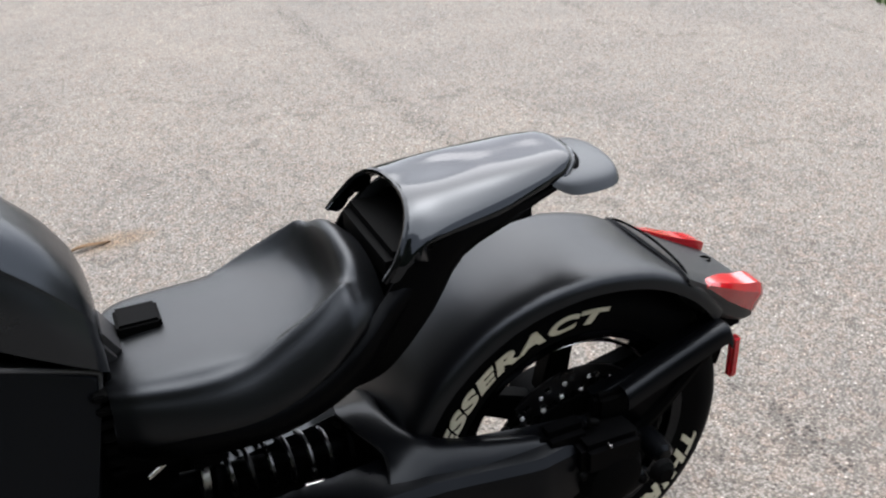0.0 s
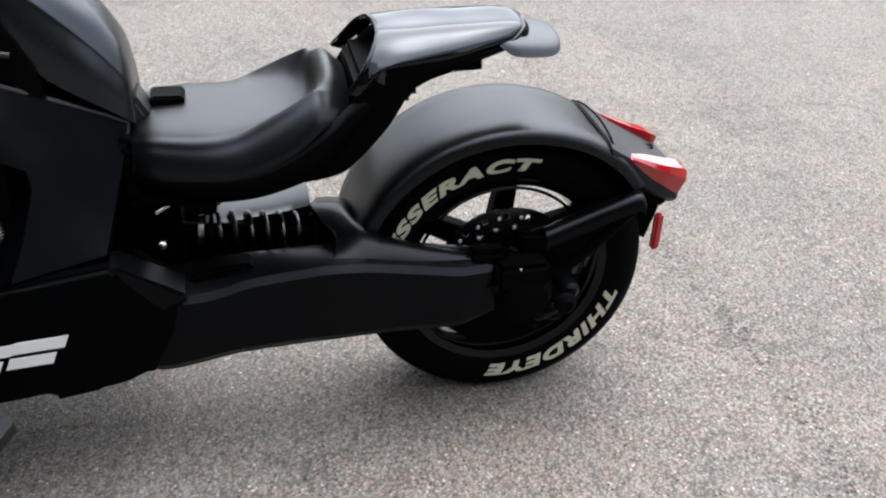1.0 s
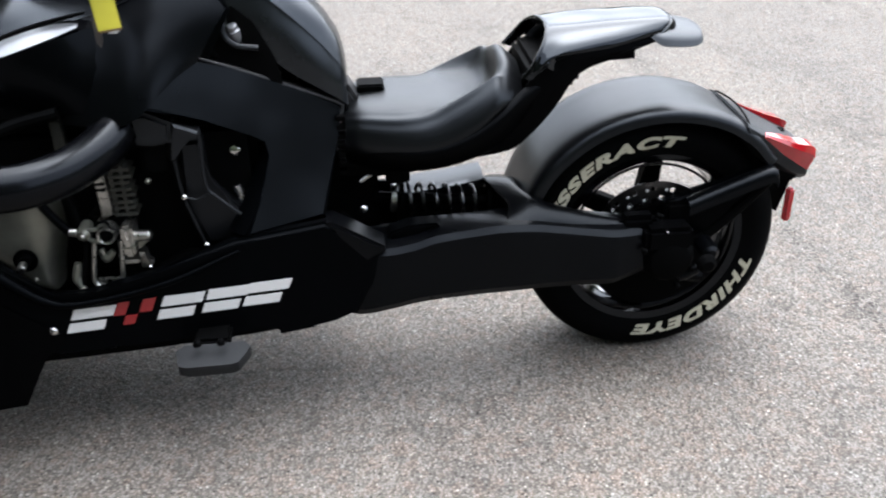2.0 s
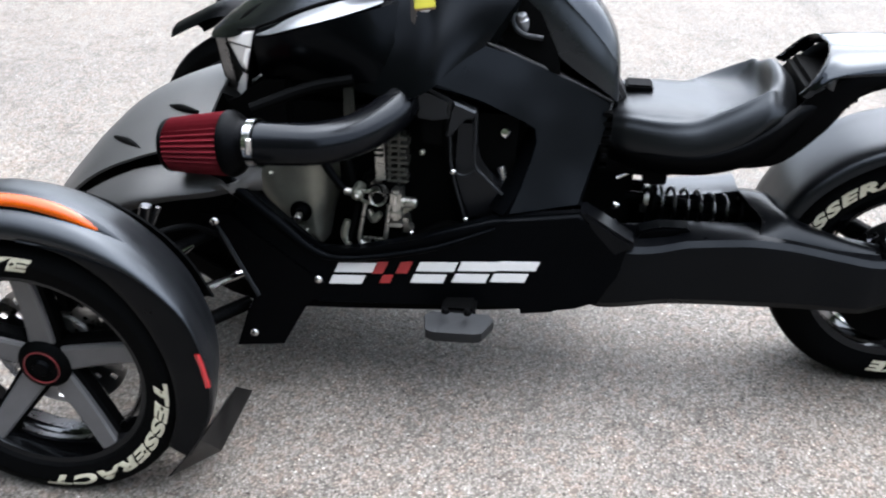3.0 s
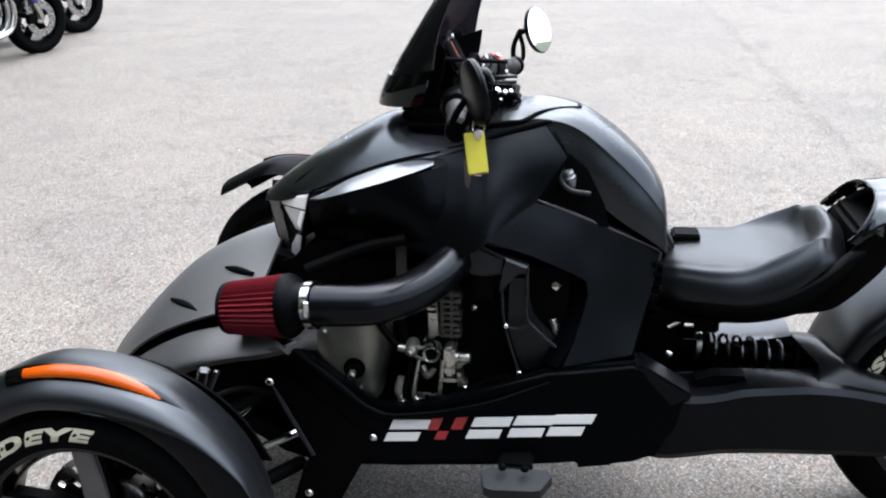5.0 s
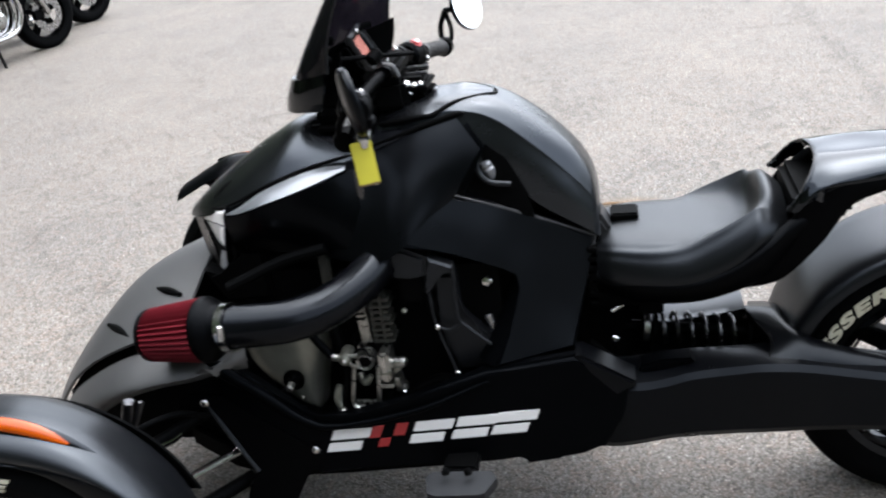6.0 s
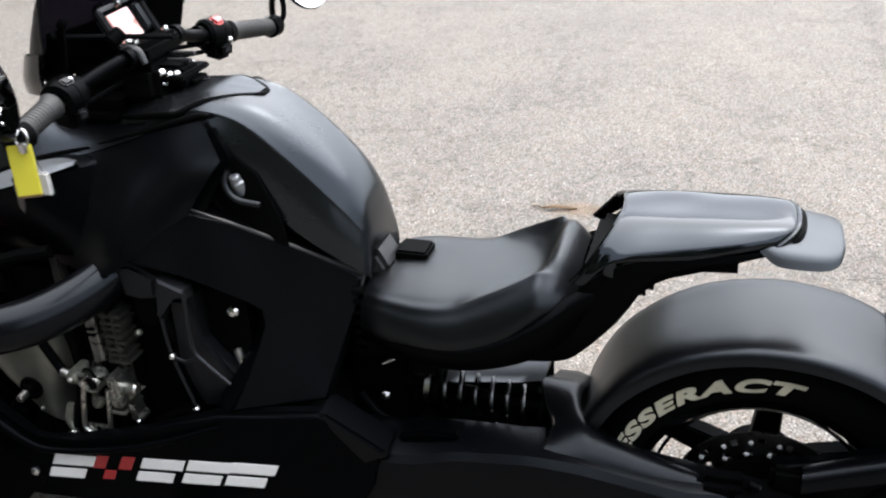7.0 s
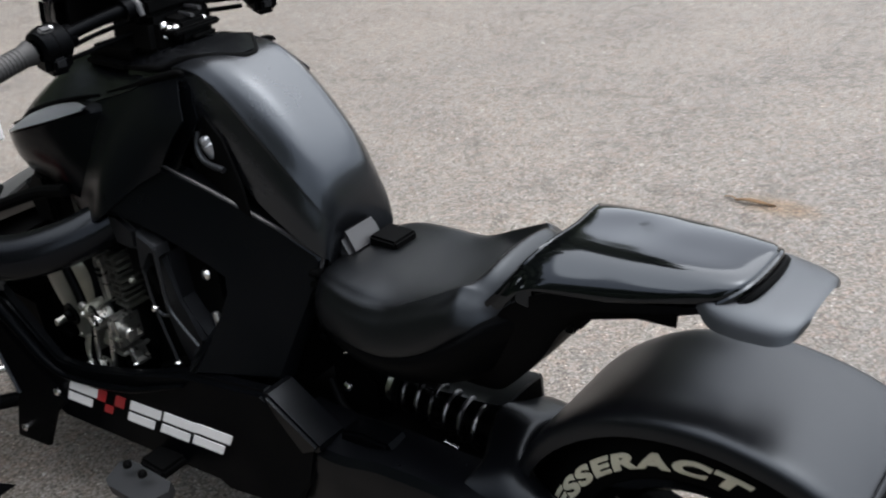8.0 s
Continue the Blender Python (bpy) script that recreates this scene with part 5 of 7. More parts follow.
def tail():
    # front-open gloss hump in one rounded sheet: crest, shoulder, side and lower edge
    half = [
        [(1.442, 0, 0.799), (1.436, -0.056, 0.797), (1.420, -0.096, 0.778), (1.396, -0.117, 0.744), (1.377, -0.121, 0.722)],
        [(1.455, 0, 0.801), (1.450, -0.058, 0.799), (1.434, -0.099, 0.779), (1.410, -0.118, 0.744), (1.396, -0.121, 0.716)],
        [(1.475, 0, 0.803), (1.472, -0.059, 0.801), (1.457, -0.101, 0.782), (1.434, -0.119, 0.760), (1.417, -0.121, 0.739)],
        [(1.500, 0, 0.805), (1.498, -0.059, 0.803), (1.491, -0.099, 0.785), (1.470, -0.116, 0.770), (1.446, -0.120, 0.760)],
        [(1.560, 0, 0.809), (1.560, -0.057, 0.807), (1.558, -0.091, 0.791), (1.554, -0.104, 0.777), (1.548, -0.105, 0.767)],
        [(1.630, 0, 0.812), (1.630, -0.053, 0.810), (1.626, -0.080, 0.795), (1.616, -0.089, 0.782), (1.608, -0.088, 0.773)],
        [(1.688, 0, 0.812), (1.684, -0.049, 0.809), (1.668, -0.070, 0.796), (1.655, -0.076, 0.785), (1.647, -0.075, 0.777)],
        [(1.699, 0, 0.808), (1.694, -0.047, 0.805), (1.677, -0.067, 0.793), (1.662, -0.073, 0.783), (1.653, -0.072, 0.776)],
    ]
    hump = part("tail_cowl", skin([mirrored(h) for h in half], 5, 4, 0.006), COWL, bike, "polished dark tail cover with an open front", 40)
    rim = mirrored([(x + 0.001, y, z - 0.003) for x, y, z in half[0]])
    part("mouth_rim", tube(rim, 0.0045, 8, 3), GLOSS, hump)
    back = mirrored([(x + 0.002, y * 0.99, z - 0.003) for x, y, z in half[-1]])
    part("rear_rim", tube(back, 0.0042, 8, 3), COWL, hump)
    part("rear_gap", tube([(x + 0.007, y * 0.985, z - 0.008) for x, y, z in back[2:-2]], 0.005, 8, 3), DARK, hump)
    # second arch inside the mouth, then the dark inside
    arch = [(x + 0.020, y * 0.86, z - 0.013) for x, y, z in half[0]]
    part("inner_arch", skin([mirrored([(x + d, y * k, z - e) for x, y, z in arch]) for d, k, e in ((0, 1, 0), (0.006, 0.94, 0.009), (0.03, 0.93, 0.012))], 4, 2, 0.003), GREYP, hump, "grey inner arch of the tail cover")
    part("tail_inside", skin([mirrored([(x, 0, z), (x, -w, z - 0.003), (x, -w - 0.03, z - 0.02), (x, -w - 0.04, z - 0.05)]) for x, z, w in ((1.475, 0.781, 0.04), (1.51, 0.784, 0.042), (1.62, 0.785, 0.03))], 2, 2, 0.004), DARK, hump)
    part("tail_floor", block(1.392, 1.50, -0.10, 0.10, 0.69, 0.742, 0.012), DARK, hump)
    # black lower body that carries it
    rows = []
    for x, z0, z1, w in ((1.20, 0.520, 0.565, 0.075), (1.27, 0.533, 0.60, 0.090), (1.355, 0.553, 0.655, 0.104), (1.395, 0.584, 0.712, 0.113), (1.45, 0.648, 0.752, 0.116), (1.497, 0.715, 0.766, 0.113), (1.58, 0.741, 0.772, 0.098), (1.645, 0.759, 0.777, 0.080), (1.685, 0.768, 0.784, 0.068)):
        rows.append([(x, -w, z1), (x, -w - 0.002, (z0 * 0.4 + z1 * 0.6)), (x, -w * 0.94, z0 + 0.010), (x, -w * 0.8, z0), (x, 0, z0 - 0.004), (x, w * 0.8, z0), (x, w * 0.94, z0 + 0.010), (x, w + 0.002, z0 * 0.4 + z1 * 0.6), (x, w, z1)])
    part("tail_body", skin(rows, 2, 3, 0.006), PLASTIC, hump, "black underside of the tail", 28)
    # flexible plastic lip at the end
    rows = []
    for x, z, w, d in ((1.648, 0.798, 0.078, 0.020), (1.668, 0.798, 0.092, 0.031), (1.690, 0.797, 0.0955, 0.033), (1.722, 0.793, 0.092, 0.031), (1.746, 0.790, 0.085, 0.028), (1.760, 0.787, 0.071, 0.020), (1.766, 0.784, 0.046, 0.009)):
        rows.append(mirrored([(x, 0, z), (x, -w * 0.5, z - d * 0.12), (x, -w * 0.85, z - d * 0.45), (x, -w, z - d)]))
    part("tail_lip", skin(rows, 4, 4, 0.004), LIPP, hump, "black plastic lip behind the cover")
    # sub-frame below the seat
    part("seat_frame", skin([[(x, -w, z), (x, -w, z - 0.05), (x, 0, z - 0.06), (x, w, z - 0.05), (x, w, z)] for x, z, w in ((1.02, 0.565, 0.09), (1.12, 0.562, 0.09), (1.22, 0.575, 0.08), (1.31, 0.605, 0.07))], 2, 3, 0.008), DARK, bike)
    part("frame_web", block(0.965, 1.085, -0.06, 0.10, 0.33, 0.555, 0.012), DARK, bike)
    part("frame_tab", block(1.10, 1.15, -0.10, 0.02, 0.495, 0.53, 0.004), DARK, bike)


tail()


def rear_arm():
    # the big arm: steep outer side, crease, top face and the hump round the damper
    rows = []
    for x, zb, zc, w, zh in ((0.99, 0.240, 0.395, 0.195, 0.41), (1.04, 0.238, 0.396, 0.208, 0.410), (1.10, 0.250, 0.397, 0.213, 0.414), (1.15, 0.260, 0.405, 0.212, 0.422), (1.20, 0.264, 0.418, 0.209, 0.428), (1.29, 0.268, 0.427, 0.206, 0.432), (1.335, 0.269, 0.430, 0.205, 0.436), (1.40, 0.271, 0.427, 0.203, 0.440), (1.45, 0.271, 0.419, 0.200, 0.434), (1.50, 0.270, 0.410, 0.198, 0.424), (1.57, 0.268, 0.399, 0.196, 0.412), (1.60, 0.272, 0.396, 0.190, 0.408), (1.65, 0.285, 0.392, 0.178, 0.402), (1.69, 0.300, 0.388, 0.168, 0.396)):
        rows.append([(x, -w + 0.07, zb - 0.006), (x, -w + 0.015, zb), (x, -w, zb + 0.02), (x, -w, zc - 0.030), (x, -w + 0.004, zc - 0.012), (x, -w + 0.015, zc - 0.001), (x, -0.135, zh - 0.002), (x, -0.115, zh - 0.004), (x, -0.105, zh - 0.05), (x, -0.105, zb)])
    bm = bmesh.new()
    r = np.array(rows)
    full = np.stack([spline(r[:, j], 4) for j in range(r.shape[1])], 1)
    vs = grid(bm, full, loop_u=True)
    bm.faces.new(vs[0])
    bm.faces.new(vs[-1])
    arm = part("swing_arm", bm, SATIN, bike, "broad satin black rear swing arm", 24)
    # top plate beyond the spring, and the bulkhead behind the spring's pocket
    def rail():
        return skin([[(x, -0.030, 0.34), (x, -0.030, z - 0.006), (x, -0.026, z), (x, 0.02, z + 0.003), (x, 0.066, z), (x, 0.080, z - 0.014), (x, 0.082, z - 0.1)] for x, z in ((1.125, 0.420), (1.16, 0.436), (1.21, 0.444), (1.27, 0.452), (1.318, 0.462))], 2, 3, 0.006)
    part("arm_rail", rail(), CHAR, arm, "", 40)
    # hump behind the damper's pocket: slanted rim with its peak, then one smooth skin down to the arm
    hump = [
        [(1.345, 0.082, 0.36), (1.336, 0.076, 0.420), (1.328, 0.02, 0.447), (1.318, -0.03, 0.466), (1.338, -0.085, 0.459), (1.357, -0.128, 0.450), (1.350, -0.163, 0.435), (1.340, -0.188, 0.418)],
        [(1.375, 0.082, 0.36), (1.368, 0.076, 0.420), (1.362, 0.02, 0.447), (1.356, -0.03, 0.464), (1.368, -0.085, 0.461), (1.380, -0.130, 0.455), (1.376, -0.165, 0.437), (1.372, -0.188, 0.418)],
        [(1.392, 0.082, 0.36), (1.392, 0.074, 0.412), (1.389, 0.02, 0.440), (1.381, -0.03, 0.457), (1.390, -0.085, 0.459), (1.408, -0.132, 0.457), (1.408, -0.165, 0.437), (1.41, -0.188, 0.414)],
        [(1.395, 0.080, 0.35), (1.400, 0.072, 0.39), (1.398, 0.02, 0.415), (1.391, -0.03, 0.43), (1.400, -0.085, 0.440), (1.450, -0.134, 0.443), (1.452, -0.165, 0.430), (1.455, -0.186, 0.406)],
        [(1.396, 0.080, 0.34), (1.396, 0.072, 0.36), (1.395, 0.02, 0.36), (1.394, -0.03, 0.36), (1.404, -0.085, 0.37), (1.62, -0.136, 0.396), (1.62, -0.165, 0.388), (1.62, -0.176, 0.37)],
    ]
    part("arm_hump", skin(hump, 3, 3, 0.006), SATIN, arm, "smooth hump behind the damper", 45)
    part("pocket_wall", skin([[(x, y, z) for x, y, z in hump[0][3:]], [(x + 0.004, y + 0.004, 0.36) for x, y, z in hump[0][3:]]], 2, 2, 0.004), DARK, arm)
    part("arm_wall", block(0.99, 1.20, 0.045, 0.065, 0.27, 0.435, 0.006), DARK, arm)
    part("arm_floor", block(1.02, 1.34, -0.112, 0.01, 0.28, 0.355, 0.01), DARK, arm)
    part("arm_cross", block(1.345, 1.395, -0.12, 0.075, 0.30, 0.40, 0.012), DARK, arm)
    part("arm_step", flat([(1.09, 0.395), (1.118, 0.398), (1.150, 0.414), (1.205, 0.424), (1.198, 0.433), (1.14, 0.431), (1.10, 0.418)], (-0.172, 0, 0), 0.04, bevel=0.005), MATTE, arm)
    def wedge():
        return flat([(0.972, 0.470), (0.985, 0.472), (1.088, 0.410), (1.088, 0.398), (1.05, 0.375), (1.0, 0.425)], (-0.236, 0.018, 0), 0.06, bevel=0.006)
    both("pivot_cover", wedge, SATIN, arm)
    # gear case at the hub
    case = part("gear_case", lathe([(-0.205, 0), (-0.205, 0.026), (-0.198, 0.044), (-0.18, 0.056), (-0.15, 0.064), (-0.11, 0.068), (-0.11, 0)], (1.70, 0.0, 0.322), 40), DARK, arm, "black final drive case")
    rows = []
    for x, z, w in ((1.672, 0.372, 0.030), (1.712, 0.371, 0.030), (1.741, 0.362, 0.026), (1.757, 0.338, 0.022), (1.757, 0.312, 0.020), (1.745, 0.286, 0.018)):
        rows.append([(x, -0.120, z), (x, -0.168, z), (x - 0.004, -0.176, z - 0.006), (x - 0.012, -0.178, z - w * 0.6), (x - 0.018, -0.160, z - w)])
    part("case_web", skin(rows, 3, 3, 0.005), SATIN, case, "satin web of the drive case")
    part("case_foot", turned([(0, 0), (0, 0.011), (0.012, 0.014), (0.045, 0.013), (0.05, 0)], (1.728, -0.172, 0.268), (1.778, -0.172, 0.292), 14), SATIN, case)
    part("case_boss", lathe([(-0.196, 0), (-0.196, 0.011), (-0.190, 0.018), (-0.17, 0.020), (-0.14, 0.020)], (1.789, 0.0, 0.332), 20), SATIN, case)
    part("arm_end", block(1.590, 1.672, -0.168, -0.124, 0.375, 0.418, 0.012), PLASTIC, case)
    part("end_pin", rod((1.668, -0.160, 0.418), (1.684, -0.162, 0.412), 0.006), DARK, case)
    part("case_lug", block(1.64, 1.745, -0.2, -0.14, 0.345, 0.40, 0.010), PLASTIC, case)
    part("case_cap", lathe([(-0.222, 0), (-0.222, 0.012), (-0.215, 0.02), (-0.205, 0.022)], (1.775, 0.0, 0.318), 20), DARK, case)
    part("case_screw", bolt((1.683, -0.198, 0.395), 0.004), DIMST, case)
    for dx, dz in ((-0.05, 0.03), (0.03, -0.06), (0.06, -0.02)):
        part("case_screw", bolt((1.69 + dx, -0.196, 0.32 + dz), 0.007), DARK, case)
    part("caliper", block(1.70, 1.765, -0.135, -0.10, 0.385, 0.43, 0.008), DARK, arm, "black rear brake caliper")
    part("case_arm", tube([(1.70, -0.15, 0.30), (1.745, -0.15, 0.265), (1.79, -0.14, 0.25)], 0.016, 10), PLASTIC, arm)


rear_arm()


def damper():
    a, b = Vector((1.03, -0.045, 0.445)), Vector((1.34, -0.045, 0.418))
    d = (b - a).normalized()
    u = d.cross(Vector((0, 1, 0))).normalized()
    v = d.cross(u)
    body = part("rear_damper", rod(a, b, 0.013), DARK, bike, "black rear coil-over damper")
    pts = []
    for t in np.linspace(0, 1, 7 * 14):
        w = 2 * math.pi * 6 * t
        pts.append(a + d * (0.115 + 0.17 * t) + (u * math.cos(w) + v * math.sin(w)) * 0.033)
    part("spring", tube([tuple(p) for p in pts], 0.0042, 8, 1), DIMST, body, "black coil spring")
    for t0 in (0.100, 0.29):
        part("spring_seat", turned([(0, 0.010), (0, 0.036), (0.008, 0.036), (0.010, 0.010)], a + d * t0, b, 28), DARK, body)
    part("adjuster", turned([(0, 0.02), (0, 0.031), (0.010, 0.031), (0.012, 0.02)], a + d * 0.082, b, 16), ALU, body, "bare metal preload ring")
    part("damper_bolt", bolt((1.05, -0.1, 0.44), 0.009), CHROME, body)
    part("damper_screw", rod((1.045, -0.09, 0.500), (1.078, -0.085, 0.518), 0.0045), CHROME, body)
    part("hose", tube([(1.0, -0.09, 0.43), (1.05, -0.11, 0.40), (1.12, -0.12, 0.398), (1.20, -0.11, 0.41)], 0.007, 8), DARK, body)
    part("end_screw", rod((1.245, -0.09, 0.405), (1.275, -0.09, 0.403), 0.005), CHROME, body)


damper()


def rear_wheel():
    c = AX_R
    wheel = part("rear_wheel", lathe([(-0.086, 0.192), (-0.09, 0.208), (-0.083, 0.21), (-0.07, 0.2), (0.0, 0.184), (0.07, 0.2), (0.083, 0.21), (0.09, 0.208), (0.086, 0.192), (0.0, 0.175), (-0.06, 0.186)], c, 80, loop=True), GLOSS, bike, "black spoked rear wheel", 50)
    part("tyre", lathe(tyre_profile(0.195, 0.290, 0.202), c, 110, loop=True), RUBBER, wheel, "wide black tyre with cream words on its side", 45)
    for bm in five_star((88, 148, 208, 268, 328, 28), 0.05, 0.19, 0.05, 0.036, -0.02, -0.05, 0.035, c):
        part("spoke", bm, DARK, wheel)
    part("hub", lathe([(-0.06, 0), (-0.06, 0.05), (-0.05, 0.06), (0.05, 0.06), (0.06, 0.05), (0.06, 0)], c, 40), DARK, wheel)
    part("rim_lip", lathe([(-0.064, 0.172), (-0.050, 0.1695), (-0.046, 0.173), (-0.060, 0.177)], c, 72, loop=True), CHROME, wheel, "bare metal rim edge")
    part("disc_carrier", lathe([(-0.088, 0.03), (-0.088, 0.088), (-0.08, 0.088), (-0.08, 0.03)], c, 32, loop=True), DARK, wheel)
    put_letters(ring_word("TESSERACT", c, tyre_profile(0.195, 0.290, 0.202), 0.2265, 174, 78.5, 0.0265), wheel)
    put_letters(ring_word("THIRDEYE", c, tyre_profile(0.195, 0.290, 0.202), 0.2225, -14, -97, 0.0255), wheel)
    disc = part("brake_disc", disc_with_holes(c, -0.085, 0.085, 0.142, 0.005, 18), DIMST, wheel, "drilled steel brake disc")
    for k in range(18):
        for r, off in ((0.103, 0.25), (0.125, 0.0)):
            a = 2 * math.pi * (k + off) / 18
            part("drilling", lathe([(-0.0906, 0.0), (-0.0906, 0.0036), (-0.0890, 0.0042)], (c[0] + r * math.cos(a), 0.0, c[2] + r * math.sin(a)), 10), SILVER, disc)
    low = [(c[0] + 0.15 * math.cos(a), c[2] - 0.012 + 0.15 * math.sin(a)) for a in np.linspace(math.pi, 2 * math.pi, 15)]
    part("disc_guard", flat(low, (-0.097, 0, 0), 0.004, bevel=0.001), DARK, wheel, "black lower disc guard")
    # hugger
    secs = []
    for ang, r in ((190, 0.324), (176, 0.325), (158, 0.327), (138, 0.329), (115, 0.328), (92, 0.327), (70, 0.330), (52, 0.332), (38, 0.330)):
        ca, sa = math.cos(radians(ang)), math.sin(radians(ang))
        half = []
        for rr, y in ((r - 0.006, 0), (r - 0.006, -0.05), (r - 0.006, -0.088), (r - 0.010, -0.111), (r - 0.019, -0.121), (r - 0.034, -0.124)):
            half.append((c[0] + rr * ca, y, c[2] + rr * sa))
        secs.append(mirrored(half))
    fender = part("rear_fender", skin(secs, 4, 4, 0.005), MUDG, bike, "rounded satin black rear mudguard")
    # lamp carrier behind the mudguard
    rows = []
    for x, z, w, d in ((1.865, 0.605, 0.118, 0.03), (1.90, 0.583, 0.112, 0.05), (1.95, 0.556, 0.104, 0.06), (2.0, 0.532, 0.095, 0.065), (2.03, 0.518, 0.085, 0.06)):
        rows.append(mirrored([(x, 0, z - 0.004), (x, -w * 0.7, z - 0.006), (x, -w, z - 0.014), (x, -w * 0.98, z - d), (x, -w * 0.7, z - d - 0.02)]))
    carrier = part("lamp_carrier", skin(rows, 2, 4, 0.005), GREYP, fender, "dark grey carrier of the tail lamps", 28)
    part("carrier_seam", tube([(1.866, -0.120, 0.578), (1.872, -0.09, 0.5965), (1.876, 0, 0.6035), (1.872, 0.09, 0.5965), (1.868, 0.120, 0.578)], 0.0022, 8), DARK, fender)
    part("carrier_badge", lathe([(0, 0.011), (0.003, 0.010), (0.003, 0.007), (0.0, 0.006)], (1.995, 0.005, 0.5295), 24, axis="z"), DARK, fender)
    def lamp():
        bm = bmesh.new()
        rows = []
        for x, z, y, w, h in ((1.912, 0.567, -0.106, 0.006, 0.008), (1.95, 0.554, -0.103, 0.024, 0.022), (1.99, 0.540, -0.099, 0.03, 0.036), (2.025, 0.530, -0.092, 0.032, 0.05), (2.037, 0.522, -0.088, 0.026, 0.05)):
            rows.append([(x, y + w, z + 0.002), (x, y - 0.004, z), (x, y - 0.008, z - h * 0.35), (x - 0.012, y - 0.004, z - h), (x - 0.012, y + w, z - h)])
        r = np.array(rows)
        full = np.stack([spline(r[:, j], 3) for j in range(5)], 1)
        vs = grid(bm, full, loop_u=True)
        bm.faces.new(vs[0])
        bm.faces.new(vs[-1])
        return bm
    for l in both("tail_lamp", lamp, REDLENS, bike, "faceted red tail lamp", 20):
        l.parent = bike
    part("lamp_back", block(1.93, 2.015, -0.085, 0.085, 0.44, 0.50, 0.01), DARK, fender)
    part("plate_hanger", flat([(1.90, 0.50), (2.0, 0.478), (2.004, 0.43), (1.985, 0.36), (1.965, 0.37), (1.955, 0.44)], (-0.07, 0, 0), 0.14, bevel=0.006), DARK, fender)
    def refl():
        return block(1.988, 2.006, -0.097, -0.080, 0.348, 0.430, 0.005)
    part("rear_reflector", refl(), REDLENS, bike, "upright red reflector")
    # stay from the hub to the lamps
    stay = part("fender_stay", flat([(1.70, 0.43), (1.76, 0.442), (1.91, 0.495), (1.934, 0.492), (1.938, 0.472), (1.85, 0.41), (1.80, 0.36), (1.765, 0.30), (1.735, 0.32), (1.72, 0.38)], (-0.152, 0.015, 0), 0.026, bevel=0.008, seg=3), MATTE, fender, "black strut that holds the mudguard")
    # glossier skin over the strut, added so its upper face shows a highlight
    part("stay_sheen", skin([[(x, -0.112, z - 0.018), (x, -0.118, z - 0.002), (x, -0.140, z), (x, -0.152, z - 0.010), (x, -0.154, z - 0.030)] for x, z in ((1.745, 0.437), (1.785, 0.453), (1.84, 0.474), (1.90, 0.497), (1.928, 0.504), (1.936, 0.492))], 3, 3, 0.004), SATIN, fender, "rounded glossier upper face of the strut, added for its highlight")
    part("stay_brace", tube([(1.93, -0.13, 0.485), (1.90, -0.12, 0.44), (1.82, -0.12, 0.36), (1.76, -0.12, 0.32)], 0.014, 10), DARK, fender)


rear_wheel()


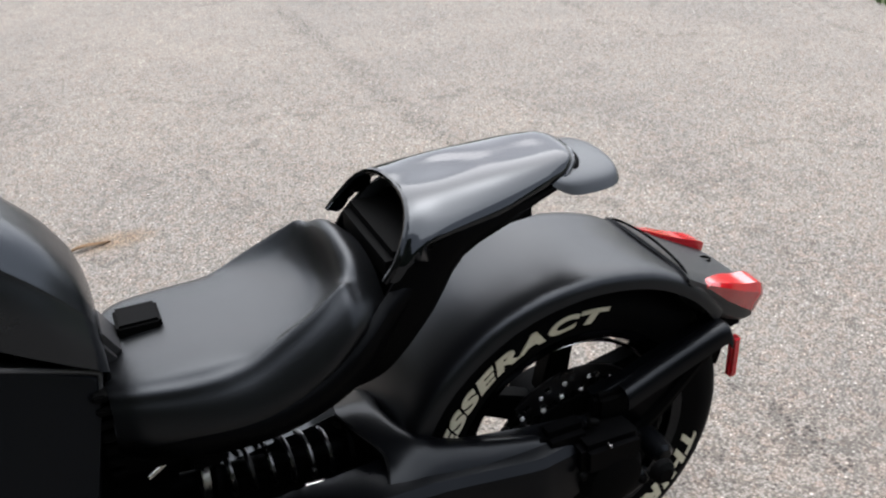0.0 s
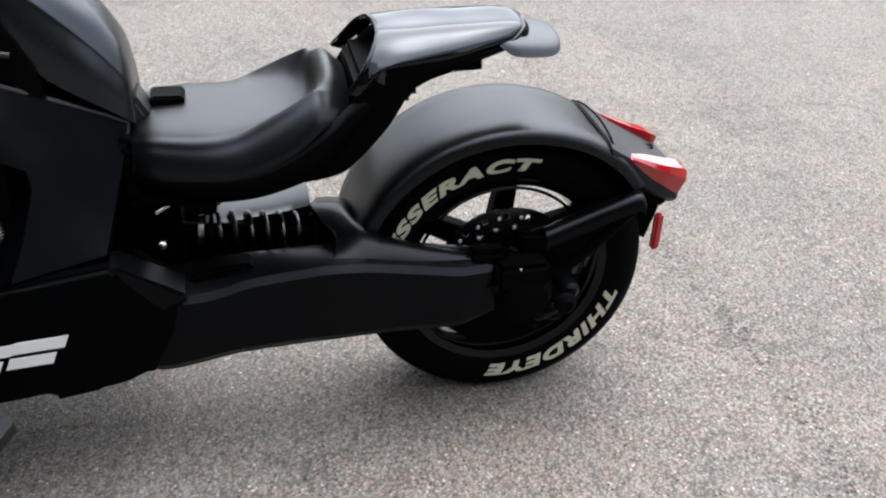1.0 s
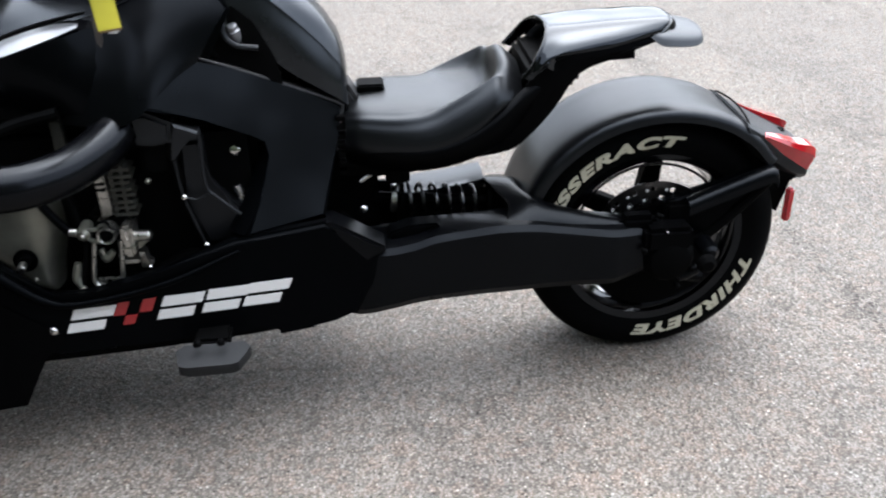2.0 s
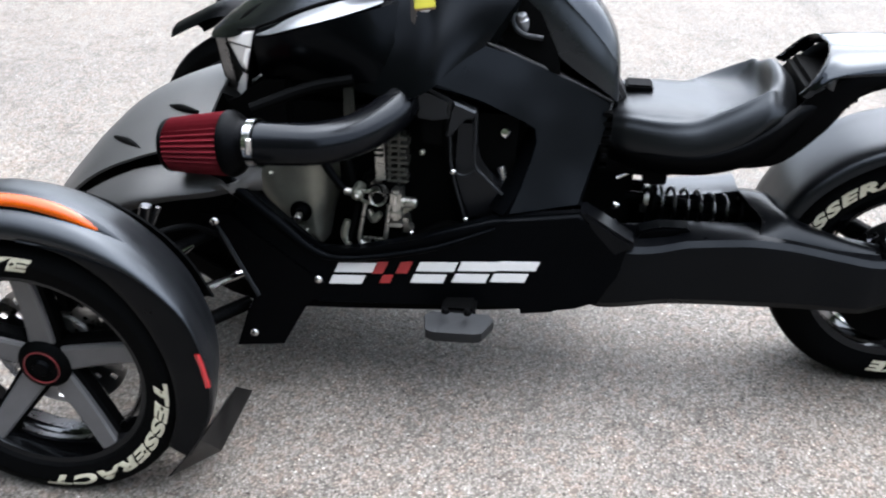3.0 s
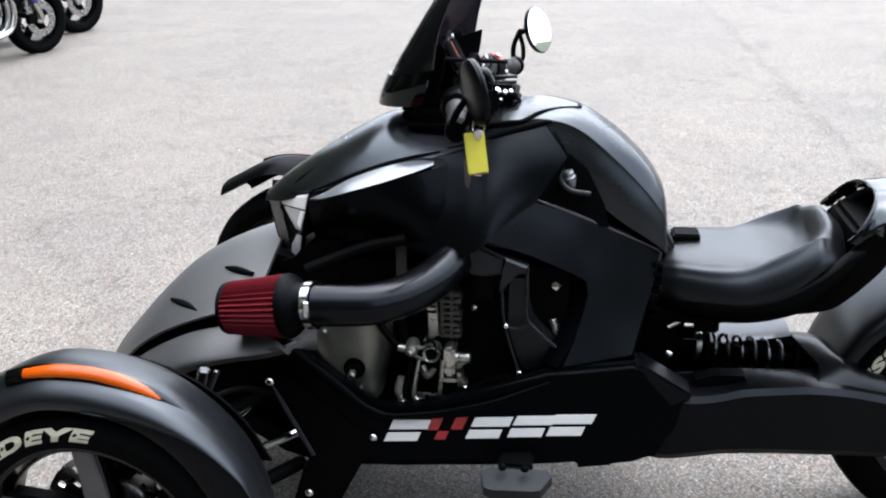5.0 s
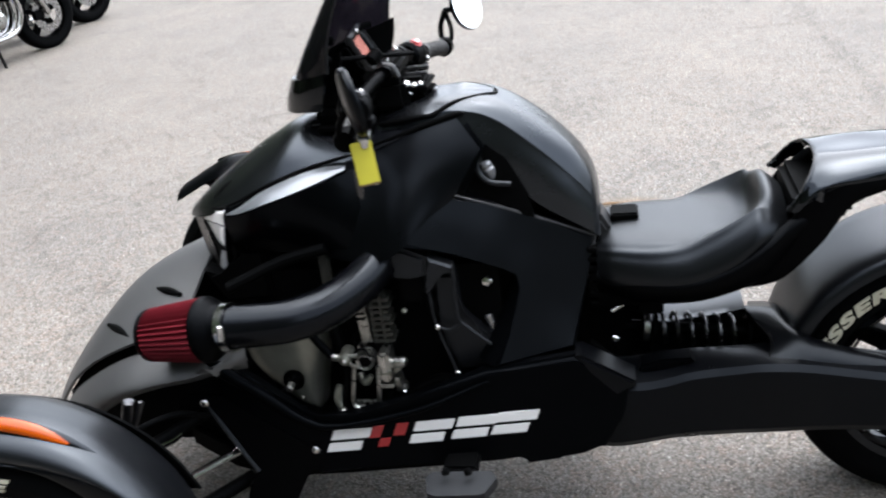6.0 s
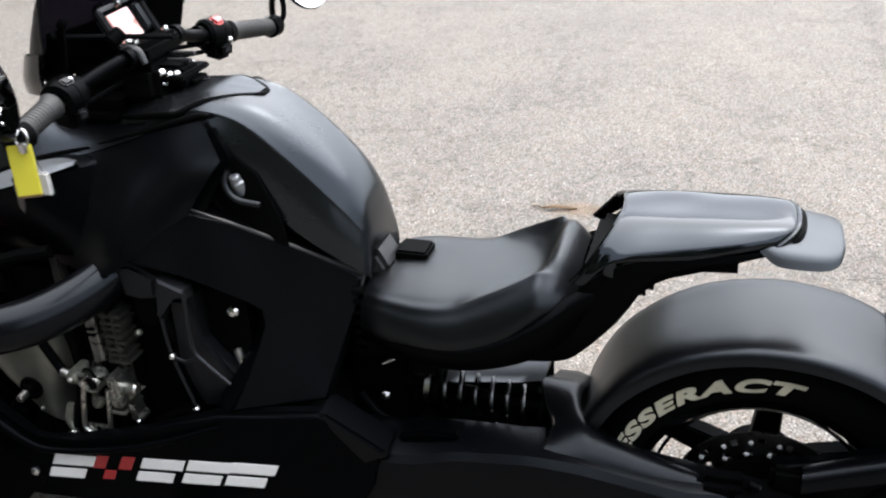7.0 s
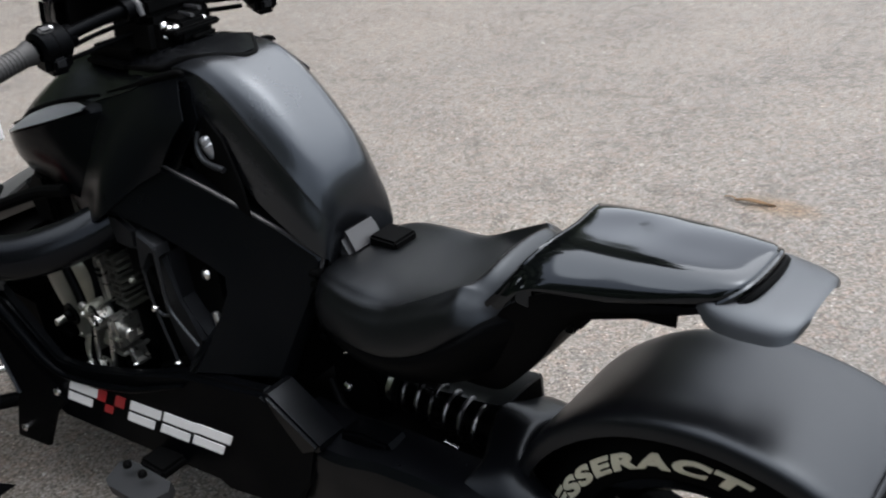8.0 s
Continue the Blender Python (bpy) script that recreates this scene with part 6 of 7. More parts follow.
# ---- handlebar, instrument and screen ----
def handlebar():
    # the bar is turned a little, its left end forward
    left = [(0.618, -0.335, 0.985), (0.613, -0.29, 0.991), (0.608, -0.245, 0.998), (0.606, -0.20, 1.003), (0.618, -0.13, 1.016), (0.635, -0.07, 1.026)]
    right = [(0.640, 0.07, 1.025), (0.638, 0.13, 1.008), (0.638, 0.20, 0.993), (0.655, 0.27, 0.983), (0.674, 0.33, 0.974), (0.683, 0.358, 0.970)]
    bar = part("handlebar", tube(left + [(0.639, 0, 1.028)] + right, 0.011, 14), PLASTIC, bike, "black handlebar with rubber grips")
    for inner, outer in (((0.6085, -0.240, 0.9985), (0.6175, -0.330, 0.9855)), ((0.648, 0.245, 0.9865), (0.681, 0.352, 0.971))):
        part("grip", turned([(y * (Vector(outer) - Vector(inner)).length / 0.126, r) for y, r in ((0, 0.012), (0.002, 0.021), (0.012, 0.0185), (0.03, 0.0168), (0.10, 0.0168), (0.112, 0.0185), (0.122, 0.0195), (0.126, 0.012))], inner, outer, 24), RUBG, bar, "dark grey ribbed rubber grip")
        a, b = Vector(inner), Vector(outer)
        d = (b - a).normalized()
        for k in range(9):
            part("grip_rib", turned([(0.0, 0.016), (0.0015, 0.0176), (0.0035, 0.0176), (0.005, 0.016)], a + d * (0.020 + k * 0.0072), b, 20), RUBG, bar)
    # switch housings: a drum round the bar with a box below it
    for c0, d, s in ((Vector((0.606, -0.206, 1.0)), Vector((0.10, -0.99, -0.07)), -1), (Vector((0.637, 0.203, 0.992)), Vector((0.28, 0.95, -0.13)), 1)):
        drum = part("switch_pod", turned([(-0.028, 0.012), (-0.028, 0.024), (-0.022, 0.030), (-0.004, 0.0325), (0.012, 0.032), (0.022, 0.028), (0.026, 0.018)], c0, c0 + d, 28), PLASTIC, bar, "black switch housing")
        turn = pose(c0.x, c0.y, c0.z, 0, 6, -6 if s < 0 else -14)
        part("pod_box", block(-0.018, 0.034, -0.024, 0.022, -0.042, -0.006, 0.010, m=turn), PLASTIC, drum)
        part("pod_seam", turned([(0.0, 0.031), (0.0, 0.0332), (0.0015, 0.0332), (0.0015, 0.031)], c0 + d * 0.002, c0 + d, 28), DARK, drum)
        part("pod_neck", turned([(0.0, 0.014), (0.0, 0.020), (0.012, 0.018), (0.012, 0.013)], c0 - d * 0.042, c0, 20), PLASTIC, drum)
        part("switch", block(0.024, 0.036, -0.012, 0.010, -0.030, -0.012, 0.004, m=turn), GREYP, drum)
        part("pod_screw", bolt(turn @ Vector((0.012, 0.004, 0.031)), 0.005, (0.25, 0, 0.95), 0.004), STEEL, drum)
        if s > 0:
            part("stop_button", block(-0.012, 0.012, -0.013, 0.010, 0.026, 0.036, 0.004, m=turn @ pose(0, 0, 0, 0, 22, 0)), REDBTN, drum, "red stop button")
            part("start_button", bolt(turn @ Vector((0.034, 0.008, -0.006)), 0.007, (1, 0, 0.1), 0.005), STEEL, drum)
        else:
            part("beam_switch", block(-0.006, 0.010, -0.016, 0.006, 0.028, 0.036, 0.003, m=turn @ pose(0, 0, 0, 0, 20, 0)), LUG, drum)
    part("brake_lever", tube([(0.605, 0.185, 0.993), (0.585, 0.235, 0.987), (0.608, 0.30, 0.978), (0.635, 0.365, 0.971)], [0.008, 0.007, 0.006, 0.006], 10), DARK, bar)
    part("lever_perch", block(0.600, 0.637, 0.150, 0.178, 0.985, 1.011, 0.006), DARK, bar)
    # mirrors on open triangular stems at the bar ends
    for e, c0, face, s in ((Vector((0.620, -0.342, 0.984)), Vector((0.661, -0.402, 1.066)), Vector((0.91, 0.40, 0.17)), -1), (Vector((0.684, 0.362, 0.970)), Vector((0.735, 0.431, 1.046)), Vector((0.88, -0.43, 0.29)), 1)):
        face.normalize()
        out = Vector((0.0, 0.012 * s, 0.0))
        top = c0 - face * 0.014 + Vector((0, -0.02 * s, -0.004)) if s < 0 else Vector((0.690, 0.378, 1.048))
        part("mirror_stem", tube([tuple(e), tuple(e + out + Vector((-0.006, 0, 0.014))), tuple(e * 0.45 + top * 0.55 + out * 0.6 + Vector((-0.010, 0, 0))), tuple(top)], 0.0062, 10), DARK, bar)
        part("mirror_stay", tube([tuple(e), tuple(e + out + Vector((0.016, 0, 0.014))), tuple(e * 0.45 + top * 0.55 + out + Vector((0.012, 0, 0))), tuple(top)], 0.0055, 10), DARK, bar)
        part("stem_clamp", turned([(-0.02, 0.012), (-0.02, 0.0205), (0.004, 0.0215), (0.012, 0.018), (0.014, 0)], e, e + out, 20), DARK, bar)
        part("mirror_joint", rod(tuple(top), tuple(c0 - face * 0.008), 0.007), DARK, bar)
        part("mirror_shell", turned([(0.004, 0.056), (0.0, 0.058), (-0.006, 0.057), (-0.012, 0.05), (-0.016, 0.03), (-0.017, 0)], c0, c0 + face, 40), SATIN, bar, "round black mirror shell")
        part("mirror_glass", turned([(0.003, 0), (0.003, 0.055), (0.0, 0.055)], c0, c0 + face, 40), MIRROR, bar, "round mirror glass")
    # riser, clamp and column
    part("bar_clamp", block(0.615, 0.662, -0.06, 0.06, 1.006, 1.042, 0.010), DARK, bar)
    for y in (-0.046, 0.046):
        part("clamp_bolt", bolt((0.638, y, 1.043), 0.006, (0, 0, 1)), STEEL, bar)
        part("clamp_band", turned([(0, 0.013), (0, 0.018), (0.016, 0.018), (0.016, 0.013)], (0.637, y * 1.45, 1.025), (0.636, y * 3.2, 1.018), 16), PLASTIC, bar)
    part("bar_riser", block(0.60, 0.675, -0.065, 0.065, 0.945, 1.006, 0.012, taper=0.85), DARK, bar)
    part("riser_plate", block(0.655, 0.712, -0.045, 0.05, 0.978, 0.988, 0.003), DARK, bar)
    for x, y in ((0.69, 0.03), (0.695, -0.03)):
        part("riser_screw", bolt((x, y, 0.988), 0.007, (0, 0, 1)), STEEL, bar)
    part("mount_rail", tube([(0.650, 0.027, 1.006), (0.680, 0.021, 1.009), (0.707, 0.016, 1.011)], 0.004, 8), LUG, bar)
    part("mount_rail", tube([(0.655, 0.010, 0.999), (0.682, 0.004, 1.001), (0.706, 0.000, 1.003)], 0.004, 8), LUG, bar)
    part("mount_block", block(0.645, 0.706, -0.030, 0.030, 0.962, 1.000, 0.006, taper=0.9), DARK, bar)
    part("mount_tab", block(0.66, 0.716, -0.012, 0.035, 0.966, 0.972, 0.002), DARK, bar)
    for x, y, z, r in ((0.668, -0.036, 0.990, 0.009), (0.684, -0.036, 0.987, 0.007), (0.655, -0.042, 0.972, 0.008), (0.676, -0.040, 0.973, 0.005)):
        part("mount_screw", bolt((x, y, z), r, (0.2, -0.8, 0.55), 0.006), CHROME, bar, "bright screw of the mount")
    part("lever_bracket", tube([(0.632, -0.065, 1.040), (0.650, -0.062, 1.034), (0.662, -0.064, 1.014)], [0.006, 0.007, 0.005], 10), LUG, bar)
    part("phone_rod", tube([(0.551, -0.127, 1.071), (0.62, -0.066, 1.058), (0.685, -0.008, 1.045)], 0.0045, 8), DARK, bar)
    part("rod_knob", rod((0.615, -0.082, 1.052), (0.628, -0.062, 1.066), 0.013), DARK, bar)
    part("rod_tip", rod((0.544, -0.133, 1.0725), (0.552, -0.126, 1.071), 0.008), DARK, bar)
    for a, b, m in (((0.60, 0.06, 1.0), (0.645, 0.17, 0.985), 0.04), ((0.61, -0.05, 1.0), (0.60, -0.17, 0.985), 0.03), ((0.59, 0.02, 0.98), (0.635, 0.16, 0.97), 0.05), ((0.62, -0.03, 0.985), (0.595, -0.185, 0.965), 0.02)):
        part("cable", tube([a, ((a[0] + b[0]) / 2 - m, (a[1] + b[1]) / 2, (a[2] + b[2]) / 2 - 0.008), b], 0.0042, 8), DARK, bar)
    # instrument in its hooded frame, tipped back
    m = pose(0.568, 0.036, 1.050, 0, -28, 5)
    dash = part("instrument", block(-0.020, 0.008, -0.066, 0.066, -0.037, 0.037, 0.012, m=m), DARK, bar, "black instrument housing with a pale red display")
    for y0, y1, z0, z1 in ((-0.070, 0.066, 0.034, 0.041), (-0.058, 0.062, -0.042, -0.035), (-0.071, -0.064, -0.037, 0.040), (0.063, 0.070, -0.037, 0.036)):
        part("instrument_rim", block(0.004, 0.016, y0, y1, z0, z1, 0.003, m=m), LUG, bar)
    part("display", block(0.007, 0.0105, -0.052, 0.020, -0.026, 0.026, 0.001, m=m), SCREEN, bar, "red display glass, paled for the sky reflected in it")
    part("side_keys", block(0.006, 0.013, 0.034, 0.056, -0.022, 0.026, 0.004, m=m), GREYP, bar)
    part("reset_knob", bolt(m @ Vector((0.016, -0.010, 0.036)), 0.006, (0.5, 0, 0.6), 0.007), STEEL, bar)
    part("knob_low", bolt(m @ Vector((0.010, -0.042, -0.028)), 0.008, (0.7, 0, 0.5), 0.008), STEEL, bar)


handlebar()


def windscreen():
    # a deflector that wraps round to the sides and is turned with the bar
    rows = []
    for xc, zc, xs, w, zs in ((0.430, 0.962, 0.552, 0.150, 0.985), (0.437, 0.985, 0.566, 0.170, 1.018), (0.452, 1.02, 0.574, 0.180, 1.055), (0.467, 1.05, 0.578, 0.180, 1.088), (0.505, 1.11, 0.590, 0.170, 1.14), (0.556, 1.19, 0.616, 0.149, 1.21), (0.598, 1.25, 0.643, 0.117, 1.265)):
        row = []
        for u in (1, 0.85, 0.6, 0.3, 0, -0.3, -0.6, -0.85, -1):
            y = (w if u > 0 else min(w, 0.166)) * u * (1.18 - 0.18 * u * u)
            row.append((xc + (xs - xc) * abs(u) ** 2.2 + 0.13 * y, y, zc + (zs - zc) * u * u))
        rows.append(row)
    screen = part("windscreen", skin(rows[2:], 3, 4, 0.004), SMOKE, bike, "small smoked wind deflector")
    for k in (0, -1):
        part("screen_edge", tube([rows[i][k] for i in range(2, 7)], 0.003, 8, 4), GLOSS, screen)
    part("screen_base", skin([[(x - 0.002, y * 1.01, z) for x, y, z in r] for r in rows[:3]], 3, 4, 0.006), GLOSS, screen, "dark foot panel of the screen")
    part("screen_back", skin([[(x + 0.02, y * 0.8, z) for x, y, z in r] for r in rows[:4]], 3, 4, 0.004), DARK, screen)
    for y in (-0.05, 0.05):
        part("screen_bolt", bolt((0.505, y, 1.07), 0.010, (1, 0, -0.4), 0.008), DARK, screen)
    part("screen_stay", tube([(0.53, 0.03, 1.02), (0.55, 0.09, 1.075), (0.575, 0.115, 1.085)], 0.007, 8), DARK, screen)
    part("cockpit_wall", block(0.462, 0.598, -0.02, 0.135, 0.92, 1.004, 0.018, taper=0.88), DARK, screen)
    part("cockpit_floor", block(0.47, 0.62, -0.085, 0.085, 0.90, 0.948, 0.02), DARK, screen)


windscreen()


def key_tag():
    """Keys and a yellow tag on a split ring, hanging from the bar end."""
    m = pose(0.659, -0.384, 0.956, -12, -5, 16)
    tag = part("key_tag", block(-0.018, 0.018, -0.0018, 0.0018, -0.036, 0.036, 0.0015, m=m), YELLOW, None, "yellow plastic tag with keys hanging from the handlebar")
    tagged(tag, category="key tag")
    part("split_ring", tube([(0.662 + 0.010 * math.cos(a), -0.378 + 0.003 * math.sin(a), 1.000 + 0.014 * math.sin(a)) for a in np.linspace(0, 2 * math.pi, 13)[:-1]], 0.0015, 8, 2, closed=True), CHROME, tag)
    part("clasp", block(0.656, 0.668, -0.384, -0.376, 0.980, 0.996, 0.002), CHROME, tag)
    part("key", flat([(0.638, 0.945), (0.648, 0.948), (0.650, 0.905), (0.646, 0.892), (0.640, 0.900)], (-0.390, 0, 0), 0.002, bevel=0), DIMST, tag, "plain steel key")
    part("key_link", tube([(0.662, -0.378, 0.990), (0.661, -0.362, 0.965), (0.659, -0.350, 0.938)], 0.0012, 6), CHROME, tag)
    part("key_fob", block(0.648, 0.668, -0.353, -0.346, 0.904, 0.940, 0.003), WHITE, tag, "small white key fob")
    part("tag_foot", block(-0.018, 0.018, -0.0022, 0.0022, -0.0385, -0.035, 0.001, m=m), TWIG, tag)


key_tag()


# ---- two motorcycles parked across the yard ----
def motorcycle(name, m, paint, label):
    """A standard motorcycle along +x, front wheel at x = 0.72, rear at -0.72."""
    root = empty(name)
    tagged(root, label, "motorcycle", "motorcycles across the yard")

    def put(n, bm, mat, parent=root, lab=""):
        return part(n, bm, mat, parent, lab)

    for n, x, r, w in (("front_wheel", 0.72, 0.30, 0.12), ("rear_wheel", -0.72, 0.31, 0.17)):
        wheel = put(n, lathe(tyre_profile(w, r, 0.215), (x, 0, r), 48, loop=True), RUBBER)
        put("rim", lathe([(-0.05, 0.205), (-0.05, 0.22), (0.05, 0.22), (0.05, 0.205), (0, 0.19)], (x, 0, r), 40, loop=True), DARK, wheel)
        for bm in five_star((90, 162, 234, 306, 18), 0.03, 0.2, 0.05, 0.035, -0.03, -0.03, 0.06, (x, 0, r)):
            put("spoke", bm, DARK, wheel)
        put("hub", lathe([(-0.07, 0), (-0.07, 0.04), (0.07, 0.04), (0.07, 0)], (x, 0, r), 20), ALU, wheel)
        for y in (-0.075, 0.075):
            put("brake_disc", disc_with_holes((x, 0, r), y, 0.09, 0.15, 0.005, 12), STEEL, wheel)
    for y in (-0.1, 0.1):
        put("fork_leg", rod((0.72, y, 0.30), (0.45, y, 0.92), 0.026), CHROME)
        put("fork_cover", rod((0.66, y * 1.02, 0.44), (0.58, y * 1.02, 0.62), 0.036), paint)
        put("caliper", block(0.55, 0.66, y - 0.02, y + 0.02, 0.27, 0.35, 0.01), DARK)
    put("front_mudguard", skin([[(0.72 + 0.33 * math.cos(radians(a)), y, 0.30 + (0.33 - abs(y) * 0.35) * math.sin(radians(a))) for y in (-0.08, -0.05, 0, 0.05, 0.08)] for a in (30, 60, 90, 120, 150)], 2, 3, 0.004), paint)
    put("engine", block(-0.18, 0.24, -0.17, 0.17, 0.28, 0.62, 0.04), ALU, root, "silver finned engine")
    put("clutch_cover", lathe([(-0.23, 0), (-0.23, 0.06), (-0.21, 0.095), (-0.17, 0.11)], (-0.02, 0, 0.42), 32), CHROME)
    put("stator_cover", lathe([(-0.21, 0), (-0.21, 0.04), (-0.19, 0.07), (-0.16, 0.075)], (0.16, 0, 0.36), 28), ALU)
    for k in range(6):
        put("cylinder_fin", block(0.02, 0.26, -0.19, 0.19, 0.52 + k * 0.025, 0.53 + k * 0.025, 0.003), ALU)
    for y in (-0.12, -0.04, 0.04, 0.12):
        put("exhaust_pipe", tube([(0.26, y, 0.58), (0.40, y, 0.5), (0.42, y, 0.35), (0.32, y * 0.9, 0.22), (0.0, y * 0.8, 0.19)], 0.022, 10, 4), CHROME)
    put("silencer", rod((-0.05, -0.18, 0.22), (-0.75, -0.22, 0.36), 0.05), CHROME)
    put("radiator", block(0.30, 0.34, -0.16, 0.16, 0.48, 0.80, 0.01), DARK)
    put("tank", skin([mirrored([(x, 0, z), (x, -w * 0.6, z - 0.02), (x, -w, z - 0.10), (x, -w * 0.8, z - 0.18)]) for x, z, w in ((0.38, 0.95, 0.10), (0.2, 1.04, 0.16), (-0.02, 1.02, 0.16), (-0.18, 0.92, 0.10))], 3, 3, 0.01), paint)
    put("seat", skin([mirrored([(x, 0, z), (x, -0.11, z - 0.01), (x, -0.14, z - 0.07)]) for x, z in ((-0.16, 0.86), (-0.4, 0.82), (-0.62, 0.88), (-0.85, 0.92))], 3, 3, 0.02), VINYL)
    put("frame_tube", tube([(0.42, 0, 0.92), (0.1, -0.12, 0.78), (-0.3, -0.13, 0.66), (-0.72, -0.12, 0.31)], 0.024, 10), DARK)
    put("tail_unit", block(-0.95, -0.5, -0.09, 0.09, 0.76, 0.86, 0.03), paint)
    put("handlebar", tube([(0.34, -0.36, 1.06), (0.40, -0.15, 1.08), (0.42, 0, 1.06), (0.40, 0.15, 1.08), (0.34, 0.36, 1.06)], 0.014, 10), DARK)
    put("headlamp", turned([(0, 0), (0, 0.04), (0.08, 0.09), (0.13, 0.092), (0.14, 0.08), (0.14, 0)], (0.44, 0, 0.90), (0.7, 0, 0.88), 24), CHROME)
    put("indicator", rod((0.46, -0.12, 0.86), (0.46, -0.19, 0.86), 0.022), ORANGE, root, "amber indicator")
    put("side_stand", tube([(0.08, -0.15, 0.26), (0.05, -0.22, 0.12), (0.03, -0.28, 0.012)], 0.012, 8), DARK)
    root.matrix_world = m
    return root


motorcycle("parked_motorcycle", pose(-4.0, 5.22, -0.022, 0, 0, 70), BLUEP, "blue motorcycle with a silver engine on its stand")
motorcycle("parked_motorcycle", pose(-4.23, 6.37, -0.024, 0, 0, 250), GLOSS, "black motorcycle standing behind a blue one")


# ---- grass verge, litter and the unseen wood round the yard ----
def verge():
    grass = material("grass_blades", (0.045, 0.10, 0.012), 0.6, vary=0.5, stain=8)
    bm = bmesh.new()
    rng = random.Random(5)
    # the edge runs from beside the yard towards +y; blades are densest near it
    def edge(y):
        return 4.92 - 0.19 * (y - 2.5) + 0.32 * max(0, y - 2.7) ** 2 + 0.03 * math.sin(y * 5) + 0.02 * math.sin(y * 13)
    for _ in range(16000):
        y = rng.uniform(-1.5, 5.5)
        x = edge(y) + rng.random() ** 1.6 * 3.0
        h, a, l = rng.uniform(0.03, 0.09), rng.uniform(0, 6.28), rng.uniform(-0.03, 0.03)
        w = rng.uniform(0.003, 0.006)
        c, s, z = math.cos(a) * w, math.sin(a) * w, 0.045
        q = [bm.verts.new(p) for p in ((x - c, y - s, z), (x + c, y + s, z), (x + l, y + l, z + h))]
        bm.faces.new(q)
    tagged(part("verge_grass", bm, grass), "short green grass at the edge of the asphalt", "grass", kind="stuff")
    soil = bmesh.new()
    ys = np.linspace(-30, 12, 281)
    grid(soil, [[(edge(y) + d, y, z) for d, z in ((0, 0.04), (0.03, 0.062), (0.4, 0.07), (6, 0.08), (30, 0.085))] for y in ys])
    tagged(part("verge", soil, material("mossy_soil", (0.03, 0.045, 0.012), 0.9, bump=0.6, scale=40, vary=0.5, stain=5)), "mossy grass verge beside the asphalt", "verge", kind="structure")
    fl = bmesh.new()
    for _ in range(40):
        y = rng.uniform(0, 5)
        x = edge(y) + rng.uniform(0.05, 1.0)
        lathe([(0, 0), (0.004, 0.012), (0.006, 0.0)], (x, y, 0.11 + rng.uniform(0, 0.03)), 8, bm=fl, axis="z")
    tagged(part("daisies", fl, WHITE), "small white flowers in the grass", "flowers", kind="stuff")


verge()


def ground_z(x):
    return 0.012 + 0.008 * max(-8, min(8, x))


def clumps(name, seeds, level, mat):
    """Many small uneven balls in one mesh: rows of place, size and roughness."""
    bm = bmesh.new()
    bmesh.ops.create_icosphere(bm, subdivisions=level, radius=1.0)
    base = np.array([v.co for v in bm.verts])
    tris = np.array([[v.index for v in f.verts] for f in bm.faces])
    bm.free()
    vs, fs = [], []
    for k, (at, size, rough) in enumerate(seeds):
        pts = base * size
        if rough:
            pts = pts * np.array([1 + rough * noise.noise(Vector(p) * 1.7 + Vector(at)) for p in base])[:, None]
        vs.append(pts + at)
        fs.append(tris + k * len(base))
    me = bpy.data.meshes.new(name)
    me.from_pydata(np.vstack(vs).tolist(), [], np.vstack(fs).tolist())
    me.materials.append(mat)
    return new(name, me)


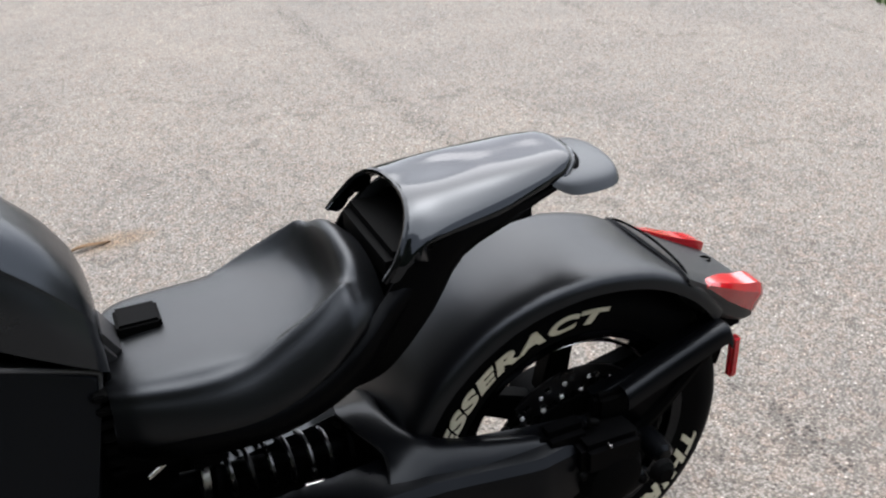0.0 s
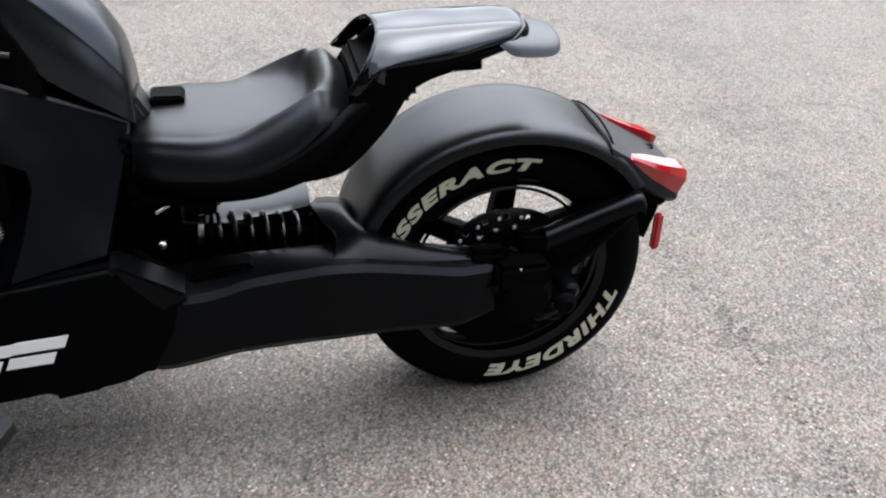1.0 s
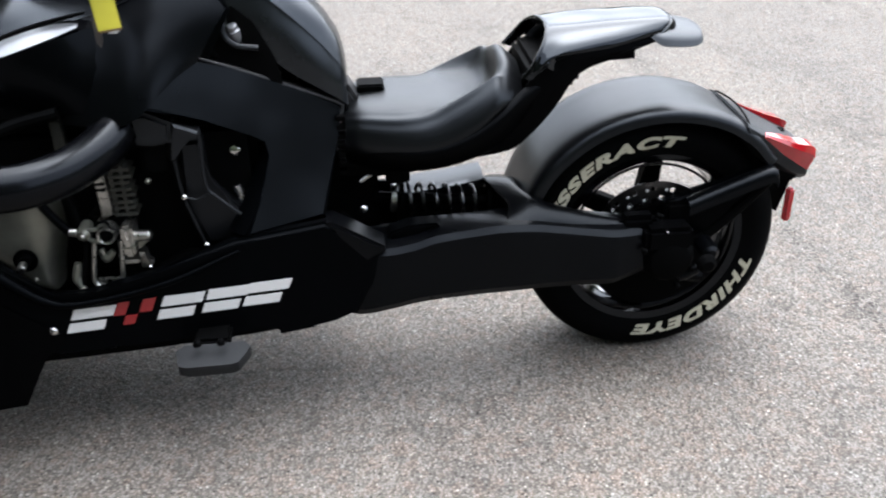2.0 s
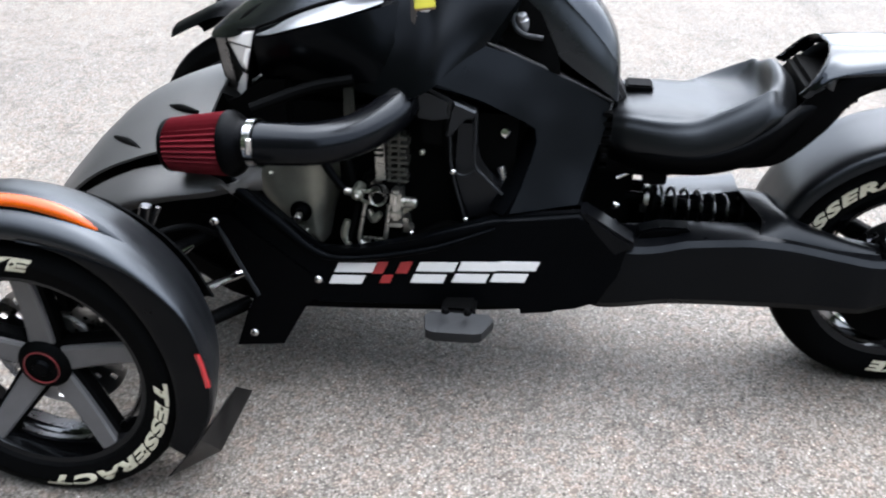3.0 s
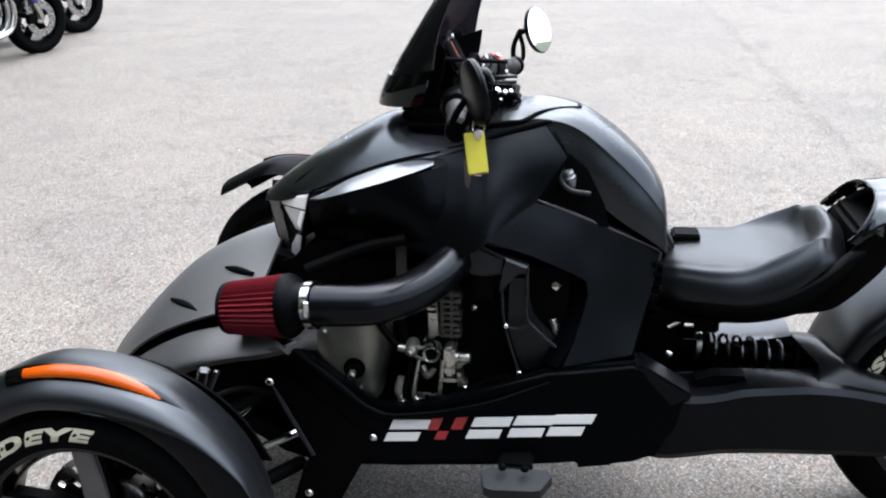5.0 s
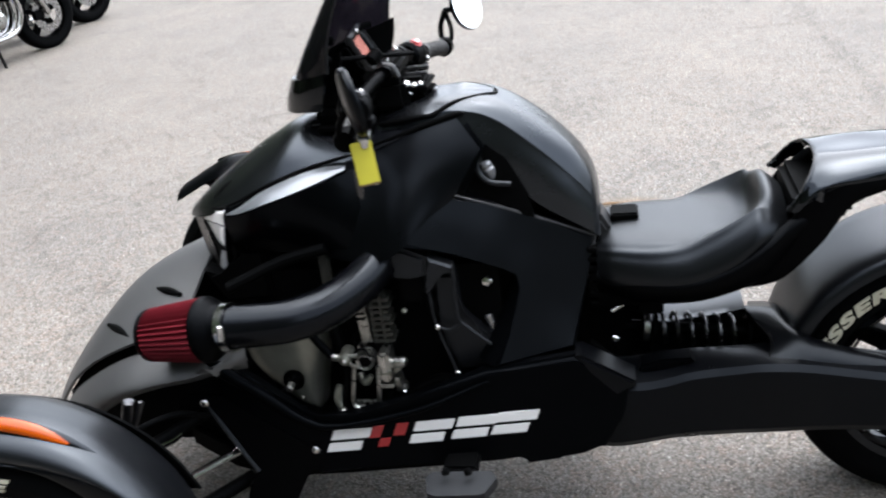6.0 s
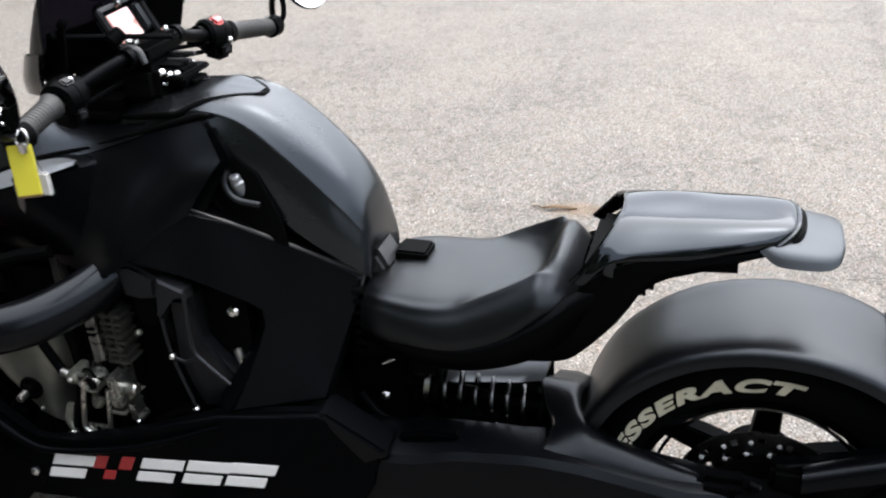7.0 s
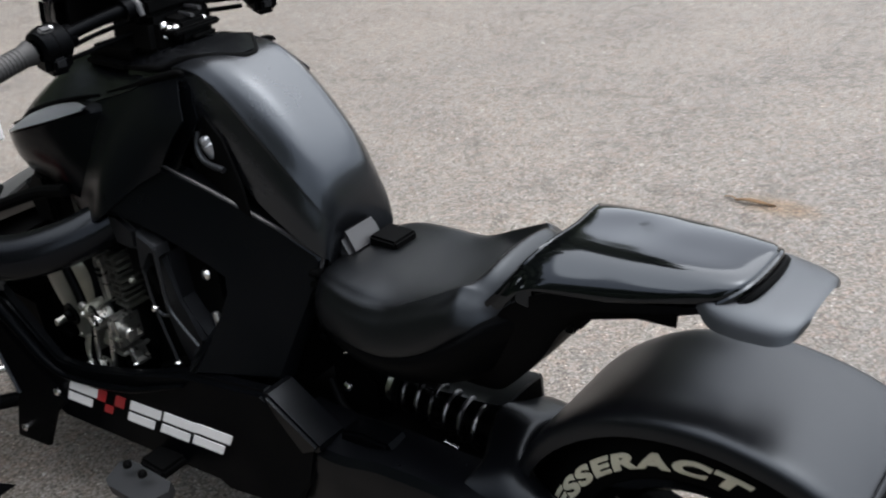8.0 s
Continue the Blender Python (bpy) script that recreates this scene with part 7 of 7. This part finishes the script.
def litter():
    """A dry leaf with its stalk by the seat's far side, and loose chips."""
    bm = bmesh.new()
    rows = []
    for t in np.linspace(0, 1, 7):
        x, w = 0.99 + 0.12 * t, 0.009 * math.sin(math.pi * (0.08 + 0.9 * t))
        rows.append([(x, 1.60 + 0.02 * t + u * w, ground_z(x) + 0.004 + 0.006 * abs(u) + 0.004 * math.sin(5 * t)) for u in (-1, -0.5, 0, 0.5, 1)])
    skin(rows, 2, 2, 0.001, bm=bm)
    leaf = tagged(part("dry_leaf", bm, TWIG), "curled brown dry leaf lying on the asphalt", "leaf")
    part("stalk", tube([(1.0, 1.60, ground_z(1) + 0.006), (0.97, 1.62, ground_z(1) + 0.006), (0.95, 1.615, ground_z(1) + 0.004)], 0.002, 6), TWIG, leaf)
    rng = random.Random(9)
    seeds = []
    for _ in range(500):
        x, y, r = rng.uniform(-2.5, 4.2), rng.uniform(-2.2, 4.0), rng.uniform(0.0015, 0.005)
        seeds.append(((x, y, ground_z(x) + r * 0.3), (r * rng.uniform(0.8, 1.5), r, r * 0.7), 0.0))
    ob = clumps("loose_chips", seeds, 1, material("stone_chip", (0.22, 0.21, 0.2), 0.8, vary=0.6, stain=3))
    tagged(ob, "loose pale stone chips on the asphalt", "gravel", kind="stuff")


litter()


def unseen_wood():
    """Unseen trees round the yard, which lacquer and mirrors see; the close side is added to darken reflections."""
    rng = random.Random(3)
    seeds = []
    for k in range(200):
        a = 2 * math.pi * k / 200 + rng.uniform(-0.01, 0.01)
        # added close and tall on two sides of the yard to block low sky; low elsewhere
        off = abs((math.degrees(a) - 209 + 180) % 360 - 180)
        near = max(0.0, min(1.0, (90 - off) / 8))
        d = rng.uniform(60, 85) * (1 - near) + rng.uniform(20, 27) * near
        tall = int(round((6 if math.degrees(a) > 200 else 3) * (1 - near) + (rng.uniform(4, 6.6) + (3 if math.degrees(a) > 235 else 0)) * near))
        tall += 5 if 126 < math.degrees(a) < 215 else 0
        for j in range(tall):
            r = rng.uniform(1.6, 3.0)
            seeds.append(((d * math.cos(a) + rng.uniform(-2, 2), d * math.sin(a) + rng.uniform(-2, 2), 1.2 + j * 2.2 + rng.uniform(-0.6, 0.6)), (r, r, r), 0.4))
    ob = clumps("unseen_wood", seeds, 2, material("far_leaves", (0.026, 0.038, 0.016), 0.8, vary=0.6, stain=0.6))
    tagged(ob, "unseen dark green belt of trees, raised on two sides to darken reflections", "trees", kind="stuff")


unseen_wood()
